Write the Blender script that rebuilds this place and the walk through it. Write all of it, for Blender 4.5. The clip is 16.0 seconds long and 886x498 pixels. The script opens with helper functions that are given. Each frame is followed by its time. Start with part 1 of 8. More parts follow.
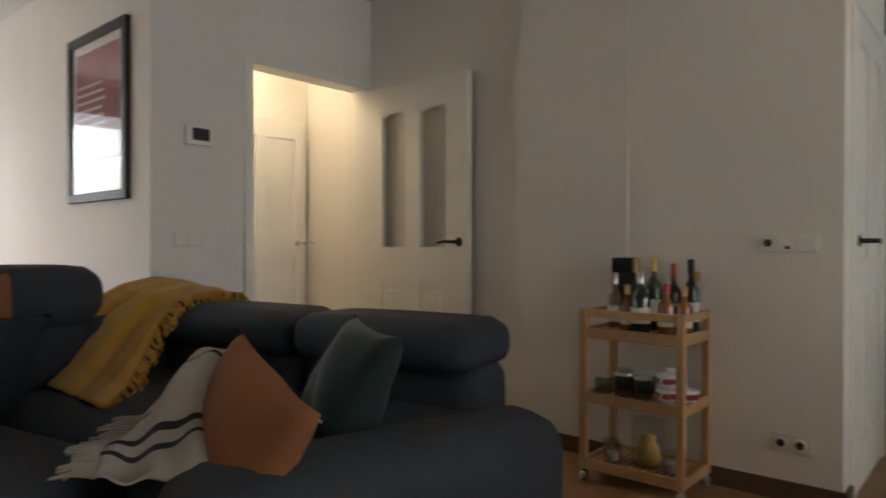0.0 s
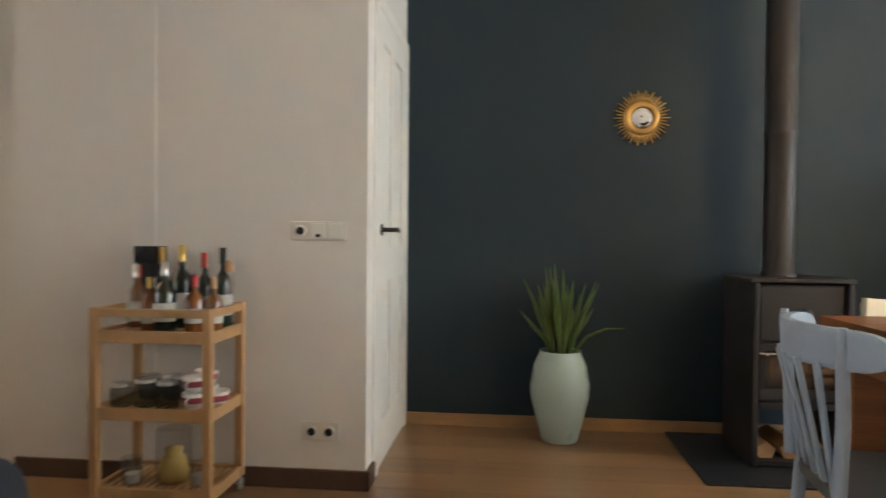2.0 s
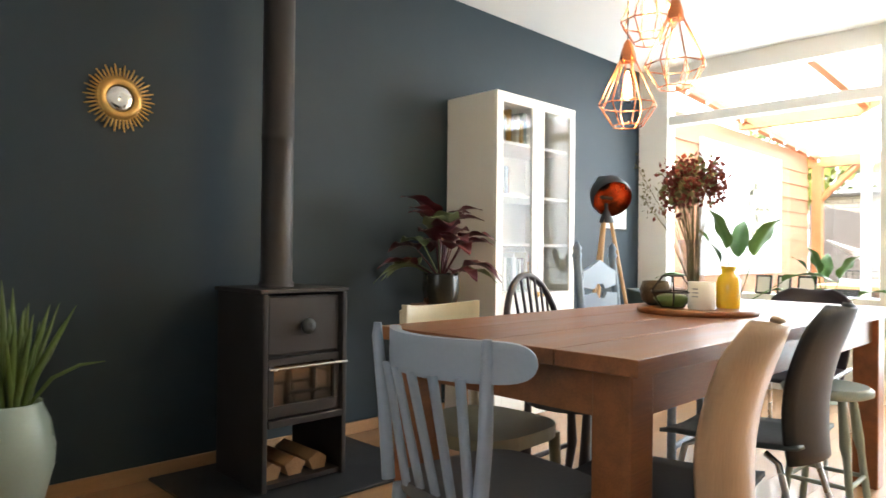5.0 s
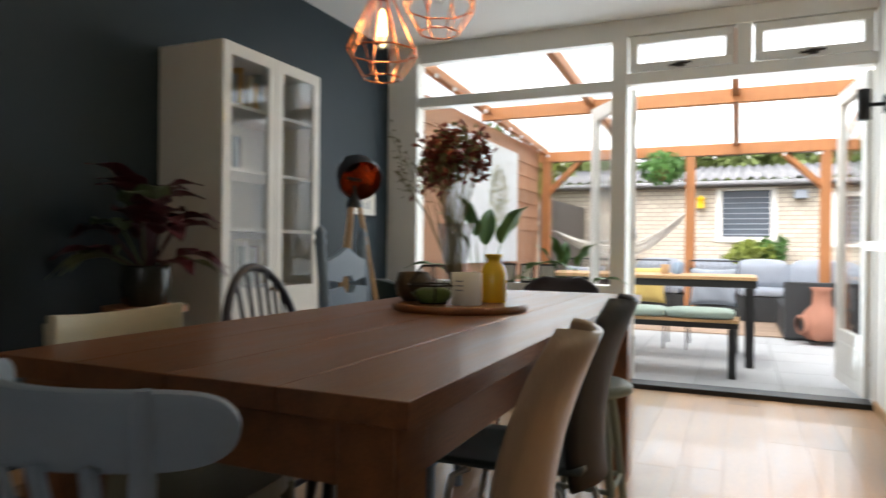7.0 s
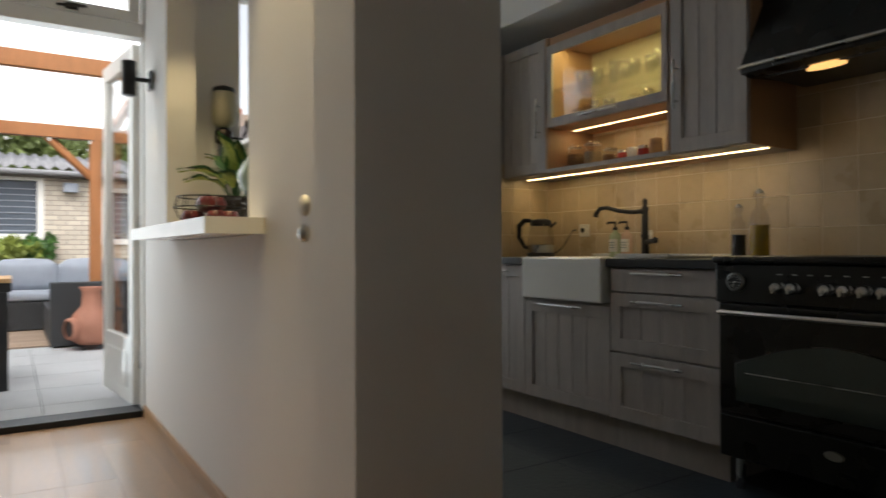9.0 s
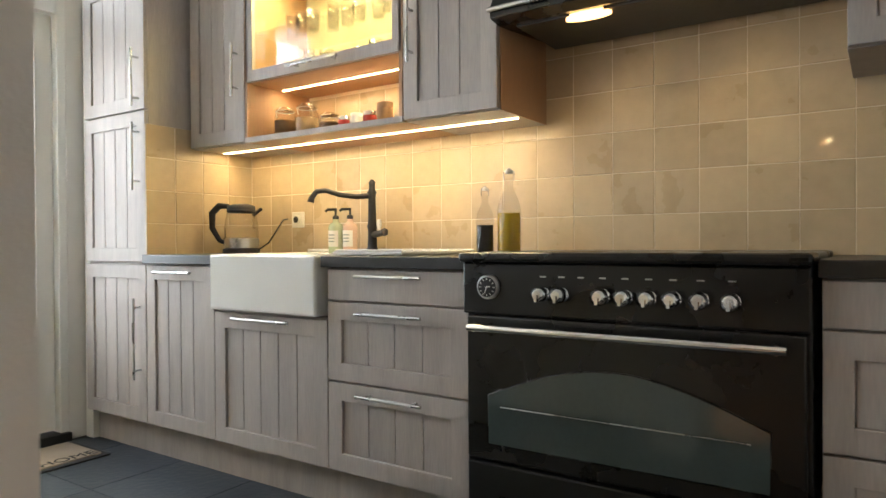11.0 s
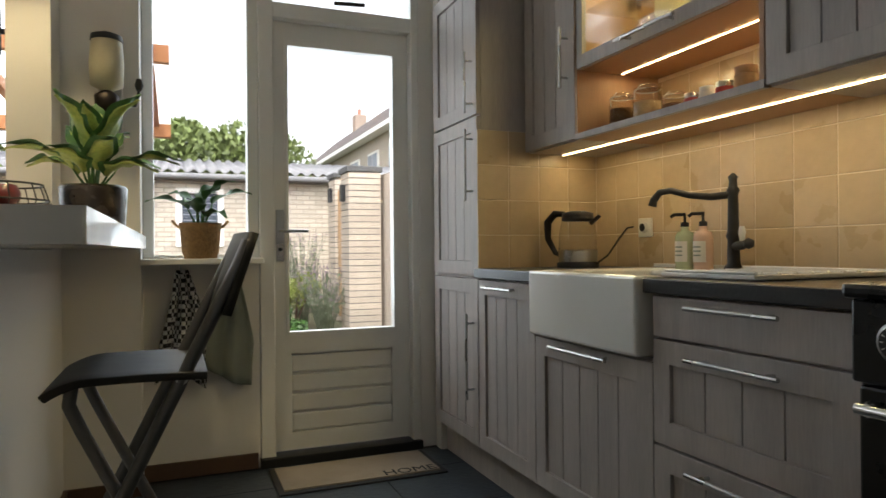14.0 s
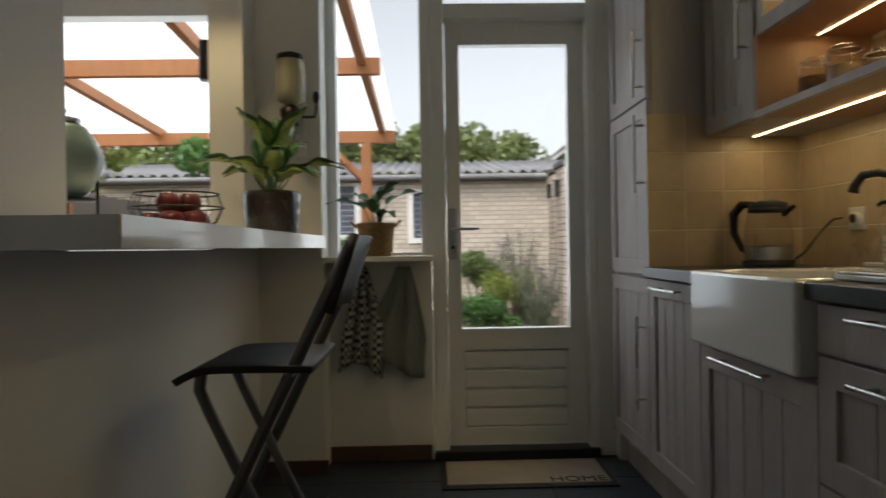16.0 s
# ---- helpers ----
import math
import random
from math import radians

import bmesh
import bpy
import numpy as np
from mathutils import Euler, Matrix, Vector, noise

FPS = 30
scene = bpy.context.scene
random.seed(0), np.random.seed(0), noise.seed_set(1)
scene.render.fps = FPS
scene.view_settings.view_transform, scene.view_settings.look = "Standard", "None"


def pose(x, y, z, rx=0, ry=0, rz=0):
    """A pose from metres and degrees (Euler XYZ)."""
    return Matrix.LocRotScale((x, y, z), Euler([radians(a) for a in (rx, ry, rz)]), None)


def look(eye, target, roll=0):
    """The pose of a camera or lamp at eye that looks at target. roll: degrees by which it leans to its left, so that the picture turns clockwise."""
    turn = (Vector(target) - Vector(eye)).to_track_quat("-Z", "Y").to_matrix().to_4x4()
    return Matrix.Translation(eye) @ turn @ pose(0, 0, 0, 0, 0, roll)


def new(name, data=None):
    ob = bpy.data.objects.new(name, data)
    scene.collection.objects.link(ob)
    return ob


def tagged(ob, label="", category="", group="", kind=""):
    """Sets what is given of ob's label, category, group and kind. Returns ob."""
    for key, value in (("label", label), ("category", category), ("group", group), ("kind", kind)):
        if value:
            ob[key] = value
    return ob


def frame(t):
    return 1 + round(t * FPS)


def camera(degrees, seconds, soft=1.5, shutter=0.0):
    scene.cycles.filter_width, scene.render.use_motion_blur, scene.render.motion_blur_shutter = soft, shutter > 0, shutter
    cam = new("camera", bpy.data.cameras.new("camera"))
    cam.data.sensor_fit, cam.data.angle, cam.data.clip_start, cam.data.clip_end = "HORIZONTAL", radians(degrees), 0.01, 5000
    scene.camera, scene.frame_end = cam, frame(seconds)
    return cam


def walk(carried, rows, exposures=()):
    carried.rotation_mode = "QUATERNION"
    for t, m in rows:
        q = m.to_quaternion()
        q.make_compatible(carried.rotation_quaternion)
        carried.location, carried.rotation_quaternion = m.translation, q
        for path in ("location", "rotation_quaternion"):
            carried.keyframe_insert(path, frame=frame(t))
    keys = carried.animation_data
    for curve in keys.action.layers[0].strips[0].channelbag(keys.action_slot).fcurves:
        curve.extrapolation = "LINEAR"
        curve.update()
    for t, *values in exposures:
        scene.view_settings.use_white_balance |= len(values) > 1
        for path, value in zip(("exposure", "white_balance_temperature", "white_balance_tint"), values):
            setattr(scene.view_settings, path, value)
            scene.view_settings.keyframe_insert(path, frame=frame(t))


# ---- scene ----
cam = camera(67.5, 16.0, 1.5, 0.4)

PATH = [
    (0, (3.912, 0.505, 1.024), (2.403, -0.806, 1.016), 0.1),
    (0.5, (3.951, 0.526, 1.021), (2.23, -0.493, 1.011), 0.2),
    (1, (3.942, 0.558, 1.02), (2.089, -0.196, 1.004), 0.3),
    (1.5, (3.815, 0.576, 1.023), (1.88, 0.072, 0.99), 0.4),
    (2, (3.582, 0.564, 1.016), (1.592, 0.365, 0.983), 0.5),
    (2.5, (3.315, 0.531, 1.002), (1.32, 0.679, 0.97), 0.7),
    (3, (3.111, 0.481, 0.998), (1.177, 0.993, 0.977), 1.0),
    (3.5, (3.027, 0.406, 1.008), (1.205, 1.231, 0.999), 1.1),
    (4, (3.037, 0.294, 1.01), (1.338, 1.35, 1.011), 1.1),
    (4.2, (3.048, 0.253, 1.014), (1.41, 1.402, 1.015), 1.0),
    (6.3, (2.865, 0.421, 0.987), (1.663, 2.02, 0.978), 0.9),
    (6.5, (2.851, 0.505, 1.028), (1.697, 2.138, 1.002), 1.1),
    (7, (2.688, 0.743, 0.992), (1.874, 2.57, 0.985), 0.6),
    (7.5, (2.623, 0.931, 0.97), (2.351, 2.913, 0.974), 0.4),
    (8, (2.618, 1.122, 0.987), (2.868, 3.107, 0.987), -0.3),
    (8.5, (2.709, 1.327, 0.949), (3.441, 3.188, 0.954), -0.1),
    (9, (2.826, 1.502, 0.939), (3.921, 3.175, 0.944), -0.2),
    (9.5, (2.984, 1.655, 0.95), (4.313, 3.149, 0.945), -0.4),
    (10, (3.134, 1.823, 0.934), (4.708, 3.056, 0.937), -0.1),
    (10.2, (3.196, 1.871, 0.936), (4.843, 3.006, 0.935), -0.2),
    (12.3, (3.899, 2.274, 0.976), (5.568, 3.376, 0.953), -0.4),
    (12.5, (3.928, 2.281, 0.985), (5.492, 3.527, 0.963), -0.6),
    (13, (3.971, 2.283, 0.986), (5.177, 3.878, 0.979), -0.6),
    (13.5, (4.003, 2.275, 0.978), (4.913, 4.057, 0.981), -0.6),
    (14, (4.026, 2.267, 0.981), (4.777, 4.121, 0.981), -0.5),
    (14.5, (4.04, 2.266, 0.979), (4.711, 4.151, 0.977), -0.4),
    (15, (4.073, 2.258, 0.981), (4.69, 4.16, 0.977), -0.4),
    (15.5, (4.182, 2.286, 0.983), (4.646, 4.231, 0.973), -0.6),
    (16, (4.361, 2.276, 0.987), (4.408, 4.276, 0.981), -0.9),
]
walk(cam, [(t, look(eye, target, roll)) for t, eye, target, roll in PATH],
     [(0, 2.15), (0.5, 2.65), (1.5, 2.9), (2.5, 3.5), (3.2, 3.9), (4.2, 3.85), (6.3, 1.35), (7, 1.1), (8, 0.15), (8.5, 0.05), (9, 0.45), (9.5, 1.6), (10, 2.3), (10.2, 2.4), (12.3, 2.75), (12.8, 2.55), (13.5, 1.5), (14.5, 0.95), (15.2, 0.65), (16, 0.25)])

# ---- sky, sun and large lights ----
world = bpy.data.worlds.new("sky")
scene.world = world
world.use_nodes = True
wn, wl = world.node_tree.nodes, world.node_tree.links
sky = wn.new("ShaderNodeTexSky")
sky.sky_type = 'NISHITA'
sky.sun_disc = False
sky.sun_elevation, sky.sun_rotation = radians(48), radians(200)
sky.air_density, sky.dust_density, sky.ozone_density = 1.0, 4.0, 1.0
grey = wn.new("ShaderNodeHueSaturation")
grey.inputs["Saturation"].default_value = 0.24
grey.inputs["Value"].default_value = 1.6
wl.new(sky.outputs[0], grey.inputs["Color"])
wl.new(grey.outputs[0], wn["Background"].inputs["Color"])
wn["Background"].inputs["Strength"].default_value = 0.15


def lamp(name, kind, energy, color, m, size=0.1, size_y=None, spot=None):
    d = bpy.data.lights.new(name, kind)
    d.energy, d.color = energy, color
    if kind == 'AREA':
        d.size = size
        if size_y:
            d.shape, d.size_y = 'RECTANGLE', size_y
    elif kind == 'SUN':
        d.angle = size
    else:
        d.shadow_soft_size = size
    if spot:
        d.spot_size, d.spot_blend = radians(spot), 0.6
    ob = new(name, d)
    ob.matrix_world = m
    return ob


DAY = (0.80, 0.92, 1.0)
WARM = (1.0, 0.79, 0.42)
lamp("sun", 'SUN', 1.3, (1.0, 0.98, 0.95), look((0, 0, 30), (6.0, 12.0, 0)), radians(25))
lamp("garden_door_daylight", 'AREA', 21, DAY, look((1.9, 5.9, 1.35), (1.9, 0, 0.9)), 3.0, 2.3)
lamp("kitchen_daylight", 'AREA', 8.0, DAY, look((4.55, 5.62, 1.5), (4.55, 0, 0.9)), 1.1, 1.7)
lamp("front_window_daylight", 'AREA', 5.2, (0.84, 0.93, 1.0), look((4.0, -6.3, 1.5), (3.2, 0, 0.9)), 2.6, 1.6)
lamp("hall_lamp_light", 'POINT', 3.2, (1.0, 0.78, 0.5), pose(1.6, -3.2, 2.3), 0.12)

# ---- materials ----


def nodes(name):
    m = bpy.data.materials.new(name)
    m.use_nodes = True
    return m, m.node_tree.nodes, m.node_tree.links, m.node_tree.nodes["Principled BSDF"]


def mat(name, col, rough=0.6, metal=0.0, var=0.12, scale=6.0, bump=0.1, fine=90.0, stretch=(1, 1, 1), rand=0.0, tint=None, coat=0.0, sheen=0.0):
    """A surface with broad stains, fine grain and relief; stretch draws the grain out into wood."""
    m, n, l, p = nodes(name)
    tc, mp = n.new("ShaderNodeTexCoord"), n.new("ShaderNodeMapping")
    mp.inputs["Scale"].default_value = stretch
    l.new(tc.outputs["Object"], mp.inputs["Vector"])
    big, small = n.new("ShaderNodeTexNoise"), n.new("ShaderNodeTexNoise")
    big.inputs["Scale"].default_value, small.inputs["Scale"].default_value = scale, fine
    big.inputs["Detail"].default_value, small.inputs["Detail"].default_value = 5, 6
    info = n.new("ShaderNodeObjectInfo")
    if rand:
        add = n.new("ShaderNodeVectorMath")
        sc = n.new("ShaderNodeVectorMath")
        sc.operation = 'SCALE'
        sc.inputs[0].default_value = (37, 19, 53)
        l.new(info.outputs["Random"], sc.inputs["Scale"])
        l.new(mp.outputs[0], add.inputs[0])
        l.new(sc.outputs[0], add.inputs[1])
        src = add.outputs[0]
    else:
        src = mp.outputs[0]
    l.new(src, big.inputs["Vector"])
    l.new(src, small.inputs["Vector"])
    mix = n.new("ShaderNodeMix")
    mix.data_type = 'RGBA'
    dark = tint or tuple(c * (1 - 2.2 * var) for c in col)
    light = tuple(min(1, c * (1 + 1.4 * var)) for c in col)
    mix.inputs[6].default_value, mix.inputs[7].default_value = (*dark, 1), (*light, 1)
    s = n.new("ShaderNodeMath")
    s.operation = 'MULTIPLY_ADD'
    s.inputs[1].default_value = 0.45
    l.new(small.outputs["Fac"], s.inputs[0])
    h = n.new("ShaderNodeMath")
    h.operation = 'MULTIPLY'
    h.inputs[1].default_value = 0.6
    l.new(big.outputs["Fac"], h.inputs[0])
    l.new(h.outputs[0], s.inputs[2])
    fac = s.outputs[0]
    if rand:
        r = n.new("ShaderNodeMath")
        r.operation = 'MULTIPLY_ADD'
        r.inputs[1].default_value = rand
        l.new(info.outputs["Random"], r.inputs[0])
        l.new(fac, r.inputs[2])
        q = n.new("ShaderNodeMath")
        q.operation = 'SUBTRACT'
        q.inputs[1].default_value = rand / 2
        l.new(r.outputs[0], q.inputs[0])
        fac = q.outputs[0]
    l.new(fac, mix.inputs[0])
    l.new(mix.outputs[2], p.inputs["Base Color"])
    rr = n.new("ShaderNodeMapRange")
    rr.inputs["To Min"].default_value, rr.inputs["To Max"].default_value = max(0.03, rough - 0.1), min(1, rough + 0.1)
    l.new(big.outputs["Fac"], rr.inputs["Value"])
    l.new(rr.outputs[0], p.inputs["Roughness"])
    p.inputs["Metallic"].default_value = metal
    p.inputs["Coat Weight"].default_value = coat
    p.inputs["Sheen Weight"].default_value = sheen
    if bump:
        b = n.new("ShaderNodeBump")
        b.inputs["Strength"].default_value, b.inputs["Distance"].default_value = bump, 0.01
        l.new(small.outputs["Fac"], b.inputs["Height"])
        l.new(b.outputs[0], p.inputs["Normal"])
    return m


def glow(name, col, power):
    m, n, l, p = nodes(name)
    p.inputs["Base Color"].default_value = (*col, 1)
    p.inputs["Emission Color"].default_value, p.inputs["Emission Strength"].default_value = (*col, 1), power
    return m


def glass(name, col=(1, 1, 1), rough=0.0, thin=True):
    m, n, l, p = nodes(name)
    p.inputs["Base Color"].default_value = (*col, 1)
    p.inputs["Roughness"].default_value = rough
    p.inputs["Transmission Weight"].default_value = 1.0
    p.inputs["IOR"].default_value = 1.12 if thin else 1.45
    return m


def pane_glass(name, see=0.9, tint=(1, 1, 1)):
    m, n, l, p = nodes(name)
    clear, gloss, mx, fr = n.new("ShaderNodeBsdfTransparent"), n.new("ShaderNodeBsdfGlossy"), n.new("ShaderNodeMixShader"), n.new("ShaderNodeMath")
    lw, pw = n.new("ShaderNodeLayerWeight"), n.new("ShaderNodeMath")
    lw.inputs[0].default_value = 0.5
    pw.operation, pw.inputs[1].default_value = 'POWER', 4.0
    l.new(lw.outputs["Facing"], pw.inputs[0])
    fr.operation, fr.inputs[1].default_value, fr.inputs[2].default_value = 'MULTIPLY_ADD', 0.5, 0.035
    l.new(pw.outputs[0], fr.inputs[0])
    clear.inputs[0].default_value = (*[see * c for c in tint], 1)
    gloss.inputs["Roughness"].default_value = 0.01
    l.new(fr.outputs[0], mx.inputs[0])
    l.new(clear.outputs[0], mx.inputs[1])
    l.new(gloss.outputs[0], mx.inputs[2])
    l.new(mx.outputs[0], n["Material Output"].inputs[0])
    return m


def milky(name):
    m, n, l, p = nodes(name)
    clear, tr, mx = n.new("ShaderNodeBsdfTransparent"), n.new("ShaderNodeBsdfTranslucent"), n.new("ShaderNodeMixShader")
    tr.inputs[0].default_value = (0.92, 0.95, 0.95, 1)
    mx.inputs[0].default_value = 0.55
    l.new(clear.outputs[0], mx.inputs[1])
    l.new(tr.outputs[0], mx.inputs[2])
    l.new(mx.outputs[0], n["Material Output"].inputs[0])
    return m


def brickwork(name, a, b, joint, w=0.21, h=0.065):
    m, n, l, p = nodes(name)
    tc, mp, br = n.new("ShaderNodeTexCoord"), n.new("ShaderNodeMapping"), n.new("ShaderNodeTexBrick")
    mp.inputs["Rotation"].default_value = (radians(90), 0, 0)
    l.new(tc.outputs["Object"], mp.inputs["Vector"])
    l.new(mp.outputs[0], br.inputs["Vector"])
    br.inputs["Color1"].default_value, br.inputs["Color2"].default_value, br.inputs["Mortar"].default_value = (*a, 1), (*b, 1), (*joint, 1)
    br.inputs["Scale"].default_value, br.inputs["Mortar Size"].default_value = 1.0, 0.008
    br.inputs["Brick Width"].default_value, br.inputs["Row Height"].default_value = w, h
    l.new(br.outputs["Color"], p.inputs["Base Color"])
    bp = n.new("ShaderNodeBump")
    bp.inputs["Distance"].default_value, bp.inputs["Strength"].default_value = 0.01, 0.6
    bp.invert = True
    l.new(br.outputs["Fac"], bp.inputs["Height"])
    l.new(bp.outputs[0], p.inputs["Normal"])
    p.inputs["Roughness"].default_value = 0.9
    return m


def checked(name, a, b, size):
    m, n, l, p = nodes(name)
    tc, ch = n.new("ShaderNodeTexCoord"), n.new("ShaderNodeTexChecker")
    l.new(tc.outputs["Object"], ch.inputs["Vector"])
    ch.inputs["Color1"].default_value, ch.inputs["Color2"].default_value, ch.inputs["Scale"].default_value = (*a, 1), (*b, 1), size
    l.new(ch.outputs["Color"], p.inputs["Base Color"])
    p.inputs["Roughness"].default_value = 0.95
    return m


PLASTER = mat("cream plaster", (0.775, 0.75, 0.715), 0.85, var=0.03, scale=1.5, bump=0.08, fine=140)
WHITE = mat("white satin paint", (0.80, 0.79, 0.75), 0.4, var=0.03, scale=3, bump=0.03, fine=60)
CEIL = mat("white ceiling plaster", (0.80, 0.79, 0.77), 0.9, var=0.02, scale=2, bump=0.1, fine=120)
BLUE = mat("matt dark blue wall paint", (0.0125, 0.027, 0.038), 0.65, var=0.06, scale=1.2, bump=0.06, fine=120)
OAK = mat("oiled oak boards", (0.33, 0.185, 0.09), 0.36, var=0.28, scale=2.2, bump=0.06, fine=34, stretch=(9, 0.7, 9), rand=0.35, coat=0.3)
OAKTRIM = mat("oak skirting", (0.42, 0.24, 0.11), 0.5, var=0.15, scale=5, fine=40, stretch=(1, 1, 8))
DARKTRIM = mat("dark brown skirting", (0.10, 0.055, 0.035), 0.5, var=0.15)
SLATE = mat("dark slate floor tile", (0.030, 0.040, 0.054), 0.42, var=0.25, scale=5, bump=0.25, fine=40, rand=0.3)
GROUT = mat("grey grout", (0.10, 0.10, 0.10), 0.9)
TABLEWOOD = mat("reddish brown varnished wood", (0.235, 0.085, 0.026), 0.4, var=0.36, scale=2.6, fine=22, stretch=(10, 0.8, 10), coat=0.06)
BAMBOO = mat("light bamboo", (0.50, 0.30, 0.14), 0.5, var=0.15, scale=5, fine=30, stretch=(6, 6, 1))
PINE = mat("orange stained timber", (0.42, 0.17, 0.06), 0.6, var=0.2, scale=3, fine=25, stretch=(6, 6, 1))
SIDING = mat("cedar cladding", (0.40, 0.21, 0.12), 0.7, var=0.22, scale=2, fine=25, stretch=(8, 0.6, 8), rand=0.3)
GREYWOOD = mat("weathered grey fence wood", (0.19, 0.17, 0.15), 0.9, var=0.2, scale=3, fine=30, stretch=(6, 6, 0.8))
LEATHER = mat("anthracite sofa cloth", (0.030, 0.037, 0.052), 0.75, var=0.15, scale=4, bump=0.3, fine=300)
BLACK = mat("black enamel", (0.0045, 0.0045, 0.005), 0.28, var=0.1, bump=0.02)
BLACKMATT = mat("matt black paint", (0.012, 0.012, 0.013), 0.55, var=0.15, bump=0.05)
IRON = mat("dark brown cast iron", (0.030, 0.025, 0.024), 0.5, metal=0.2, var=0.15, bump=0.12, fine=200)
STEEL = mat("brushed steel", (0.55, 0.55, 0.54), 0.28, metal=1.0, var=0.05, bump=0.02)
CHROME = mat("polished chrome", (0.75, 0.75, 0.75), 0.1, metal=1.0, var=0.03, bump=0)
BRONZE = mat("dark bronze", (0.045, 0.035, 0.03), 0.4, metal=0.8, var=0.15, bump=0.05)
COPPER = mat("copper", (0.72, 0.27, 0.13), 0.25, metal=1.0, var=0.1, bump=0.02)
GOLD = mat("brushed gold", (0.60, 0.37, 0.13), 0.35, metal=1.0, var=0.15, bump=0.05)
KITCHENWOOD = mat("grey washed oak front", (0.43, 0.385, 0.36), 0.55, var=0.20, scale=2.6, fine=26, bump=0.12, stretch=(7, 7, 0.7), rand=0.12)
CARCASS = mat("tan wood carcass", (0.42, 0.25, 0.14), 0.55, var=0.1, fine=30, stretch=(7, 7, 0.7))
TILE = mat("glazed sand tile", (0.525, 0.405, 0.255), 0.3, var=0.12, scale=7, bump=0.10, fine=25, rand=0.5, coat=0.2)
CERAMIC = mat("white glazed ceramic", (0.80, 0.79, 0.76), 0.15, var=0.02, bump=0, coat=0.4)
CELADON = mat("pale celadon glaze", (0.42, 0.52, 0.46), 0.3, var=0.06, scale=4, bump=0.03, coat=0.2)
PALEBLUE = mat("pale blue chair paint", (0.30, 0.37, 0.46), 0.45, var=0.06, scale=9, bump=0.05)
MIDBLUE = mat("blue chair paint", (0.20, 0.28, 0.38), 0.45, var=0.06, scale=9, bump=0.05)
CREAMPAINT = mat("cream chair paint", (0.58, 0.52, 0.36), 0.5, var=0.06, scale=9)
OLIVE = mat("olive seat paint", (0.19, 0.18, 0.11), 0.5, var=0.1, scale=9)
PLUM = mat("dark aubergine paint", (0.030, 0.022, 0.030), 0.35, var=0.1, bump=0.03)
PLY = mat("beech plywood", (0.50, 0.33, 0.20), 0.4, var=0.1, scale=3, fine=24, stretch=(7, 7, 0.8), coat=0.2)
SAGE = mat("sage green paint", (0.24, 0.29, 0.25), 0.5, var=0.1)
LEAF = mat("mid green leaf", (0.07, 0.17, 0.035), 0.45, var=0.3, scale=12, bump=0.05, rand=0.3)
LEAFDARK = mat("dark olive leaf", (0.10, 0.15, 0.035), 0.45, var=0.3, scale=10, bump=0.05)
LEAFRED = mat("burgundy leaf", (0.10, 0.014, 0.022), 0.4, var=0.3, scale=14, bump=0.05)
LEAFPALE = mat("pale variegated leaf", (0.20, 0.26, 0.12), 0.45, var=0.35, scale=25, bump=0.05)
DRYRED = mat("dried russet flowers", (0.19, 0.04, 0.024), 0.9, var=0.35, scale=30)
DRYGREEN = mat("dried olive sprigs", (0.17, 0.15, 0.06), 0.9, var=0.3, scale=30)
MUSTARD = mat("mustard knitted wool", (0.52, 0.27, 0.015), 0.95, var=0.15, scale=20, bump=0.6, fine=240, sheen=0.3)
RUST = mat("rust linen", (0.30, 0.115, 0.045), 0.95, var=0.12, scale=8, bump=0.4, fine=300)
TEAL = mat("dark teal velvet", (0.007, 0.024, 0.023), 0.8, var=0.25, scale=6, bump=0.2, fine=200, sheen=0.08)
OATMEAL = mat("oatmeal woven throw", (0.46, 0.42, 0.36), 0.95, var=0.12, scale=14, bump=0.5, fine=260)
GREYCLOTH = mat("grey blue outdoor cloth", (0.30, 0.33, 0.38), 0.95, var=0.08, scale=10, bump=0.2, fine=200)
MINT = mat("mint seat cloth", (0.36, 0.44, 0.38), 0.95, var=0.08, bump=0.2)
YELLOWCLOTH = mat("ochre cushion cloth", (0.55, 0.40, 0.13), 0.95, var=0.1)
WICKER = mat("anthracite wicker", (0.035, 0.037, 0.04), 0.7, var=0.35, scale=60, bump=0.8, fine=90, stretch=(1, 1, 3))
TERRACOTTA = mat("terracotta", (0.40, 0.18, 0.12), 0.8, var=0.12, scale=8)
PATIO = mat("pale grey patio slab", (0.42, 0.43, 0.44), 0.7, var=0.12, scale=3, bump=0.1, rand=0.15)
DECK = mat("worn deck boards", (0.36, 0.26, 0.19), 0.8, var=0.2, fine=30, stretch=(1, 8, 8), rand=0.3)
EARTH = mat("garden soil and moss", (0.09, 0.09, 0.05), 0.95, var=0.3, scale=1.5, bump=0.6, fine=20)
SHEDBRICK = brickwork("pale painted brick", (0.62, 0.56, 0.46), (0.50, 0.44, 0.36), (0.34, 0.30, 0.26), 0.21, 0.075)
HOUSEBRICK = brickwork("brown house brick", (0.30, 0.20, 0.16), (0.36, 0.26, 0.20), (0.42, 0.40, 0.36))
BRICKPALE = mat("pale brick", (0.52, 0.45, 0.37), 0.9, var=0.15, scale=20, bump=0.3, rand=0.4)
ROOFING = mat("fibre cement roof", (0.23, 0.23, 0.24), 0.85, var=0.2, scale=3)
ROOFTILE = mat("dark roof tile", (0.11, 0.09, 0.085), 0.8, var=0.2)
PAPER = mat("off white paper", (0.72, 0.70, 0.65), 0.9, var=0.05, bump=0.02)
RED = mat("red plastic", (0.45, 0.04, 0.03), 0.5)
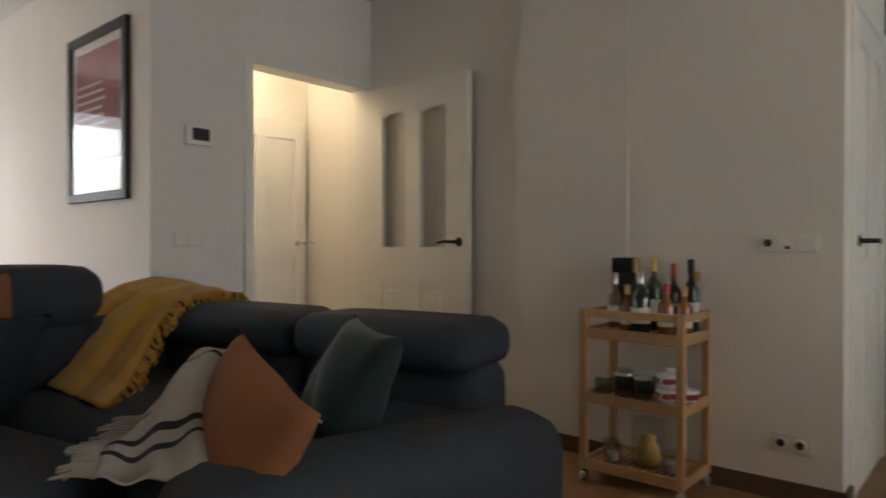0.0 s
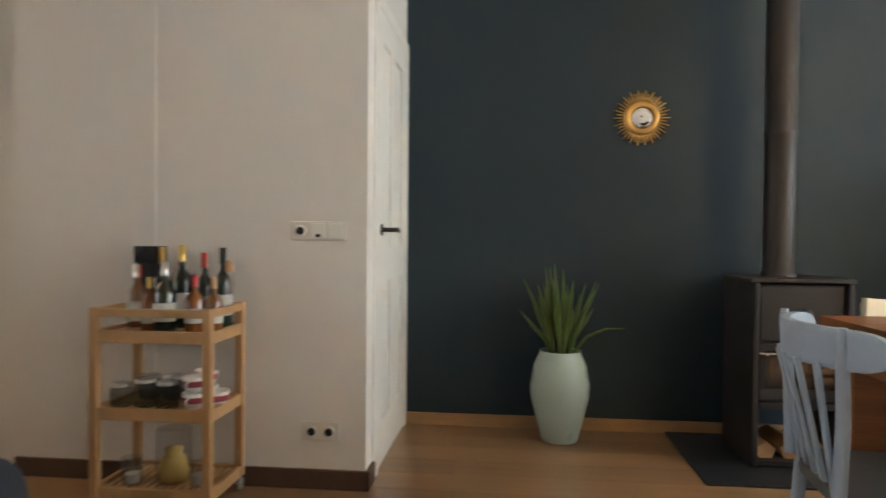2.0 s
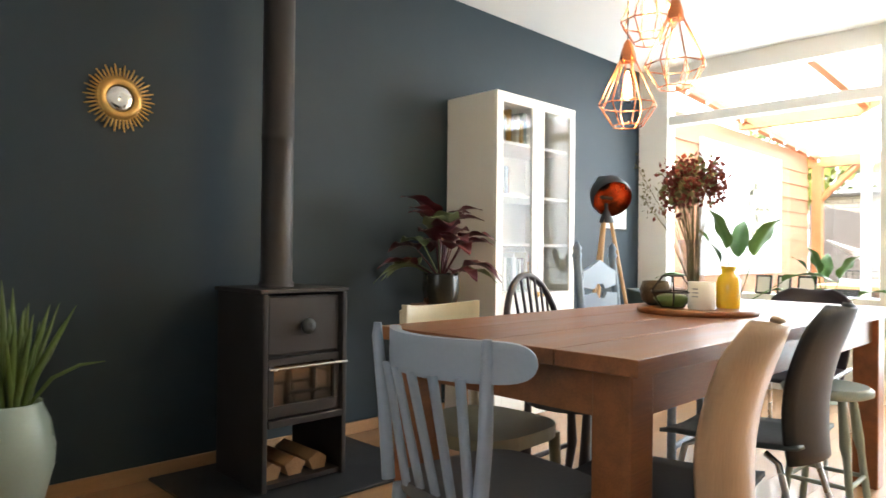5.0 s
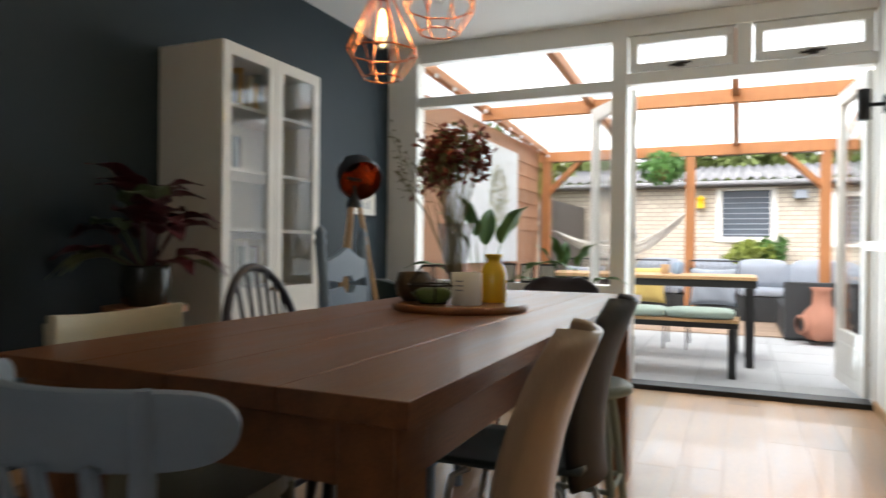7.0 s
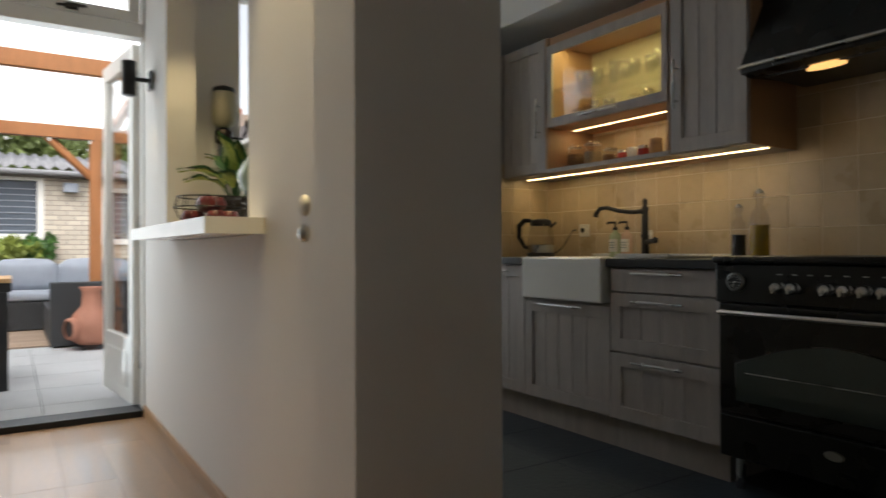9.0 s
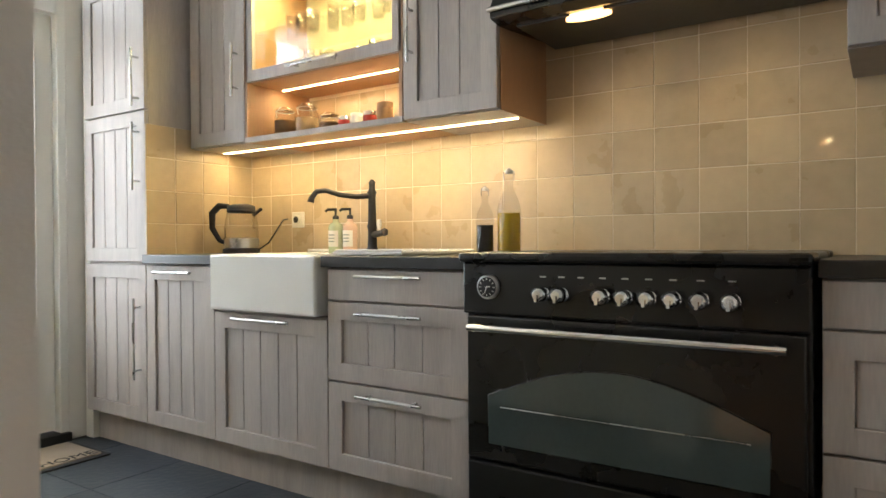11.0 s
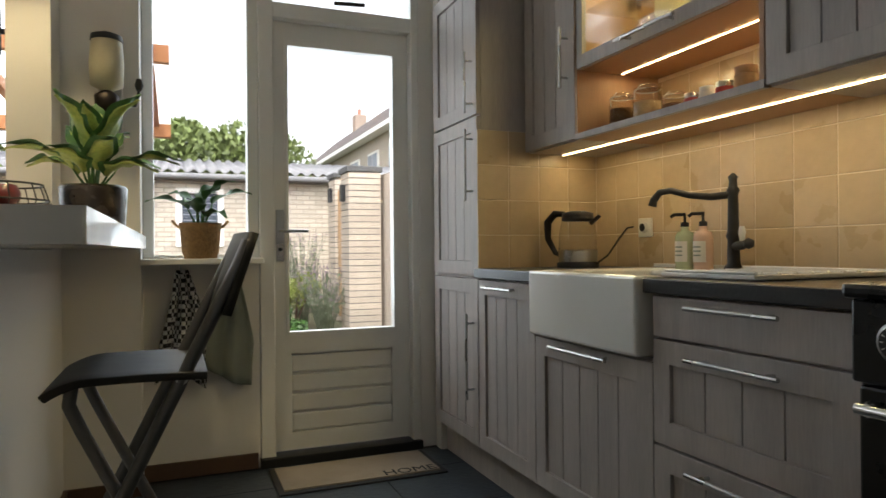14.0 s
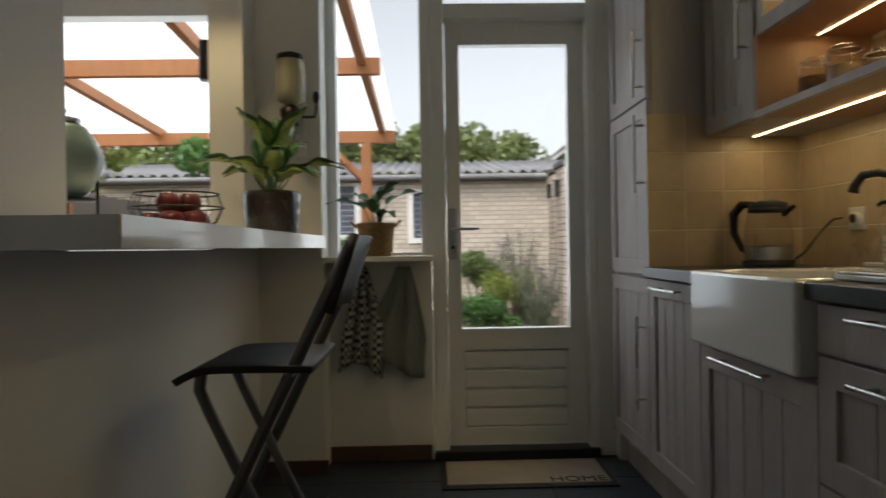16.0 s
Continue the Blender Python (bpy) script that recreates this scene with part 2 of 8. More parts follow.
CORK = mat("cork", (0.45, 0.28, 0.15), 0.9)
AMBERLIQ = mat("golden oil", (0.55, 0.36, 0.02), 0.2, var=0.05, bump=0)
DARKLIQ = mat("dark vinegar", (0.012, 0.006, 0.006), 0.15, var=0.05, bump=0)
GREENGLASS = mat("dark green bottle glass", (0.010, 0.020, 0.012), 0.08, var=0.1, bump=0, coat=0.4)
BROWNGLASS = mat("amber liquor", (0.22, 0.08, 0.02), 0.12, var=0.1, bump=0, coat=0.4)
YELLOWGLASS = mat("yellow painted glass", (0.70, 0.45, 0.02), 0.2, var=0.05, bump=0, coat=0.4)
BASKET = mat("woven basket", (0.36, 0.22, 0.10), 0.9, var=0.3, scale=50, bump=0.8, fine=120)
LOG = mat("split firewood", (0.42, 0.24, 0.12), 0.85, var=0.25, scale=8, bump=0.4)
APPLE = mat("dark red apple", (0.14, 0.02, 0.02), 0.3, var=0.3, scale=15)
MATTAN = mat("beige coir", (0.36, 0.30, 0.24), 0.98, var=0.15, scale=12, bump=0.6, fine=200)
MIRROR = mat("silvered mirror", (0.85, 0.85, 0.85), 0.03, metal=1.0, var=0.0, bump=0)
GLASS = pane_glass("window glass", 0.95)
CABGLASS = pane_glass("cabinet glass", 0.9)
CLEAR = glass("clear glassware")
JARGLASS = pane_glass("grey jar glass", 0.6, (0.9, 0.95, 0.95))
POLY = milky("milky roof sheet")
LEDGLOW = glow("led strip glow", (1.0, 0.72, 0.36), 6)
BULBGLOW = glow("filament glow", (1.0, 0.55, 0.18), 14)
FILTER = mat("dark steel mesh", (0.10, 0.10, 0.10), 0.4, metal=0.8, var=0.2, scale=30, bump=0.4, fine=160)
HOODGLOW = glow("hood lamp glow", (1.0, 0.56, 0.18), 0.9)
SPOTGLOW = glow("spot glow", (1.0, 0.72, 0.36), 6)
HOMETEXT = mat("black print", (0.012, 0.012, 0.012), 0.9)
GINGHAM = checked("black and white gingham", (0.02, 0.02, 0.025), (0.5, 0.5, 0.5), 55)
GREYTOWEL = mat("grey green towel", (0.22, 0.24, 0.21), 0.98, var=0.12, bump=0.4, fine=250)

# ---- shaping helpers ----


class Shape:
    """Vertices and faces that become one mesh."""

    def __init__(self):
        self.v, self.f, self.s = [], [], []
        self.weld = False

    def add(self, vs, fs, smooth=False, m=None):
        b = len(self.v)
        self.v += [tuple(m @ Vector(p)) if m else tuple(p) for p in vs]
        self.f += [tuple(b + i for i in q) for q in fs]
        self.s += [smooth] * len(fs)
        return self

    def box(self, x0, x1, y0, y1, z0, z1, m=None):
        return self.add([(x, y, z) for z in (z0, z1) for y in (y0, y1) for x in (x0, x1)],
                        [(0, 2, 3, 1), (4, 5, 7, 6), (0, 1, 5, 4), (1, 3, 7, 5), (3, 2, 6, 7), (2, 0, 4, 6)], False, m)

    def frame_x(self, x0, x1, y0, y1, z0, z1, r, s=None):
        """A flat frame facing x with mitred corners; r is the rail's width, s that of the stiles."""
        s = s or r
        out, inn = [(y0, z0), (y1, z0), (y1, z1), (y0, z1)], [(y0 + s, z0 + r), (y1 - s, z0 + r), (y1 - s, z1 - r), (y0 + s, z1 - r)]
        vs = [(x, y, z) for x in (x0, x1) for ring in (out, inn) for y, z in ring]
        fs = []
        for k in range(4):
            n = (k + 1) % 4
            fs += [(k, n, 4 + n, 4 + k), (8 + k, 12 + k, 12 + n, 8 + n), (k, 8 + k, 8 + n, n), (4 + k, 4 + n, 12 + n, 12 + k)]
        return self.add(vs, fs)

    def tub(self, x0, x1, y0, y1, z0, z1, t):
        """An open box with walls and a bottom of thickness t."""
        vs = []
        for a, z in ((0, z0), (0, z1), (t, z1), (t, z0 + t)):
            vs += [(x0 + a, y0 + a, z), (x1 - a, y0 + a, z), (x1 - a, y1 - a, z), (x0 + a, y1 - a, z)]
        fs = [(4 * i + k, 4 * i + (k + 1) % 4, 4 * i + 4 + (k + 1) % 4, 4 * i + 4 + k) for i in range(3) for k in range(4)]
        return self.add(vs, fs + [(3, 2, 1, 0), (12, 13, 14, 15)])

    def lathe(self, prof, seg=24, m=None, caps=True):
        vs, fs = [], []
        for r, z in prof:
            vs += [(r * math.cos(2 * math.pi * k / seg), r * math.sin(2 * math.pi * k / seg), z) for k in range(seg)]
        for i in range(len(prof) - 1):
            for k in range(seg):
                a, b = i * seg + k, i * seg + (k + 1) % seg
                fs.append((a, b, b + seg, a + seg))
        self.add(vs, fs, True, m)
        if caps:
            n = len(prof) - 1
            self.add([vs[k] for k in range(seg)], [tuple(reversed(range(seg)))], False, m)
            self.add([vs[n * seg + k] for k in range(seg)], [tuple(range(seg))], False, m)
        return self

    def tube(self, pts, r, seg=8, m=None, closed=False):
        pts = [Vector(p) for p in pts]
        n = len(pts)
        rs = r if isinstance(r, (list, tuple)) else [r] * n
        vs, fs, up = [], [], Vector((0, 0, 1))
        last = None
        for i, p in enumerate(pts):
            a = pts[(i - 1) % n] if closed else pts[max(i - 1, 0)]
            b = pts[(i + 1) % n] if closed else pts[min(i + 1, n - 1)]
            d = (b - a).normalized()
            if last is None:
                u = d.cross(up)
                if u.length < 0.05:
                    u = d.cross(Vector((1, 0, 0)))
            else:
                u = last - d * last.dot(d)
            u.normalize()
            last = u
            w = d.cross(u)
            vs += [p + (u * math.cos(2 * math.pi * k / seg) + w * math.sin(2 * math.pi * k / seg)) * rs[i] for k in range(seg)]
        for i in range(n if closed else n - 1):
            for k in range(seg):
                a, b = i * seg + k, i * seg + (k + 1) % seg
                c, d = ((i + 1) % n) * seg + (k + 1) % seg, ((i + 1) % n) * seg + k
                fs.append((a, b, c, d))
        self.add(vs, fs, True, m)
        if not closed:
            self.add([vs[k] for k in range(seg)], [tuple(reversed(range(seg)))], False, m)
            self.add(vs[-seg:], [tuple(range(seg))], False, m)
        return self

    def prism(self, poly, z0, z1, m=None, smooth=False):
        """A flat outline in x and y, drawn out from z0 to z1."""
        n = len(poly)
        vs = [(x, y, z) for z in (z0, z1) for x, y in poly]
        self.add(vs, [(k, (k + 1) % n, n + (k + 1) % n, n + k) for k in range(n)], smooth, m)
        return self.add(vs, [tuple(reversed(range(n))), tuple(range(n, 2 * n))], False, m)

    def sheet(self, fn, nu, nv, thick=0.0, m=None):
        """A curved sheet: fn(u, v) for u, v from 0 to 1, with a thickness along its normal."""
        g = [[Vector(fn(i / nu, j / nv)) for j in range(nv + 1)] for i in range(nu + 1)]
        W = nv + 1
        vs = [p for row in g for p in row]
        fs = [(i * W + j, (i + 1) * W + j, (i + 1) * W + j + 1, i * W + j + 1) for i in range(nu) for j in range(nv)]
        if thick:
            back = []
            for i in range(nu + 1):
                for j in range(nv + 1):
                    du = g[min(i + 1, nu)][j] - g[max(i - 1, 0)][j]
                    dv = g[i][min(j + 1, nv)] - g[i][max(j - 1, 0)]
                    nn = du.cross(dv)
                    back.append(g[i][j] - (nn.normalized() if nn.length > 1e-9 else Vector((0, 0, 1))) * thick)
            N = len(vs)
            edge = [i * W for i in range(nu)] + [nu * W + j for j in range(nv)] + [i * W + nv for i in range(nu, 0, -1)] + list(range(nv, 0, -1))
            fs = fs + [tuple(N + k for k in reversed(q)) for q in fs] + [(edge[k], N + edge[k], N + edge[(k + 1) % len(edge)], edge[(k + 1) % len(edge)]) for k in range(len(edge))]
            vs = vs + back
        return self.add(vs, fs, True, m)


def mesh_of(name, sh, material):
    me = bpy.data.meshes.new(name)
    me.from_pydata(sh.v, [], sh.f)
    me.polygons.foreach_set("use_smooth", sh.s)
    me.materials.append(material)
    bm = bmesh.new()
    bm.from_mesh(me)
    if sh.weld:
        bmesh.ops.remove_doubles(bm, verts=bm.verts, dist=0.0002)
    bmesh.ops.recalc_face_normals(bm, faces=bm.faces)
    bm.to_mesh(me)
    bm.free()
    return me


def bevelled(ob, w, seg=2):
    if w:
        b = ob.modifiers.new("bevel", 'BEVEL')
        b.width, b.segments, b.limit_method, b.angle_limit = w, seg, 'ANGLE', radians(40)
    return ob


def part(name, sh, material, parent, label="", bevel=0.0, m=None, kind=""):
    ob = new(name, mesh_of(name, sh, material))
    ob.parent = parent
    if m:
        ob.matrix_basis = m
    bevelled(ob, bevel)
    return tagged(ob, label, kind=kind)


def thing(name, m, label, category, group="", kind=""):
    ob = new(name)
    ob.matrix_basis = m
    return tagged(ob, label, category, group, kind)


def solid(name, sh, material, label, category="", bevel=0.0, m=None, group="", kind=""):
    ob = new(name, mesh_of(name, sh, material))
    if m:
        ob.matrix_basis = m
    bevelled(ob, bevel)
    return tagged(ob, label, category, group, kind)


def setting(name, sh, material, label, category, bevel=0.0):
    return solid(name, sh, material, label, category, bevel, kind="structure")


def S():
    return Shape()


def pillow(sx, sy, sz, n=14, p=0.42, pinch=0.25):
    """A stuffed cushion lying flat, with drawn-out corners."""
    sh = Shape()
    sh.weld = True
    for side in (1, -1):
        def f(u, v):
            a, b = 2 * u - 1, 2 * v - 1
            k = max(0.0, (1 - a * a) * (1 - b * b)) ** p
            q = 1 - pinch * 0.35 * ((1 - a * a) * abs(b) + 0 * a)
            r = 1 - pinch * 0.35 * ((1 - b * b) * abs(a))
            return (a * sx / 2 * r, b * sy / 2 * q, side * k * sz / 2 * (1 + 0.12 * math.sin(5 * a + 3 * b)))
        sh.sheet(f, n, n)
    return sh

# ---- the shell of the house ----
H = 2.64


def wall(name, label, *boxes, material=PLASTER, category="wall"):
    sh = S()
    for b in boxes:
        sh.box(*b)
    return setting(name, sh, material, label, category)


wall("wall_west", "dark blue painted wall behind the stove", (-0.2, 0, -0.12, 5.65, 0, H), material=BLUE)
wall("wall_closet_front", "cream plastered wall behind the drinks cart", (0.86, 0.98, -0.885, 0, 0, H), (0.86, 0.98, -1.5, -0.885, 0, H))
wall("wall_pier", "shallow cream plastered chimney pier", (0.98, 0.985, -1.5, -0.885, 0, H))
wall("wall_passage", "cream plastered wall behind the open hall door", (0.80, 0.90, -2.75, -1.5, 0, H))
wall("wall_closet_side", "cream plaster over the cupboard door", (0.0, 0.86, -0.12, 0.0, 2.02, H), (0.80, 0.86, -0.12, 0, 0, 2.02), (0.0, 0.055, -0.12, 0, 0, 2.02))
wall("wall_closet_back", "plain inside of the cupboard", (0.0, 0.86, -0.9, -0.85, 0, H))
wall("wall_hall", "cream plastered wall with the hall doorway", (1.83, 2.38, -2.87, -2.75, 0, H), (0.80, 0.93, -2.87, -2.75, 0, H), (0.93, 1.83, -2.87, -2.75, 2.07, H))
wall("wall_picture", "cream plastered wall with the framed print", (2.26, 2.38, -6.5, -2.87, 0, H))
wall("wall_hall_back", "cream plastered end of the hall", (0.6, 2.26, -3.66, -3.56, 0, H))
wall("wall_hall_side", "cream plastered side of the hall", (0.70, 0.80, -3.56, -2.87, 0, H))
wall("wall_south", "cream plastered front wall with a wide window", (2.26, 2.75, -6.6, -6.5, 0, H), (5.25, 5.7, -6.6, -6.5, 0, H), (2.75, 5.25, -6.6, -6.5, 0, 0.75), (2.75, 5.25, -6.6, -6.5, 2.3, H))
wall("wall_east_living", "cream plastered side wall of the living room", (5.6, 5.7, -6.5, 0.95, 0, H))
wall("wall_kitchen_south", "cream plastered wall between living room and kitchen", (3.62, 5.92, 0.9, 1.02, 0, H))
wall("wall_partition_south", "cream plastered wall beside the kitchen doorway", (3.48, 3.62, 0.9, 1.76, 0, H), (3.48, 3.62, 1.76, 2.76, 2.15, H))
wall("wall_post", "taupe shaded plastered post at the kitchen doorway", (3.425, 3.81, 2.75, 2.97, 0, H))
wall("wall_partition", "white plastered partition with a serving hatch", (3.48, 3.62, 2.97, 3.66, 0, H), (3.48, 3.62, 3.66, 5.0, 0, 0.99), (3.48, 3.62, 3.66, 5.0, 2.32, H), (3.48, 3.62, 5.0, 5.65, 0, H))
wall("wall_kitchen_corner", "grey plastered corner pier in the kitchen", (3.62, 3.90, 5.2, 5.5, 0, H))
wall("wall_kitchen_east", "plastered kitchen wall above the tiles", (5.80, 5.92, 1.02, 5.5, 0, H))
wall("wall_kitchen_north", "cream plastered garden wall of the kitchen", (3.90, 4.38, 5.36, 5.5, 0, 0.93), (5.155, 5.8, 5.36, 5.5, 0, H), (3.90, 5.155, 5.36, 5.5, 2.46, H))
setting("ceiling", S().box(-0.2, 5.92, -6.6, 5.72, H, H + 0.15), CEIL, "white plastered ceiling", "ceiling")
setting("ceiling_beam", S().box(5.35, 5.8, 1.02, 5.36, 2.3, H), CEIL, "pale boxed beam above the kitchen cabinets", "beam", 0.004)
setting("floor", S().box(-0.2, 5.92, -6.6, 5.75, -0.25, -0.013), GROUT, "subfloor under the boards and tiles", "floor")

# skirtings
setting("baseboard", S().box(0, 0.016, 0.0, 5.6, 0, 0.065), OAKTRIM, "oak skirting along the blue wall", "skirting", 0.003)
setting("baseboard", S().box(0.98, 0.995, -0.885, 0.016, 0, 0.08).box(0.985, 1.0, -1.5, -0.885, 0, 0.08).box(0.86, 0.995, 0.0, 0.015, 0, 0.08), DARKTRIM, "dark brown skirting behind the drinks cart", "skirting", 0.003)
setting("baseboard", S().box(3.465, 3.48, 2.98, 5.62, 0, 0.06), OAKTRIM, "oak skirting along the white partition", "skirting", 0.003)
setting("baseboard", S().box(3.62, 3.635, 2.98, 5.2, 0, 0.06).box(3.62, 3.915, 5.185, 5.2, 0, 0.06).box(3.9, 4.37, 5.345, 5.36, 0, 0.07), DARKTRIM, "brown skirting in the kitchen corner", "skirting", 0.003)


def leafdoor(parent, x0, x1, y0, y1, z0, z1, holes, material=WHITE, name="door_leaf"):
    """A door leaf in the plane of y with open fields (x0, x1, z0, z1)."""
    sh = S()
    xs = sorted({x0, x1, *[h[0] for h in holes], *[h[1] for h in holes]})
    zs = sorted({z0, z1, *[h[2] for h in holes], *[h[3] for h in holes]})
    for a, b in zip(xs, xs[1:]):
        for c, d in zip(zs, zs[1:]):
            if not any(h[0] - 1e-6 <= a and b <= h[1] + 1e-6 and h[2] - 1e-6 <= c and d <= h[3] + 1e-6 for h in holes):
                sh.box(a, b, y0, y1, c, d)
    return part(name, sh, material, parent)


def lever(parent, m, material=BRONZE):
    h = part("handle", S().tube([(0, 0, 0), (0, -0.05, 0), (0.02, -0.06, 0), (0.06, -0.062, 0.004), (0.12, -0.058, -0.006)], [0.011, 0.010, 0.010, 0.009, 0.007], 10, m), material, parent, "dark metal lever handle")
    part("rose", S().lathe([(0.0, -0.004), (0.026, -0.004), (0.026, 0.004), (0.018, 0.008)], 16, m @ pose(0, 0, 0, 90)), material, h)
    return h


# hall door, standing open into the room
hd = thing("door_1", pose(0.955, -2.735, 0, 0, 0, 90), "white panelled hall door with two arched glass panes, standing open", "door", kind="structure")
leafdoor(hd, 0, 0.87, -0.02, 0.02, 0.01, 2.03, [(0.17, 0.38, 1.02, 1.86), (0.50, 0.71, 1.02, 1.86), (0.17, 0.38, 0.22, 0.80), (0.50, 0.71, 0.22, 0.80)])
for x0, x1 in ((0.17, 0.38), (0.50, 0.71)):
    c = (x0 + x1) / 2
    part("glass_pane", S().box(x0, x1, -0.004, 0.004, 1.02, 1.86), GLASS, hd)
    part("arch", S().prism([(x0, 1.87)] + [(x0 + (x1 - x0) * k / 12, 1.835 + 0.022 * math.sin(math.pi * k / 12)) for k in range(13)] + [(x1, 1.87)], -0.015, 0.015, pose(0, 0, 0, 90)), WHITE, hd)
    part("panel", S().box(x0, x1, -0.010, 0.010, 0.22, 0.80), WHITE, hd)
    part("panel_field", S().box(x0 + 0.05, x1 - 0.05, -0.018, 0.018, 0.27, 0.75), WHITE, hd, bevel=0.008)
lever(hd, pose(0.81, -0.02, 1.05, 0, 0, 180) @ Matrix.Scale(-1, 4, (0, 1, 0)))
setting("door_frame", S().box(0.90, 0.955, -2.88, -2.735, 0, 2.10).box(1.80, 1.855, -2.88, -2.735, 0, 2.10).box(0.955, 1.80, -2.88, -2.735, 2.05, 2.10), WHITE, "white painted frame of the hall doorway", "door frame", 0.004)
hb = thing("door_2", pose(0, 0, 0), "closed cream panelled door at the end of the hall", "door", kind="structure")
leafdoor(hb, 0.86, 1.60, -3.555, -3.515, 0.01, 1.95, [(0.95, 1.18, 1.1, 1.80), (1.27, 1.50, 1.1, 1.80), (0.95, 1.18, 0.2, 0.95), (1.27, 1.50, 0.2, 0.95)])
for x0, x1 in ((0.95, 1.18), (1.27, 1.50)):
    for z0, z1 in ((1.1, 1.80), (0.2, 0.95)):
        part("panel", S().box(x0, x1, -3.55, -3.525, z0, z1), WHITE, hb)
lever(hb, pose(0.92, -3.515, 1.05, 0, 0, 180), CHROME)

# cupboard door at the end of the blue wall
cd = thing("door_3", pose(0, 0.0, 0), "closed white panelled cupboard door with a dark handle", "door", kind="structure")
leafdoor(cd, 0.065, 0.79, -0.035, 0.006, 0.01, 2.0, [(0.16, 0.38, 0.98, 1.88), (0.47, 0.69, 0.98, 1.88), (0.16, 0.38, 0.2, 0.82), (0.47, 0.69, 0.2, 0.82)])
for x0, x1 in ((0.16, 0.38), (0.47, 0.69)):
    for z0, z1 in ((0.98, 1.88), (0.2, 0.82)):
        part("panel", S().box(x0, x1, -0.03, -0.012, z0, z1), WHITE, cd)
        part("panel_field", S().box(x0 + 0.045, x1 - 0.045, -0.03, 0.0, z0 + 0.045, z1 - 0.045), WHITE, cd, bevel=0.008)
lever(cd, pose(0.72, 0.006, 1.05, 0, 0, 180))
setting("door_frame", S().box(0.79, 0.87, -0.05, 0.012, 0, 2.06).box(0.0, 0.065, -0.05, 0.012, 0, 2.06).box(0.065, 0.79, -0.05, 0.012, 2.0, 2.06), WHITE, "white painted frame of the cupboard door", "door frame", 0.004)

# front window of the living room
w1 = thing("window_1", pose(0, 0, 0), "wide white front window with horizontal blinds", "window", kind="structure")
part("window_frame", S().box(2.75, 2.82, -6.6, -6.52, 0.75, 2.3).box(5.18, 5.25, -6.6, -6.52, 0.75, 2.3).box(2.82, 5.18, -6.6, -6.52, 0.75, 0.82).box(2.82, 5.18, -6.6, -6.52, 2.23, 2.3).box(3.97, 4.03, -6.6, -6.52, 0.82, 2.23), WHITE, w1)
for x0, x1 in ((2.82, 3.97), (4.03, 5.18)):
    part("pane", S().box(x0, x1, -6.565, -6.555, 0.82, 2.23), GLASS, w1).visible_shadow = False

# garden front of the dining room
fy0, fy1 = 5.64, 5.74
gf = thing("window_2", pose(0, 0, 0), "white timber garden front with transoms and fixed glazing", "window frame", kind="structure")
for nm, b in {"jamb": (0.0, 0.27, fy0 - 0.02, fy1 + 0.02, 0, H), "post": (1.835, 1.945, fy0 - 0.01, fy1, 0, H), "jamb.": (3.47, 3.62, fy0, fy1, 0, H),
              "head": (0.27, 1.835, fy0, fy1, 2.49, H), "head.": (1.945, 3.47, fy0, fy1, 2.52, H), "rail": (0.27, 1.835, fy0, fy1, 2.13, 2.21),
              "rail.": (1.945, 3.47, fy0, fy1, 2.17, 2.25), "sill": (0.27, 1.835, fy0, fy1 + 0.06, 0.66, 0.72), "apron": (0.27, 1.835, fy0, fy1, 0.0, 0.66),
              "mullion": (2.66, 2.76, fy0, fy1, 2.25, 2.52)}.items():
    part(nm.strip("."), S().box(*b), WHITE, gf, bevel=0.004)
for x0, x1, z0, z1 in ((0.27, 1.835, 0.72, 2.13), (0.27, 1.835, 2.21, 2.49)):
    part("pane", S().box(x0, x1, 5.685, 5.691, z0, z1), GLASS, gf).visible_shadow = False
for x0, x1 in ((1.955, 2.65), (2.77, 3.46)):
    sash = part("vent_sash", S().box(x0, x1, fy0 + 0.02, fy1 - 0.02, 2.26, 2.32).box(x0, x1, fy0 + 0.02, fy1 - 0.02, 2.46, 2.515).box(x0, x0 + 0.06, fy0 + 0.02, fy1 - 0.02, 2.32, 2.46).box(x1 - 0.06, x1, fy0 + 0.02, fy1 - 0.02, 2.32, 2.46), WHITE, gf, bevel=0.003)
    part("pane", S().box(x0 + 0.06, x1 - 0.06, 5.687, 5.692, 2.32, 2.46), GLASS, sash).visible_shadow = False
    c = (x0 + x1) / 2
    part("stay", S().tube([(c - 0.07, fy0 + 0.01, 2.285), (c, fy0 - 0.03, 2.28), (c + 0.07, fy0 + 0.0, 2.295)], 0.008, 6).box(c - 0.03, c + 0.03, fy0 - 0.01, fy0 + 0.02, 2.272, 2.30), BRONZE, sash, "dark metal casement stay")
setting("door_sill", S().box(1.945, 3.47, 5.60, 5.78, -0.012, 0.035), BLACKMATT, "black threshold of the garden doors", "threshold", 0.004)


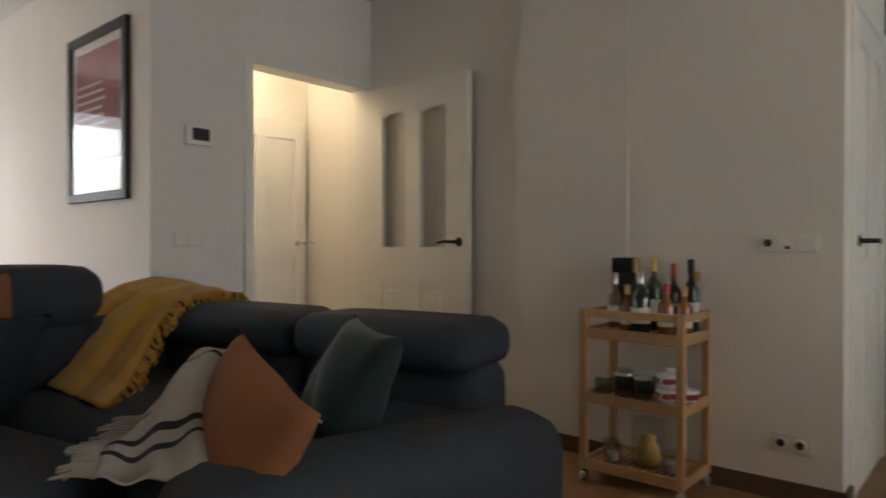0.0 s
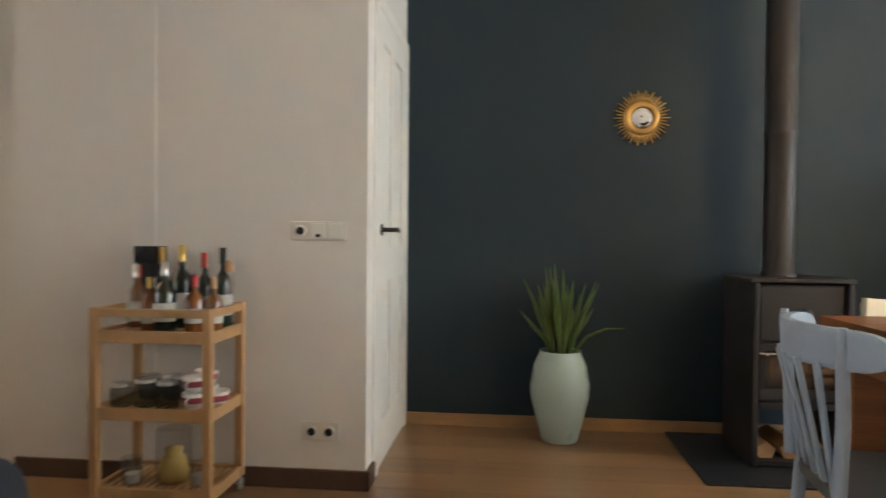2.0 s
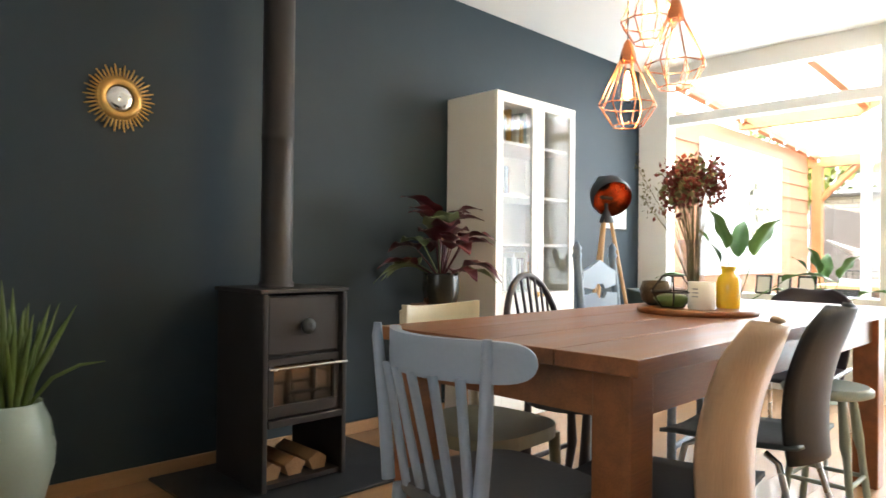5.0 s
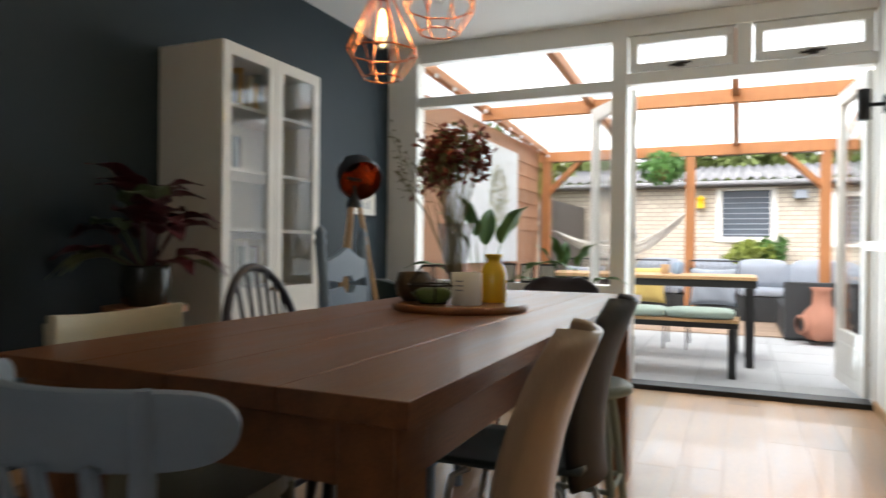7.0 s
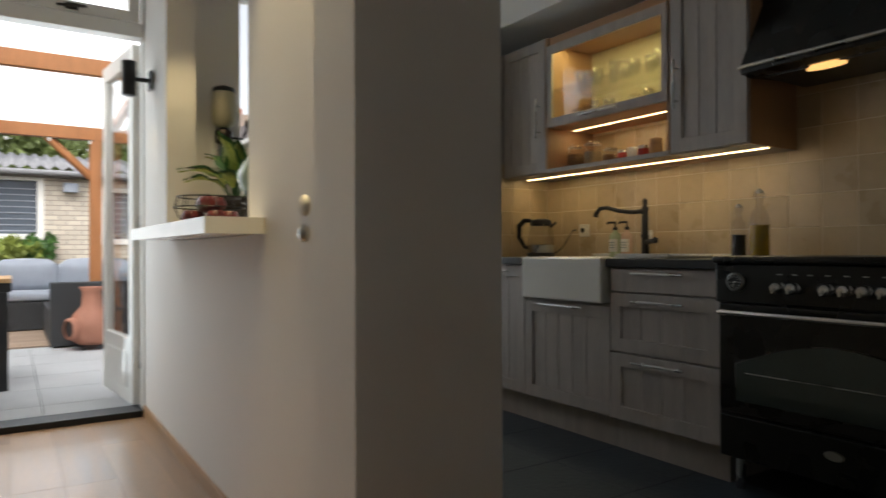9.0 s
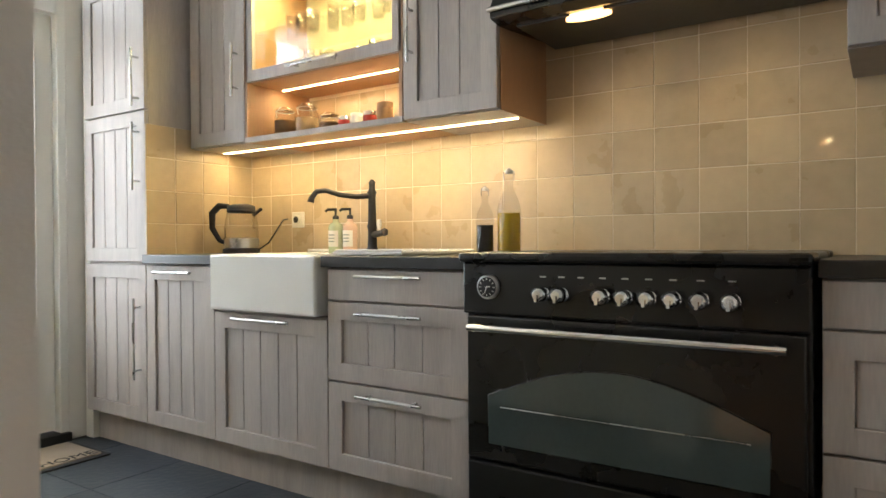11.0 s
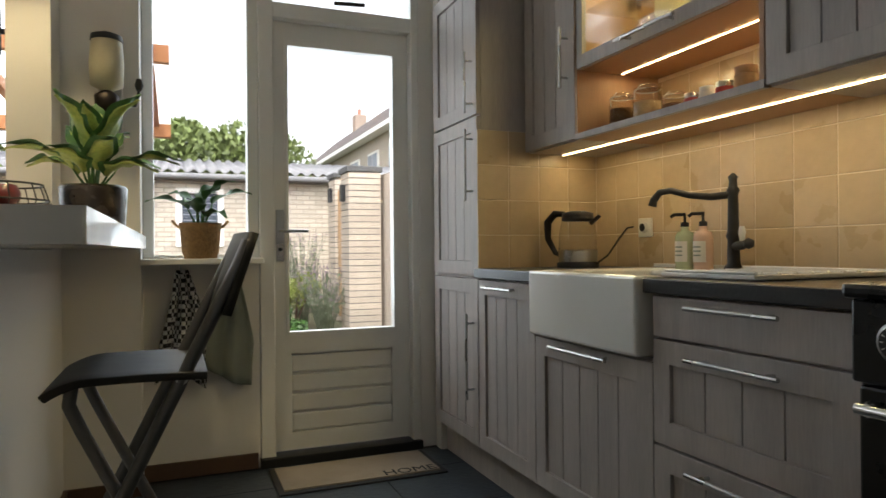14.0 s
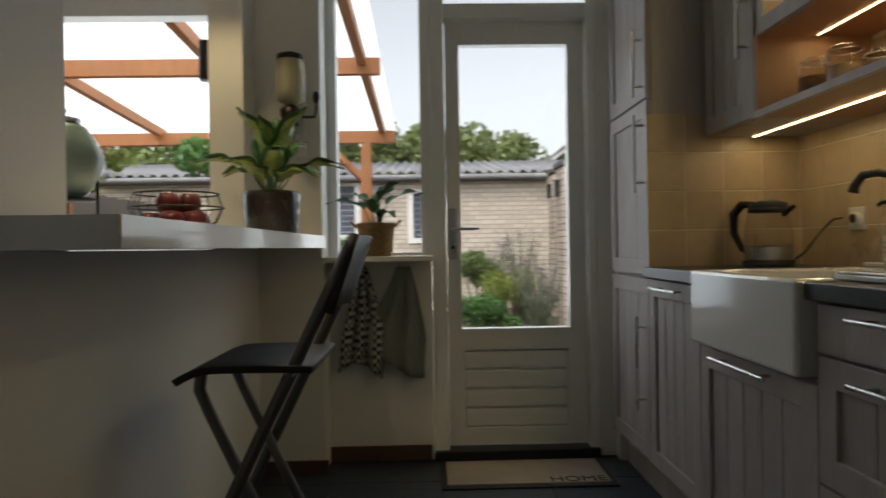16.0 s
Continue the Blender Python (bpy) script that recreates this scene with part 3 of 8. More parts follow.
def glazed_leaf(name, m, w, label):
    d = thing(name, m, label, "door", kind="structure")
    leafdoor(d, 0, w, -0.022, 0.022, 0.04, 2.16, [(0.09, w - 0.09, 0.42, 2.06)])
    part("bottom_panel", S().box(0.13, w - 0.13, -0.028, 0.028, 0.12, 0.34), WHITE, d, bevel=0.01)
    part("pane", S().box(0.09, w - 0.09, -0.004, 0.004, 0.42, 2.06), GLASS, d).visible_shadow = False
    lever(d, pose(w - 0.05, -0.022, 1.05, 0, 0, 180) @ Matrix.Scale(-1, 4, (0, 1, 0)), STEEL)
    for z in (0.3, 1.1, 1.95):
        part("hinge", S().lathe([(0.009, -0.05), (0.009, 0.05)], 10, pose(-0.004, -0.02, z)), STEEL, d)
    return d


glazed_leaf("door_4", pose(1.975, 5.765, 0, 0, 0, 124), 0.74, "white glazed garden door standing open outwards")
glazed_leaf("door_5", pose(3.455, 5.76, 0, 0, 0, 96), 0.74, "white glazed garden door standing open outwards")

# kitchen window and back door
kw = thing("window_3", pose(0, 0, 0), "tall narrow kitchen window with a sill", "window", kind="structure")
part("window_frame", S().box(3.90, 3.945, 5.38, 5.46, 0.93, 2.46).box(4.335, 4.385, 5.38, 5.46, 0.93, 2.46).box(3.945, 4.335, 5.38, 5.46, 0.93, 0.965).box(3.945, 4.335, 5.38, 5.46, 2.41, 2.46), WHITE, kw, bevel=0.004)
part("pane", S().box(3.945, 4.335, 5.415, 5.421, 0.965, 2.41), GLASS, kw).visible_shadow = False
part("window_sill", S().box(3.885, 4.385, 5.20, 5.38, 0.925, 0.95), WHITE, kw, bevel=0.004)
setting("door_frame", S().box(4.385, 4.45, 5.36, 5.48, 0.03, 2.46).box(5.115, 5.155, 5.36, 5.48, 0.03, 2.46).box(4.45, 5.115, 5.36, 5.48, 2.05, 2.12).box(4.45, 5.115, 5.36, 5.48, 2.39, 2.46), WHITE, "white frame of the kitchen back door", "door frame", 0.004)
kd = thing("door_6", pose(0, 0, 0), "white kitchen back door with one tall pane and ribbed lower panel", "door", kind="structure")
leafdoor(kd, 4.455, 5.11, 5.40, 5.445, 0.05, 2.045, [(4.52, 5.03, 0.60, 1.935), (4.53, 5.02, 0.13, 0.50)])
part("pane", S().box(4.52, 5.03, 5.42, 5.426, 0.60, 1.935), GLASS, kd).visible_shadow = False
for k in range(4):
    part("board", S().box(4.53, 5.02, 5.412, 5.438, 0.135 + 0.0915 * k, 0.215 + 0.0915 * k), WHITE, kd, bevel=0.006)
part("backing_panel", S().box(4.53, 5.02, 5.428, 5.440, 0.13, 0.50), WHITE, kd)
part("glazing_bead", S().box(4.505, 5.045, 5.392, 5.40, 0.585, 0.60).box(4.505, 5.045, 5.392, 5.40, 1.935, 1.95).box(4.505, 4.52, 5.392, 5.40, 0.60, 1.935).box(5.03, 5.045, 5.392, 5.40, 0.60, 1.935), WHITE, kd)
plate = part("lock_plate", S().box(4.462, 4.498, 5.393, 5.40, 0.93, 1.17), STEEL, kd, "steel lock plate", bevel=0.003)
part("handle", S().tube([(4.48, 5.40, 1.07), (4.48, 5.345, 1.07), (4.50, 5.335, 1.07), (4.60, 5.335, 1.07)], 0.008, 10), STEEL, plate)
part("keyhole", S().lathe([(0.009, 0), (0.009, 0.006)], 12, pose(4.48, 5.393, 0.985, 90)), BLACKMATT, plate)
part("pane", S().box(4.45, 5.115, 5.42, 5.425, 2.12, 2.39), GLASS, kd).visible_shadow = False
part("stay", S().tube([(4.74, 5.37, 2.15), (4.80, 5.33, 2.14), (4.88, 5.36, 2.155)], 0.009, 6), BRONZE, kd)
setting("door_sill", S().box(4.385, 5.155, 5.33, 5.5, -0.012, 0.04), BLACKMATT, "black threshold of the kitchen door", "threshold", 0.004)

# ---- kitchen ----
FX = 5.20


def bar(parent, x, y0, y1, z0, z1, label="brushed steel bar handle"):
    """A round bar handle on two stand-offs, lying or upright."""
    a, b = Vector((x - 0.035, y0, z0)), Vector((x - 0.035, y1, z1))
    d = (b - a).normalized() * 0.025
    h = part("handle", S().tube([a - d * 0.6, b + d * 0.6], 0.006, 8), STEEL, parent, label)
    part("standoff", S().tube([a + d, a + d + Vector((0.036, 0, 0))], 0.005, 6), STEEL, h)
    part("standoff", S().tube([b - d, b - d + Vector((0.036, 0, 0))], 0.005, 6), STEEL, h)
    return h


def panel_front(parent, name, y0, y1, z0, z1, x=FX, planks=4, rail=0.062):
    """A framed front facing the room, with a recessed field of upright boards."""
    y0, y1, z0, z1 = y0 + 0.002, y1 - 0.002, z0 + 0.002, z1 - 0.002
    t = 0.02
    sh = S().frame_x(x, x + t, y0, y1, z0, z1, rail)
    f = part(name, sh, KITCHENWOOD, parent, bevel=0.002)
    w = (y1 - y0 - 2 * rail) / planks
    for k in range(planks):
        part("board", S().box(x + 0.009, x + t, y0 + rail + k * w + 0.0015, y0 + rail + (k + 1) * w - 0.0015, z0 + rail, z1 - rail), KITCHENWOOD, f, bevel=0.002)
    return f


def plain_front(parent, name, y0, y1, z0, z1, x=FX):
    return part(name, S().box(x, x + 0.02, y0 + 0.002, y1 - 0.002, z0 + 0.002, z1 - 0.002), KITCHENWOOD, parent, bevel=0.002)


def carcass(parent, y0, y1, z0, z1, x0=FX + 0.021, x1=5.795):
    return part("body", S().box(x0, x1, y0 + 0.001, y1 - 0.001, z0, z1), KITCHENWOOD, parent)


tall = thing("tall_cabinet", pose(0, 0, 0), "tall grey washed oak cabinet with three panelled doors", "cabinet")
carcass(tall, 4.78, 5.28, 0.15, 2.16)
for z0, z1, a, b in ((0.15, 0.855, 0.36, 0.69), (0.865, 1.54, 1.20, 1.47), (1.545, 2.16, 1.57, 1.80)):
    d = panel_front(tall, "door", 4.78, 5.28, z0, z1)
    bar(d, FX, 4.825, 4.825, a, b)
part("plinth", S().box(FX + 0.06, 5.79, 4.78, 5.28, 0.0, 0.15), KITCHENWOOD, tall)
solid("filler_panel", S().box(FX + 0.03, 5.79, 5.282, 5.345, 0, 2.3), WHITE, "white filler panel between cabinet and garden wall", "panel")

u = thing("base_cabinet", pose(0, 0, 0), "narrow grey washed oak base cabinet with one door", "cabinet", "kitchen base units")
carcass(u, 4.31, 4.78, 0.15, 0.858)
bar(panel_front(u, "door", 4.31, 4.78, 0.15, 0.855), FX, 4.44, 4.66, 0.825, 0.825)
part("plinth", S().box(FX + 0.06, 5.79, 4.31, 4.78, 0, 0.15), KITCHENWOOD, u)
u = thing("sink_cabinet", pose(0, 0, 0), "grey washed oak cabinet under the ceramic sink", "cabinet", "kitchen base units")
carcass(u, 3.69, 4.31, 0.15, 0.68)
bar(panel_front(u, "door", 3.69, 4.31, 0.15, 0.675, planks=5), FX, 3.87, 4.15, 0.655, 0.655)
part("plinth", S().box(FX + 0.06, 5.79, 3.69, 4.31, 0, 0.15), KITCHENWOOD, u)


def drawers(y0, y1):
    u = thing("drawer_cabinet", pose(0, 0, 0), "grey washed oak cabinet with three drawers", "cabinet", "kitchen base units")
    carcass(u, y0, y1, 0.15, 0.858)
    c = (y0 + y1) / 2
    for z0, z1, h, framed in ((0.745, 0.855, 0.832, 0), (0.465, 0.742, 0.706, 1), (0.15, 0.462, 0.43, 1)):
        f = panel_front(u, "drawer_front", y0, y1, z0, z1) if framed else plain_front(u, "drawer_front", y0, y1, z0, z1)
        bar(f, FX, c - 0.12, c + 0.12, h, h)
    part("plinth", S().box(FX + 0.06, 5.79, y0, y1, 0, 0.15), KITCHENWOOD, u)


drawers(3.11, 3.69)
drawers(1.60, 2.18)
drawers(1.025, 1.60)

WORKTOP = mat("black composite worktop", (0.014, 0.014, 0.015), 0.35, var=0.2, scale=20)
wt = thing("worktop", pose(0, 0, 0), "black composite worktop on the base cabinets", "worktop")
for b in ((5.18, 5.795, 4.31, 4.78), (5.18, 5.795, 3.11, 3.705), (5.70, 5.795, 3.705, 4.31)):
    part("slab", S().box(*b, 0.86, 0.90), WORKTOP, wt, bevel=0.004)
solid("worktop", S().box(5.18, 5.795, 1.025, 2.185, 0.86, 0.90), WORKTOP, "black composite worktop beside the cooker", "worktop", 0.004)

sink = thing("ceramic_sink", pose(0, 0, 0), "white glazed farmhouse sink with a ridged drainer", "sink")
part("basin", S().tub(5.165, 5.70, 3.715, 4.295, 0.685, 0.905, 0.03), CERAMIC, sink, bevel=0.010)
part("drainer", S().box(5.25, 5.72, 3.40, 3.714, 0.902, 0.915).box(5.71, 5.722, 3.40, 4.3, 0.906, 0.92).box(5.25, 5.262, 3.40, 3.70, 0.915, 0.922), CERAMIC, sink, bevel=0.004)
for k in range(7):
    part("ridge", S().box(5.30 + 0.055 * k, 5.312 + 0.055 * k, 3.43, 3.70, 0.915, 0.919), CERAMIC, sink)

tap = thing("kitchen_tap", pose(5.70, 3.90, 0.90), "black classic swan neck kitchen tap", "tap")
part("column", S().lathe([(0.030, 0), (0.030, 0.012), (0.021, 0.025), (0.018, 0.10), (0.023, 0.115), (0.018, 0.13), (0.016, 0.25), (0.021, 0.262), (0.014, 0.275), (0.012, 0.295), (0.016, 0.305), (0.005, 0.318)], 20), BLACKMATT, tap)
part("spout", S().tube([(0, 0, 0.25), (-0.03, 0.06, 0.245), (-0.06, 0.13, 0.255), (-0.085, 0.19, 0.275), (-0.10, 0.23, 0.272), (-0.11, 0.25, 0.245), (-0.112, 0.255, 0.225)], [0.013, 0.012, 0.011, 0.011, 0.012, 0.013, 0.016], 12), BLACKMATT, tap)
part("lever", S().tube([(0, 0, 0.08), (-0.015, -0.05, 0.085), (-0.03, -0.085, 0.09)], [0.014, 0.015, 0.010], 10).lathe([(0.0, -0.018), (0.016, -0.01), (0.016, 0.01), (0.0, 0.018)], 12, pose(-0.03, -0.09, 0.09)), BLACKMATT, tap)
part("lever_tip", S().lathe([(0.007, 0), (0.012, 0.03), (0.008, 0.05)], 12, pose(-0.015, -0.05, 0.095)), CERAMIC, tap, "white ceramic lever tip")

# cooker
ck = thing("range_cooker", pose(0, 0, 0), "black enamelled range cooker with chrome knobs and rail", "cooker")
part("body", S().box(5.19, 5.79, 2.195, 3.105, 0.13, 0.885), BLACK, ck, bevel=0.004)
part("control_panel", S().box(5.162, 5.19, 2.195, 3.105, 0.735, 0.885), BLACK, ck, bevel=0.006)
part("hob", S().box(5.14, 5.79, 2.19, 3.11, 0.886, 0.915), BLACK, ck, "black hob plate with a rounded edge", bevel=0.010)
door = part("oven_door", S().box(5.168, 5.189, 2.205, 3.095, 0.31, 0.73), BLACK, ck, bevel=0.006)
arch = [(2.28, 0.36)] + [(2.28 + 0.74 * k / 16, 0.50 + 0.10 * math.sin(math.pi * k / 16)) for k in range(17)] + [(3.02, 0.36)]
part("oven_window", S().prism([(a, b) for a, b in arch], -0.003, 0.003, Matrix(((0, 0, 1, 5.165), (1, 0, 0, 0), (0, 1, 0, 0), (0, 0, 0, 1)))), mat("dark oven glass", (0.05, 0.066, 0.064), 0.08, var=0.1, bump=0, coat=0.5), door, "arched dark oven window")
part("window_trim", S().tube([(5.166, a, b) for a, b in arch], 0.004, 6, closed=True), BLACK, door)
part("oven_rack", S().tube([(5.1605, 2.32, 0.47), (5.1605, 2.98, 0.47)], 0.0016, 5), STEEL, door, "faint chrome rack behind the glass")
for y in (2.845, 2.79, 2.735, 2.675, 2.615, 2.555, 2.495, 2.43, 2.36):
    part("mark", S().box(5.1605, 5.162, y - 0.009, y + 0.009, 0.846, 0.850), STEEL, ck)
part("lower_drawer", S().box(5.168, 5.189, 2.205, 3.095, 0.135, 0.30), BLACK, ck, bevel=0.006)
part("badge", S().lathe([(0.0, 0), (0.035, 0), (0.03, 0.006)], 20, pose(5.168, 2.66, 0.235, 0, -90) @ Matrix.Diagonal((0.5, 1, 1, 1))), STEEL, ck, "small oval metal badge")
rail = part("rail", S().tube([(5.115, 2.24, 0.700), (5.115, 3.06, 0.700)], 0.011, 12), CHROME, door, "chrome oven rail")
for y in (2.26, 3.04):
    part("rail_end", S().lathe([(0.012, 0), (0.016, 0.01), (0.012, 0.05)], 12, pose(5.112, y, 0.700, 0, 90)), CHROME, ck)
dial = part("clock", S().lathe([(0.036, 0), (0.036, 0.010), (0.028, 0.013)], 24, pose(5.162, 3.015, 0.815, 0, -90)), STEEL, ck, "round clock dial with steel rim")
part("clock_face", S().lathe([(0.0, 0.0), (0.029, 0.0), (0.029, 0.003)], 24, pose(5.150, 3.015, 0.815, 0, -90)), BLACKMATT, dial, "dark clock face")
for k in range(12):
    part("hour_mark", S().box(-0.001, 0.001, 0.020, 0.026, 0, 0.001, pose(5.1468, 3.015, 0.815, 0, -90) @ pose(0, 0, 0, 0, 0, 30 * k)), PAPER, dial)
part("clock_hand", S().box(-0.001, 0.001, -0.004, 0.018, 0.001, 0.002, pose(5.1468, 3.015, 0.815, 0, -90) @ pose(0, 0, 0, 0, 0, 70)).box(-0.0015, 0.0015, -0.004, 0.012, 0.001, 0.002, pose(5.1466, 3.015, 0.815, 0, -90) @ pose(0, 0, 0, 0, 0, 190)), PAPER, dial)
for y in (2.845, 2.79, 2.675, 2.615, 2.555, 2.495, 2.43, 2.36):
    k = part("knob", S().lathe([(0.020, 0), (0.013, 0.006), (0.013, 0.012), (0.022, 0.022), (0.022, 0.036), (0.012, 0.044)], 16, pose(5.162, y, 0.80, 0, -90)), CHROME, ck, "chrome knob")
    part("knob_grip", S().box(5.112, 5.13, y - 0.004, y + 0.004, 0.782, 0.80), CHROME, k)
for y in (2.25, 3.05):
    for x in (5.24, 5.73):
        part("leg", S().lathe([(0.016, 0), (0.016, 0.13)], 12, pose(x, y, 0.0)), STEEL, ck)

# extractor hood
hood = thing("extractor_hood", pose(0, 0, 0), "black slanted extractor hood with two lit lamps", "extractor hood")
prof = [(5.36, 1.665), (5.36, 1.70), (5.52, 1.98), (5.52, 2.3), (5.79, 2.3), (5.79, 1.69), (5.42, 1.655)]
part("canopy", S().prism(prof, 2.15, 3.12, Matrix(((1, 0, 0, 0), (0, 0, 1, 0), (0, 1, 0, 0), (0, 0, 0, 1)))), BLACK, hood, bevel=0.003)
part("front_rail", S().tube([(5.35, 2.145, 1.69), (5.35, 3.125, 1.69)], 0.008, 8), STEEL, hood)
part("filter", S().box(5.45, 5.76, 2.2, 3.07, 1.652, 1.672, pose(0, 0, 0)), FILTER, hood, "steel grease filter")
for y in (2.42, 2.83):
    part("hood_lamp", S().lathe([(0.0, -0.004), (0.05, -0.004), (0.05, 0.01)], 20, pose(5.47, y, 1.648) @ Matrix.Diagonal((0.6, 1.5, 1, 1))), HOODGLOW, hood)
    lamp("hood_light", 'SPOT', 0.3, WARM, look((5.50, y, 1.635), (5.62, y, 0.9)), 0.03, spot=130)

# wall cabinets
WX = 5.415
wc = thing("wall_cabinet", pose(0, 0, 0), "narrow grey washed oak wall cabinet with one door", "wall cabinet", "kitchen wall units")
carcass(wc, 4.375, 4.755, 1.385, 2.16, WX + 0.021)
bar(panel_front(wc, "door", 4.375, 4.755, 1.387, 2.16, WX, 3), WX, 4.42, 4.42, 1.60, 1.80)
wc = thing("wall_cabinet", pose(0, 0, 0), "grey washed oak wall cabinet with one door", "wall cabinet", "kitchen wall units")
carcass(wc, 3.125, 3.515, 1.385, 2.16, WX + 0.021)
part("end_panel", S().box(WX + 0.02, 5.795, 3.121, 3.1255, 1.385, 2.16), CARCASS, wc, "tan end panel")
bar(panel_front(wc, "door", 3.125, 3.515, 1.387, 2.16, WX, 3), WX, 3.47, 3.47, 1.60, 1.80)
wc = thing("wall_cabinet", pose(0, 0, 0), "wall cabinet beside the extractor hood", "wall cabinet", "kitchen wall units")
carcass(wc, 1.5, 2.14, 1.42, 2.16, WX + 0.021)
panel_front(wc, "door", 1.5, 2.14, 1.422, 2.16, WX, 4)
gc = thing("glass_cabinet", pose(0, 0, 0), "lit wall cabinet with a glass flap over an open niche", "wall cabinet", "kitchen wall units")
for nm, b in (("side_panel", (WX, 5.79, 3.517, 3.532, 1.385, 2.16)), ("side_panel", (WX, 5.79, 4.358, 4.373, 1.385, 2.16)), ("bottom_panel", (WX, 5.79, 3.532, 4.358, 1.385, 1.403)),
              ("niche_top", (WX + 0.021, 5.79, 3.532, 4.358, 1.640, 1.658)), ("top_panel", (WX + 0.021, 5.79, 3.532, 4.358, 2.12, 2.16))):
    part(nm, S().box(*b), CARCASS, gc)
part("back_panel", S().box(5.775, 5.79, 3.532, 4.358, 1.658, 2.12), CREAMPAINT, gc, "pale back of the lit cabinet")
part("lower_rail", S().box(WX - 0.002, WX + 0.018, 3.517, 4.373, 1.383, 1.405), KITCHENWOOD, gc)
flap = part("flap_frame", S().frame_x(WX, WX + 0.02, 3.52, 4.37, 1.642, 2.11, 0.05, 0.045), KITCHENWOOD, gc, bevel=0.002)
part("glass_pane", S().box(WX + 0.008, WX + 0.013, 3.565, 4.325, 1.692, 2.06), CABGLASS, flap).visible_shadow = False
bar(flap, WX, 3.82, 4.07, 1.665, 1.665)
part("shelf", S().box(5.46, 5.775, 3.535, 4.355, 1.86, 1.867), CABGLASS, gc, "glass shelf")
part("led_strip", S().box(5.592, 5.596, 3.14, 4.74, 1.380, 1.384), LEDGLOW, gc, "glowing warm led strip")
part("led_strip", S().box(5.603, 5.607, 3.55, 4.34, 1.636, 1.639), LEDGLOW, gc, "glowing warm led strip")
lamp("led_light", 'AREA', 1.1, WARM, pose(5.60, 3.94, 1.372), 0.02, 1.55)
lamp("niche_light", 'AREA', 0.5, WARM, pose(5.60, 3.94, 1.628), 0.02, 0.75)
lamp("flap_light", 'AREA', 2.4, (1.0, 0.85, 0.36), pose(5.52, 3.94, 2.115), 0.05, 0.75)


def jar(x, y, z, r, h, fill, group="storage jars in the niche"):
    j = thing("storage_jar", pose(x, y, z), "clip top glass storage jar with dry goods", "jar", group)
    part("glass_body", S().lathe([(r * 0.9, 0), (r, 0.008), (r, h * 0.8), (r * 0.8, h * 0.9), (r * 0.8, h)], 16), CABGLASS, j).visible_shadow = False
    part("contents", S().lathe([(r * 0.9, 0.004), (r * 0.92, h * 0.66)], 16), fill, j)
    part("lid", S().lathe([(r * 0.85, h), (r * 0.88, h * 1.04), (r * 0.6, h * 1.12), (0.0, h * 1.12)], 16), CABGLASS, j)
    part("clip", S().tube([(r * 0.86 * math.cos(a), r * 0.86 * math.sin(a), h * 0.99) for a in [k * math.pi / 6 for k in range(12)]], 0.002, 5, closed=True).tube([(-r, 0, h * 0.7), (-r * 1.08, 0, h * 0.9), (-r * 0.5, 0, h * 1.14)], 0.002, 5), STEEL, j)


BEANS = mat("brown lentils", (0.22, 0.12, 0.05), 0.9, var=0.4, scale=120, bump=0.6)
GRAIN = mat("pale oats", (0.50, 0.38, 0.22), 0.9, var=0.3, scale=120, bump=0.6)
jar(5.55, 4.27, 1.403, 0.048, 0.125, BEANS)
jar(5.57, 4.155, 1.403, 0.052, 0.13, GRAIN)
jar(5.60, 4.05, 1.403, 0.046, 0.09, BEANS)
jar(5.58, 3.60, 1.403, 0.045, 0.13, GRAIN)
for y, c, r, h in ((3.94, RED, 0.024, 0.07), (3.87, PAPER, 0.027, 0.075), (3.80, RED, 0.028, 0.075), (3.72, CORK, 0.034, 0.10)):
    p = thing("spice_pot", pose(5.57, y, 1.403), "small spice pot in the lit niche", "spice pot", "spice pots")
    part("pot", S().lathe([(r, 0), (r, h * 0.75), (r * 0.9, h * 0.78)], 14), c, p)
    part("lid", S().lathe([(r * 0.95, h * 0.78), (r * 0.95, h), (r * 0.8, h * 1.02)], 14), STEEL if c is RED else c, p)
rng = random.Random(3)
for k in range(9):
    y = 3.63 + 0.085 * k
    for z in (1.658, 1.867):
        h, r = rng.uniform(0.08, 0.13), rng.uniform(0.026, 0.034)
        g = thing("drinking_glass", pose(5.60 + rng.uniform(-0.04, 0.04), y, z), "clear drinking glass behind the cabinet flap", "glass", "glasses in the cabinet")
        part("bowl", S().lathe([(r * 0.75, 0), (r * 0.8, 0.006), (r, h), (r * 0.93, h), (r * 0.72, 0.01), (0.0, 0.009)], 14, caps=False), CABGLASS, g).visible_shadow = False

# on the worktop
kt = thing("kettle", pose(5.56, 4.58, 0.90), "glass electric kettle with a black handle and steel base", "kettle")
part("base", S().lathe([(0.085, 0), (0.085, 0.02), (0.07, 0.025)], 24), BLACKMATT, kt)
part("steel_band", S().lathe([(0.078, 0.025), (0.080, 0.07)], 24), STEEL, kt)
part("jug", S().lathe([(0.079, 0.07), (0.076, 0.14), (0.062, 0.205)], 24), CABGLASS, kt).visible_shadow = False
part("water", S().lathe([(0.074, 0.071), (0.0735, 0.115)], 24), CLEAR, kt)
part("heating_plate", S().lathe([(0.0, 0.072), (0.07, 0.072), (0.07, 0.074)], 20), STEEL, kt)
part("rim", S().lathe([(0.0625, 0.19), (0.066, 0.195), (0.066, 0.206), (0.060, 0.206)], 24, caps=False), BLACKMATT, kt)
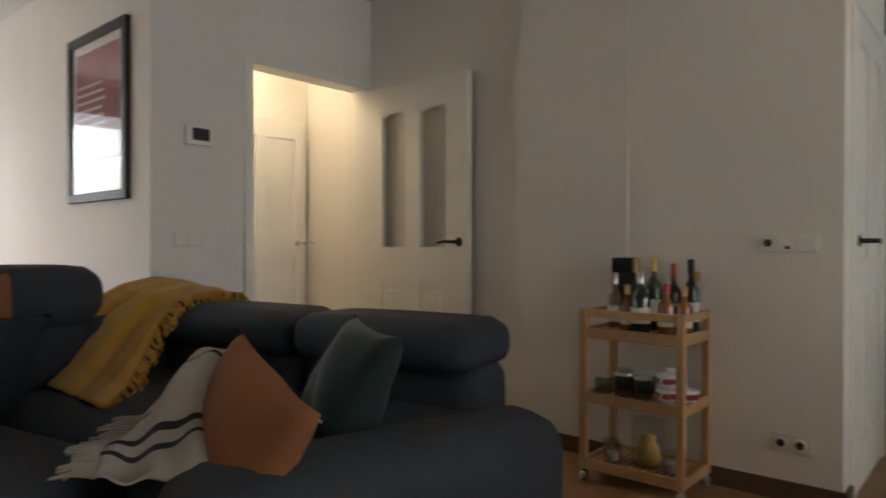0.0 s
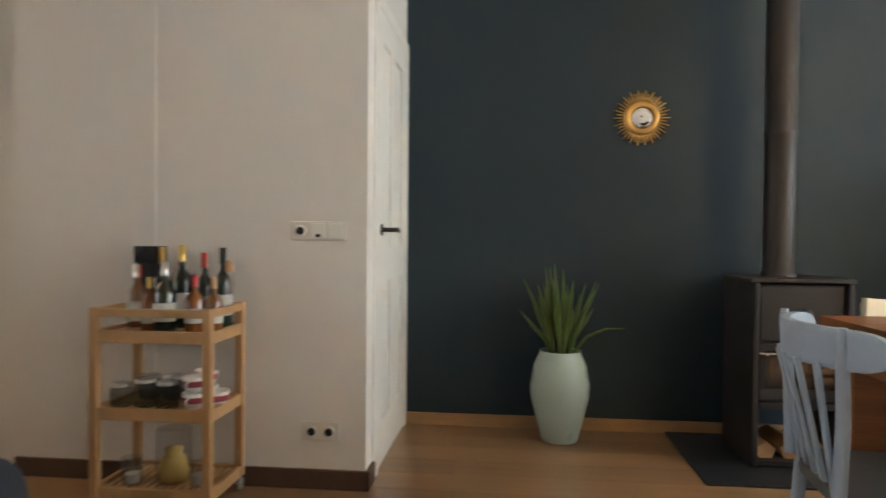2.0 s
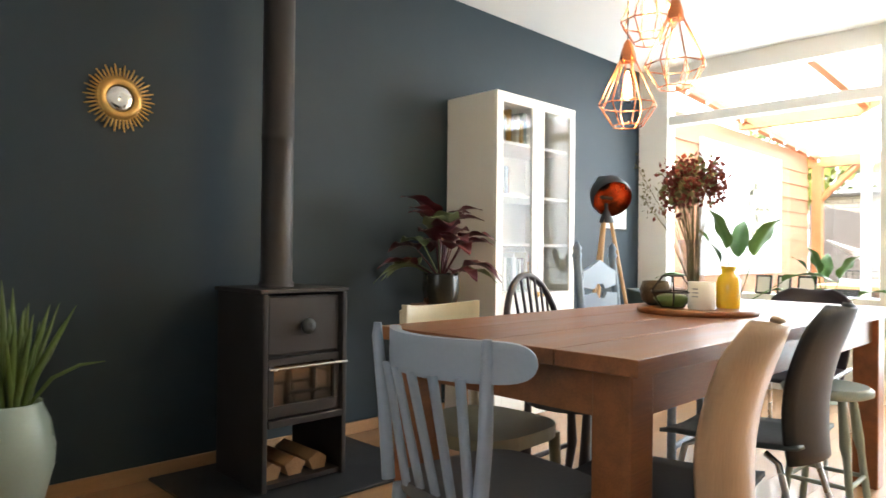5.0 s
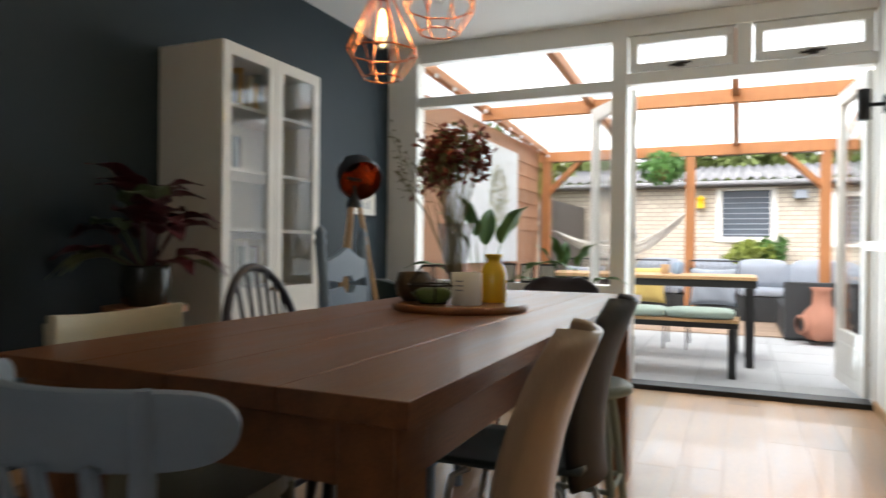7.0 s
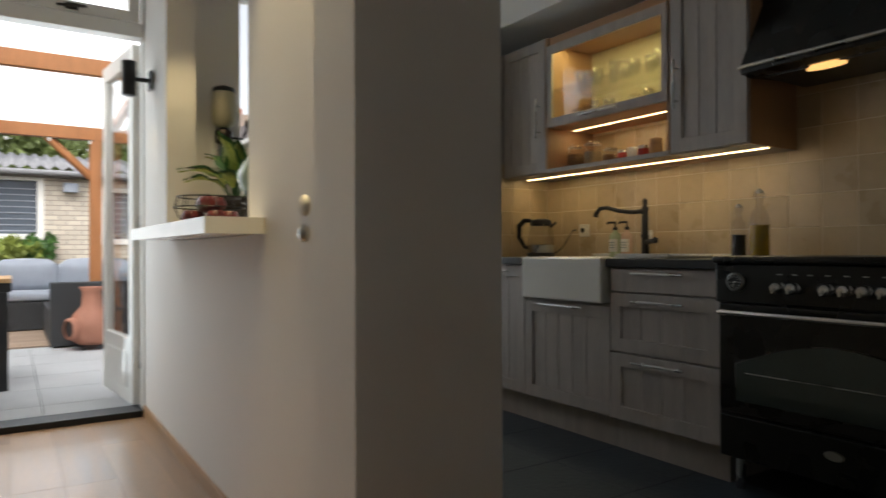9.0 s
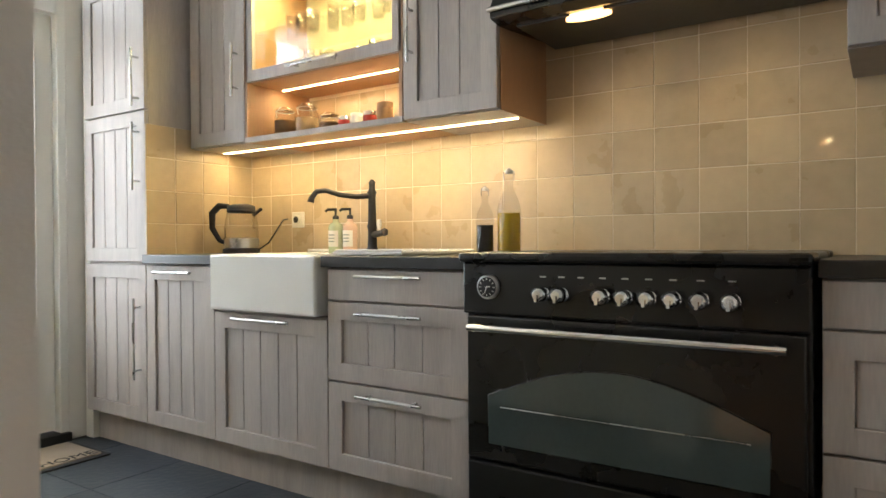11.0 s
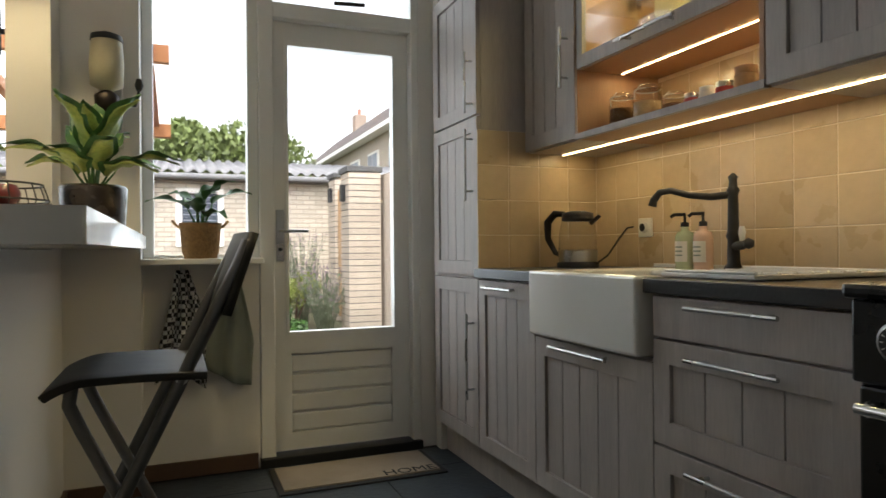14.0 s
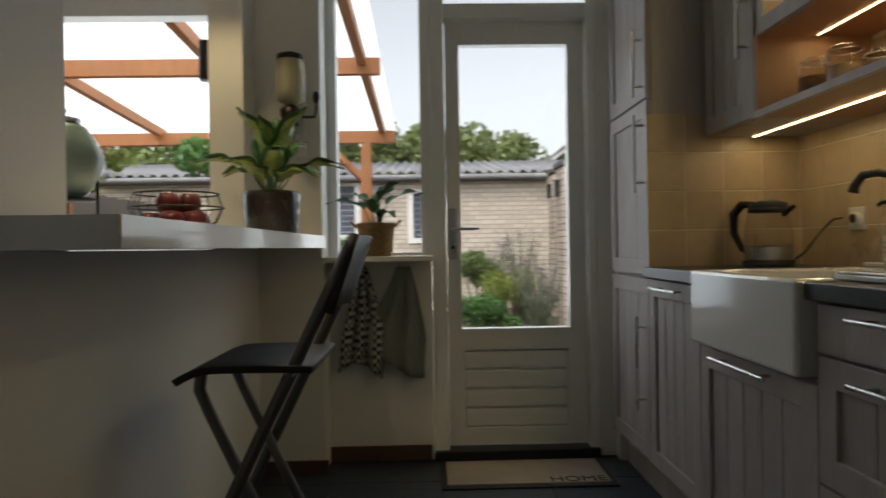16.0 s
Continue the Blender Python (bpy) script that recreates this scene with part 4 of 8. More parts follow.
part("spout", S().sheet(lambda u, v: (0.03 + 0.02 * u - 0.05 * (v - 0.5) ** 2, -0.055 - 0.035 * u, 0.175 + 0.032 * u + 0.02 * (v - 0.5) ** 2), 5, 6, 0.004), BLACKMATT, kt)
part("lid", S().lathe([(0.064, 0.205), (0.064, 0.222), (0.03, 0.232)], 24), BLACKMATT, kt)
part("handle", S().tube([(-0.03, 0.055, 0.222), (-0.045, 0.10, 0.225), (-0.06, 0.135, 0.19), (-0.06, 0.135, 0.12), (-0.045, 0.10, 0.06), (-0.03, 0.075, 0.05)], [0.012, 0.016, 0.017, 0.014, 0.011, 0.01], 10), BLACKMATT, kt)
part("cord", S().tube([(0.03, -0.07, 0.01), (0.06, -0.12, 0.05), (0.11, -0.13, 0.12), (0.17, -0.10, 0.16), (0.215, -0.08, 0.165)], 0.004, 6), BLACKMATT, kt)


def pump(y, x, body, label):
    b = thing("soap_bottle", pose(x, y, 0.90), label, "soap bottle", "soap bottles by the tap")
    part("bottle", S().lathe([(0.030, 0), (0.032, 0.005), (0.032, 0.115), (0.026, 0.13), (0.013, 0.137), (0.013, 0.15)], 18), body, b, bevel=0)
    part("label", S().sheet(lambda u, v: (0.0326 * math.cos(2.2 + 2.0 * u), 0.0326 * math.sin(2.2 + 2.0 * u), 0.03 + 0.07 * v), 10, 2), PAPER, b, "pale label")
    for k in range(3):
        part("print", S().sheet(lambda u, v: (0.0332 * math.cos(2.7 + 1.0 * u), 0.0332 * math.sin(2.7 + 1.0 * u), 0.05 + 0.014 * k + 0.005 * v), 6, 1), SAGE, b)
    p = part("pump", S().lathe([(0.014, 0.15), (0.014, 0.165), (0.005, 0.167), (0.005, 0.195)], 12).tube([(0.005, 0, 0.193), (-0.03, 0.02, 0.192), (-0.038, 0.026, 0.183)], 0.006, 8), BLACKMATT, b, "black pump head")


pump(4.07, 5.655, mat("pale green soap", (0.48, 0.55, 0.36), 0.25, var=0.05, bump=0), "pale green soap bottle with a black pump")
pump(3.995, 5.665, mat("pale pink soap", (0.62, 0.42, 0.32), 0.25, var=0.05, bump=0), "pale pink soap bottle with a black pump")


def swing_bottle(x, y, r, h, liquid, level, label):
    b = thing("swing_top_bottle", pose(x, y, 0.90), label, "bottle", "bottles beside the cooker")
    part("glass_body", S().lathe([(r, 0), (r, h * 0.52), (r * 0.8, h * 0.64), (r * 0.36, h * 0.76), (r * 0.33, h * 0.9), (r * 0.42, h * 0.91), (r * 0.40, h * 0.94)], 20), CABGLASS, b).visible_shadow = False
    part("liquid", S().lathe([(r * 0.92, 0.004), (r * 0.92, level)], 20), liquid, b)
    part("stopper", S().lathe([(r * 0.3, h * 0.94), (r * 0.34, h * 0.97), (r * 0.1, h)], 12), CERAMIC, b, "white stopper")
    part("wire", S().tube([(0, r * 0.45, h * 0.86), (0, r * 0.5, h * 0.96), (0, 0, h * 1.01), (0, -r * 0.5, h * 0.96), (0, -r * 0.45, h * 0.86)], 0.0018, 5), STEEL, b)


swing_bottle(5.52, 3.235, 0.032, 0.24, DARKLIQ, 0.105, "clear swing top bottle of dark vinegar")
swing_bottle(5.54, 3.15, 0.042, 0.30, AMBERLIQ, 0.145, "clear swing top bottle of golden oil")


def socket(name, m, n, label, kinds="s" * 4):
    t = thing(name, m, label, "socket")
    part("plate", S().box(-0.005, 0.0715 * n + 0.005, -0.008, 0, -0.038, 0.038), PAPER, t, bevel=0.003)
    for k in range(n):
        c = 0.0715 * k + 0.036
        if kinds[k] == "s":
            r = part("outlet", S().lathe([(0.020, -0.012), (0.022, -0.009), (0.022, 0.0)], 18, pose(c, -0.008, 0, 90) @ Matrix.Scale(-1, 4, (0, 0, 1))), PAPER, t)
            part("pin_hole", S().lathe([(0.0, 0), (0.016, 0), (0.016, 0.002)], 14, pose(c, -0.0205, 0, 90)), BLACKMATT, r)
        else:
            part("button", S().box(c - 0.031, c + 0.031, -0.012, -0.008, -0.031, 0.031), WHITE, t, bevel=0.002)
            if kinds[k] == "d":
                part("jack", S().box(c - 0.010, c + 0.010, -0.014, -0.012, -0.025, -0.012), BLACKMATT, t)
    return t


socket("wall_socket", pose(5.788, 4.47, 1.06, 0, 0, -90), 1, "white socket on the tiled wall")

# doormat
dm = thing("doormat", pose(0, 0, 0), "beige coir doormat with a black border and the word HOME", "doormat")
part("backing", S().box(4.405, 5.13, 4.955, 5.30, 0, 0.008), BLACKMATT, dm, "black rubber border", bevel=0.002)
part("coir_surface", S().box(4.43, 5.105, 4.985, 5.275, 0.008, 0.014), MATTAN, dm)
txt = bpy.data.curves.new("word", 'FONT')
txt.body, txt.size, txt.extrude, txt.align_x = "HOME", 0.085, 0.0006, 'RIGHT'
tob = new("lettering", txt)
tob.parent = dm
tob.matrix_basis = pose(5.095, 4.993, 0.0148)
txt.materials.append(HOMETEXT)

# serving shelf in the hatch
solid("hatch_shelf", S().prism([(3.30, 3.49), (3.48, 3.49), (3.48, 3.66), (3.62, 3.66), (3.62, 3.24), (3.92, 3.24), (3.92, 5.19), (3.62, 5.19), (3.62, 5.0), (3.48, 5.0), (3.48, 4.85), (3.30, 4.85)], 0.992, 1.042), mat("white lacquered shelf", (0.74, 0.73, 0.70), 0.2, var=0.03, bump=0.02, coat=0.3), "white lacquered breakfast shelf through the serving hatch", "shelf", 0.004)
for y in (3.80, 4.25, 4.70):
    sp = thing("hatch_spot", pose(3.55, y, 2.32), "small round recessed spot light in the hatch", "spot light", "hatch spots")
    part("ring", S().lathe([(0.028, -0.006), (0.042, -0.006), (0.042, 0.0), (0.028, 0.0)], 20, caps=False), STEEL, sp)
    part("lens", S().lathe([(0.0, -0.003), (0.028, -0.003), (0.028, -0.001)], 20), SPOTGLOW, sp)
    lamp("hatch_spot_light", 'SPOT', 14, WARM, look((3.55, y, 2.30), (3.55, y, 0)), 0.03, spot=80)
sp = thing("ceiling_spot", pose(3.39, 3.18, H), "small round recessed ceiling spot beside the partition", "spot light")
part("ring", S().lathe([(0.032, -0.006), (0.048, -0.006), (0.048, 0.0), (0.032, 0.0)], 20, caps=False), STEEL, sp)
part("lens", S().lathe([(0.0, -0.003), (0.032, -0.003), (0.032, -0.001)], 20), SPOTGLOW, sp)
lamp("ceiling_spot_light", 'SPOT', 90, WARM, look((3.39, 3.18, 2.62), (3.50, 3.14, 1.9)), 0.03, spot=64)

# fruit bowl, plant and grinder at the hatch
fb = thing("fruit_bowl", pose(3.55, 4.45, 1.042), "black wire bowl filled with dark red apples", "bowl")
part("wire_bowl", S().tube([(0.13 * math.cos(a), 0.13 * math.sin(a), 0.13) for a in [k * math.pi / 12 for k in range(24)]], 0.003, 6, closed=True).tube([(0.145 * math.cos(a), 0.145 * math.sin(a), 0.085) for a in [k * math.pi / 12 for k in range(24)]], 0.003, 6, closed=True).tube([(0.07 * math.cos(a), 0.07 * math.sin(a), 0.006) for a in [k * math.pi / 12 for k in range(24)]], 0.003, 6, closed=True), BLACKMATT, fb)
for k in range(12):
    a = k * math.pi / 6
    part("wire", S().tube([(r * math.cos(a), r * math.sin(a), z) for r, z in ((0.07, 0.006), (0.125, 0.04), (0.145, 0.085), (0.13, 0.13))], 0.002, 5), BLACKMATT, fb)
rng = random.Random(8)
for k in range(9):
    a, r = k * 2.4, 0.03 + 0.018 * math.sqrt(k) if k < 6 else 0.03
    ap = thing("apple", pose(3.55 + r * 1.25 * math.cos(a), 4.45 + r * 1.25 * math.sin(a), 1.047 + (0.0 if k < 6 else 0.062)), "dark red apple lying in the wire bowl", "apple", "apples in the bowl")
    part("flesh", S().lathe([(0.004, 0.004), (0.02, 0.0), (0.036, 0.02), (0.039, 0.04), (0.028, 0.064), (0.010, 0.068), (0.002, 0.058)], 16), APPLE, ap)
    part("stalk", S().tube([(0, 0, 0.058), (0.004, 0, 0.078)], 0.0015, 5), BRONZE, ap)


hp = thing("house_plant", pose(3.77, 4.82, 1.042), "yellow variegated leafy plant in a dark glazed pot", "plant")
part("pot", S().lathe([(0.085, 0), (0.098, 0.012), (0.108, 0.155), (0.101, 0.165), (0.096, 0.14), (0.0, 0.138)], 24, caps=False), mat("dark brown glaze", (0.03, 0.022, 0.018), 0.25, var=0.3, scale=12, coat=0.3), hp)


def blade(L, W, droop, narrow=1.0, lift=0.0):
    """A broad leaf: widest near a third of its length, folded along the midrib, tip drooping."""
    def f(u, v):
        k = math.sin(math.pi * min(1.0, 0.04 + 0.96 * u ** 0.72)) ** 0.8
        t = 2 * v - 1
        return (L * u, W * 0.5 * t * k * narrow, L * (0.20 * u - droop * u * u) + 0.16 * W * abs(t) * k * narrow + lift + 0.012 * math.sin(11 * u) * t * t)
    return f


def broad_plant(parent, z, leaves, edge, heart=None, flat=0.45):
    """leaves: (turn, lift of the stalk, stalk length, leaf length, leaf width, droop)."""
    for turn, up, st, L, W, droop in leaves:
        up = min(84, up + 18)
        m = pose(0, 0, z, 0, 0, turn) @ pose(0, 0, 0, 0, -up, 0)
        b = m @ pose(st, 0, 0, 0, up * flat, 0)
        lf = part("leaf", S().tube([m @ Vector((0, 0, -0.01)), m @ Vector((st * 0.5, 0, -0.004)), m @ Vector((st, 0, 0))], [0.006, 0.0045, 0.003], 6).sheet(blade(L, W, droop), 14, 8, 0.0, b), edge, parent)
        if heart:
            part("leaf_heart", S().sheet(blade(L * 0.92, W, droop * 1.08, 0.66, 0.0015), 14, 6, 0.003, b), heart, lf, "pale yellow middle of the leaf")


LEAFEDGE = mat("deep green leaf edge", (0.045, 0.135, 0.03), 0.55, var=0.3, scale=14, bump=0.04)
LEAFHEART = mat("cream yellow leaf heart", (0.40, 0.42, 0.11), 0.4, var=0.3, scale=45, bump=0.05, tint=(0.10, 0.20, 0.04))
broad_plant(hp, 0.14, [(215, 62, 0.12, 0.24, 0.12, 0.25), (190, 35, 0.10, 0.21, 0.11, 0.75), (330, 58, 0.13, 0.25, 0.11, 0.35), (5, 30, 0.10, 0.20, 0.11, 0.7), (260, 70, 0.12, 0.20, 0.11, 0.3), (290, 40, 0.09, 0.19, 0.11, 0.6),
                       (235, 38, 0.08, 0.17, 0.10, 0.7), (320, 25, 0.08, 0.19, 0.11, 0.8), (60, 50, 0.11, 0.21, 0.11, 0.5), (120, 52, 0.11, 0.22, 0.11, 0.5), (150, 30, 0.09, 0.18, 0.10, 0.7), (90, 72, 0.14, 0.21, 0.11, 0.3)], LEAFEDGE, LEAFHEART, 0.15)
gr = thing("coffee_grinder", pose(3.79, 5.2, 1.55), "wall mounted cream coffee grinder with a crank", "coffee grinder")
part("back_board", S().box(-0.05, 0.05, -0.02, 0, -0.16, 0.26), WHITE, gr, bevel=0.004)
part("hopper", S().lathe([(0.02, 0.05), (0.058, 0.07), (0.062, 0.16), (0.055, 0.24)], 20, pose(0, -0.085, 0)), CREAMPAINT, gr)
part("lid", S().lathe([(0.058, 0.24), (0.055, 0.262), (0.02, 0.275)], 20, pose(0, -0.085, 0)), BLACKMATT, gr)
part("mill", S().lathe([(0.02, -0.04), (0.04, -0.03), (0.045, 0.03), (0.02, 0.05)], 18, pose(0, -0.085, 0)), BRONZE, gr)
part("crank", S().tube([(0.04, -0.085, 0.0), (0.10, -0.085, 0.0), (0.11, -0.10, 0.03), (0.115, -0.13, 0.06)], 0.006, 8).lathe([(0.01, 0), (0.016, 0.02), (0.01, 0.045)], 10, pose(0.115, -0.13, 0.05)), BLACKMATT, gr)
part("cup", S().lathe([(0.03, -0.15), (0.036, -0.07)], 16, pose(0, -0.085, 0)), CABGLASS, gr)
part("bracket", S().box(-0.02, 0.02, -0.06, 0, -0.02, 0.02), BRONZE, gr)

# ribbed glass dispenser on its wire stand
ds = thing("drinks_dispenser", pose(3.56, 3.752, 1.042) @ Matrix.Scale(0.8, 4), "ribbed green glass drinks dispenser on a black wire stand", "dispenser")
part("glass_body", S().lathe([(0.05, 0.085)] + [(0.06 + 0.045 * math.sin(math.pi * k / 22) + (0.003 if k % 2 else 0.0), 0.09 + 0.19 * k / 22) for k in range(23)] + [(0.045, 0.285)], 28), mat("sea green ribbed glass", (0.30, 0.40, 0.37), 0.15, var=0.15, scale=30, bump=0.1, coat=0.4), ds)
part("lid", S().lathe([(0.05, 0.285), (0.05, 0.30), (0.012, 0.305), (0.016, 0.325), (0.004, 0.33)], 20), STEEL, ds)
part("stand_ring", S().tube([(0.085 * math.cos(k * math.pi / 12), 0.085 * math.sin(k * math.pi / 12), 0.078) for k in range(24)], 0.004, 6, closed=True), BLACKMATT, ds)
for a in (20, 110, 200, 290):
    x, y = 0.088 * math.cos(radians(a)), 0.088 * math.sin(radians(a))
    part("stand_leg", S().tube([(x, y, 0.0), (x, y, 0.13 if a != 20 else 0.15)], 0.004, 6), BLACKMATT, ds)
part("stand_plate", S().lathe([(0.0, 0.074), (0.086, 0.074), (0.086, 0.077)], 24), BLACKMATT, ds)

# plant and towels at the kitchen window
kp = thing("house_plant", pose(4.13, 5.28, 0.95), "green broad leaved plant in a woven basket pot", "plant")
part("basket", S().lathe([(0.065, 0), (0.075, 0.03), (0.082, 0.12), (0.088, 0.15), (0.080, 0.15), (0.074, 0.125), (0.0, 0.12)], 24, caps=False), BASKET, kp, "woven basket pot")
broad_plant(kp, 0.12, [(195, 42, 0.10, 0.16, 0.09, 0.6), (10, 48, 0.12, 0.17, 0.09, 0.5), (330, 62, 0.13, 0.15, 0.08, 0.4), (250, 50, 0.08, 0.14, 0.09, 0.6), (60, 65, 0.12, 0.15, 0.08, 0.4), (140, 60, 0.10, 0.15, 0.08, 0.5), (300, 30, 0.07, 0.13, 0.08, 0.7)], LEAFEDGE)
for q in (-1, 1):
    part("basket_handle", S().tube([(0.085 * q, -0.02, 0.13), (0.105 * q, -0.012, 0.15), (0.11 * q, 0.0, 0.158), (0.105 * q, 0.012, 0.15), (0.085 * q, 0.02, 0.13)], 0.006, 6), BASKET, kp)


def towel(x, w, L, material, label, seed):
    t = thing("tea_towel", pose(x, 5.345, 0.90), label, "towel", "towels under the window")
    part("cloth", S().sheet(lambda u, v: ((u - 0.5) * w * (0.25 + 0.75 * min(1, v * 1.6)) + 0.02 * math.sin(3 * v + seed), -0.012 - 0.016 * (1 + math.sin(u * 17 + seed)) * min(1, v * 3), -L * v * (1 - 0.12 * math.sin(math.pi * u + seed))), 24, 14, 0.004), material, t)
    part("hook", S().tube([(0, 0.012, 0.012), (0, -0.03, 0.0), (0, -0.035, 0.02)], 0.004, 6), STEEL, t)


towel(4.05, 0.20, 0.50, GINGHAM, "black and white gingham tea towel on a hook", 0.3)
towel(4.23, 0.26, 0.46, GREYTOWEL, "grey green tea towel on a hook", 1.7)

# folding bar chair, turned to the shelf
bc = thing("folding_chair", pose(3.935, 4.0, 0) @ Matrix.Diagonal((1.12, 1.0, 0.975, 1.0)), "black folding bar chair with a bent wooden seat and steel legs", "chair")
GUN = mat("grey lacquered steel", (0.16, 0.16, 0.165), 0.35, metal=0.8, var=0.1, bump=0.02)
part("seat", S().sheet(lambda u, v: (-0.15 + 0.29 * u, -0.19 + 0.38 * v, 0.735 - 0.028 * (max(0, 0.28 - u) * 3.6) ** 2 + 0.004 * math.sin(u * 3)), 18, 6, 0.018), BLACKMATT, bc, bevel=0.003)
for y in (-0.17, 0.17):
    part("back_leg", S().tube([(-0.21, y, 0.0), (-0.06, y, 0.36), (0.085, y, 0.70), (0.205, y, 0.985), (0.222, y, 1.03)], 0.014, 10), GUN, bc)
    part("pivot", S().lathe([(0.012, -0.012), (0.012, 0.012)], 10, pose(0.093, y, 0.72, 90)), STEEL, bc)
    part("foot_cap", S().lathe([(0.016, 0.0), (0.016, 0.035)], 10, pose(-0.205, y, 0.0)), BLACKMATT, bc)
for y in (-0.145, 0.145):
    part("front_leg", S().tube([(-0.10, y, 0.715), (-0.105, y, 0.675), (-0.085, y, 0.62), (0.03, y, 0.34), (0.17, y, 0.0)], 0.0125, 10), GUN, bc)
part("backrest", S().sheet(lambda u, v: (0.17 + 0.055 * u - 0.02 * math.sin(math.pi * v), -0.19 + 0.38 * v, 0.86 + 0.19 * u), 4, 12, 0.016), BLACKMATT, bc)
for z, x in ((0.12, -0.16), (0.24, -0.11)):
    part("stretcher", S().tube([(x, -0.17, z), (x, 0.17, z)], 0.009, 8), GUN, bc)
part("stretcher", S().tube([(0.12, -0.145, 0.12), (0.12, 0.145, 0.12)], 0.009, 8), GUN, bc)
# round thermostat and black wall lamp on the partition
solid("round_switch", S().lathe([(0.028, 0), (0.028, 0.008), (0.02, 0.014), (0.008, 0.016)], 20, pose(3.48, 3.16, 1.06, 0, -90)), PAPER, "round white dimmer switch on the partition", "switch")
solid("round_switch", S().lathe([(0.022, 0), (0.022, 0.007), (0.014, 0.018), (0.007, 0.02)], 20, pose(3.48, 3.16, 0.985, 0, -90)), STEEL, "round metal switch on the partition", "switch")
wl_ = thing("wall_lamp", pose(3.47, 5.36, 1.86), "black cylindrical wall spot shining down", "wall lamp")
part("bracket", S().box(-0.012, 0, -0.04, 0.04, -0.05, 0.05).tube([(-0.01, 0, 0), (-0.10, 0, 0)], 0.012, 8), BLACKMATT, wl_, bevel=0.002)
part("shade", S().lathe([(0.034, -0.09), (0.036, -0.09), (0.036, 0.09), (0.02, 0.095)], 18, pose(-0.11, 0, 0)), BLACKMATT, wl_)
part("bulb", S().lathe([(0.0, -0.088), (0.03, -0.088), (0.03, -0.08)], 16, pose(-0.11, 0, 0)), SPOTGLOW, wl_)
lamp("wall_lamp_light", 'SPOT', 1.5, WARM, look((3.36, 5.36, 1.765), (3.40, 5.36, 0)), 0.02, spot=90)

# ---- dining room ----
TX0, TX1, TY0, TY1, TZ = 1.45, 2.30, 1.51, 3.76, 0.79
tb = thing("dining_table", pose(0, 0, 0), "large reddish brown wooden dining table with thick legs", "table")
for k in range(4):
    w = (TX1 - TX0) / 4
    part("top_board", S().box(TX0 + w * k + 0.0008, TX0 + w * (k + 1) - 0.0008, TY0, TY1, TZ - 0.038, TZ), TABLEWOOD, tb, bevel=0.002)
part("apron", S().box(TX0 + 0.08, TX1 - 0.08, TY0 + 0.06, TY0 + 0.085, 0.64, TZ - 0.039), TABLEWOOD, tb)
part("apron", S().box(TX0 + 0.08, TX1 - 0.08, TY1 - 0.085, TY1 - 0.06, 0.64, TZ - 0.039), TABLEWOOD, tb)
part("apron", S().box(TX0 + 0.06, TX0 + 0.085, TY0 + 0.09, TY1 - 0.09, 0.64, TZ - 0.039), TABLEWOOD, tb)
part("apron", S().box(TX1 - 0.085, TX1 - 0.06, TY0 + 0.09, TY1 - 0.09, 0.64, TZ - 0.039), TABLEWOOD, tb)
for x in (TX0 + 0.035, TX1 - 0.135):
    for y in (TY0 + 0.035, TY1 - 0.135):
        part("leg", S().box(x, x + 0.10, y, y + 0.10, 0, TZ - 0.039), TABLEWOOD, tb, bevel=0.006)


def slat_chair(m, paint, seat_paint, label):
    """A chair with a bowed crest rail over flat slats; the sitter looks along +y."""
    c = thing("dining_chair", m, label, "chair", "chairs round the table")
    part("seat", S().prism([(0.20 * math.copysign(abs(math.cos(a)) ** 0.5, math.cos(a)), 0.22 + 0.20 * math.copysign(abs(math.sin(a)) ** 0.5, math.sin(a))) for a in [k * math.pi / 16 for k in range(32)]], 0.435, 0.465), seat_paint, c, bevel=0.006)
    part("crest_rail", S().sheet(lambda u, v: (-0.255 * math.cos(math.pi * u), -0.045 + 0.13 * math.cos(math.pi * u) ** 2, 0.785 + 0.088 * (v - 0.5) * math.sqrt(max(0.004, 1 - abs(math.cos(math.pi * u)) ** 12))), 40, 6, 0.022), paint, c, bevel=0.004)
    for x in (-0.235, 0.175):
        part("back_post", S().tube([(x * 0.82, -0.03 + 0.06, 0.45), (x * 0.92, 0.0 + 0.03, 0.62), (x, 0.02 + 0.0, 0.80), (x, 0.02, 0.832)], [0.017, 0.016, 0.014, 0.010], 8), paint, c)
    for k in range(5):
        x = -0.135 + 0.0675 * k
        part("slat", S().sheet(lambda u, v: (x * (0.85 + 0.15 * u) + 0.024 * (v - 0.5), 0.035 - 0.075 * u + 0.06 * (x / 0.2) ** 2 * u, 0.455 + 0.295 * u), 6, 2, 0.010), paint, c)
    for x in (-0.17, 0.17):
        for y in (0.05, 0.38):
            part("leg", S().tube([(x, y, 0.44), (x * 1.15, y + (0.03 if y > 0.2 else -0.03), 0)], [0.019, 0.014], 8), paint, c)
    part("stretcher", S().tube([(-0.18, 0.40, 0.2), (0.18, 0.40, 0.2)], 0.010, 8).tube([(-0.18, 0.03, 0.25), (0.18, 0.03, 0.25)], 0.010, 8), paint, c)
    return c


slat_chair(pose(1.92, 1.27, 0, 0, 0, -6), PALEBLUE, mat("slate grey seat paint", (0.12, 0.125, 0.13), 0.5, var=0.1), "pale blue painted wooden chair with flat slats and a bowed rail")


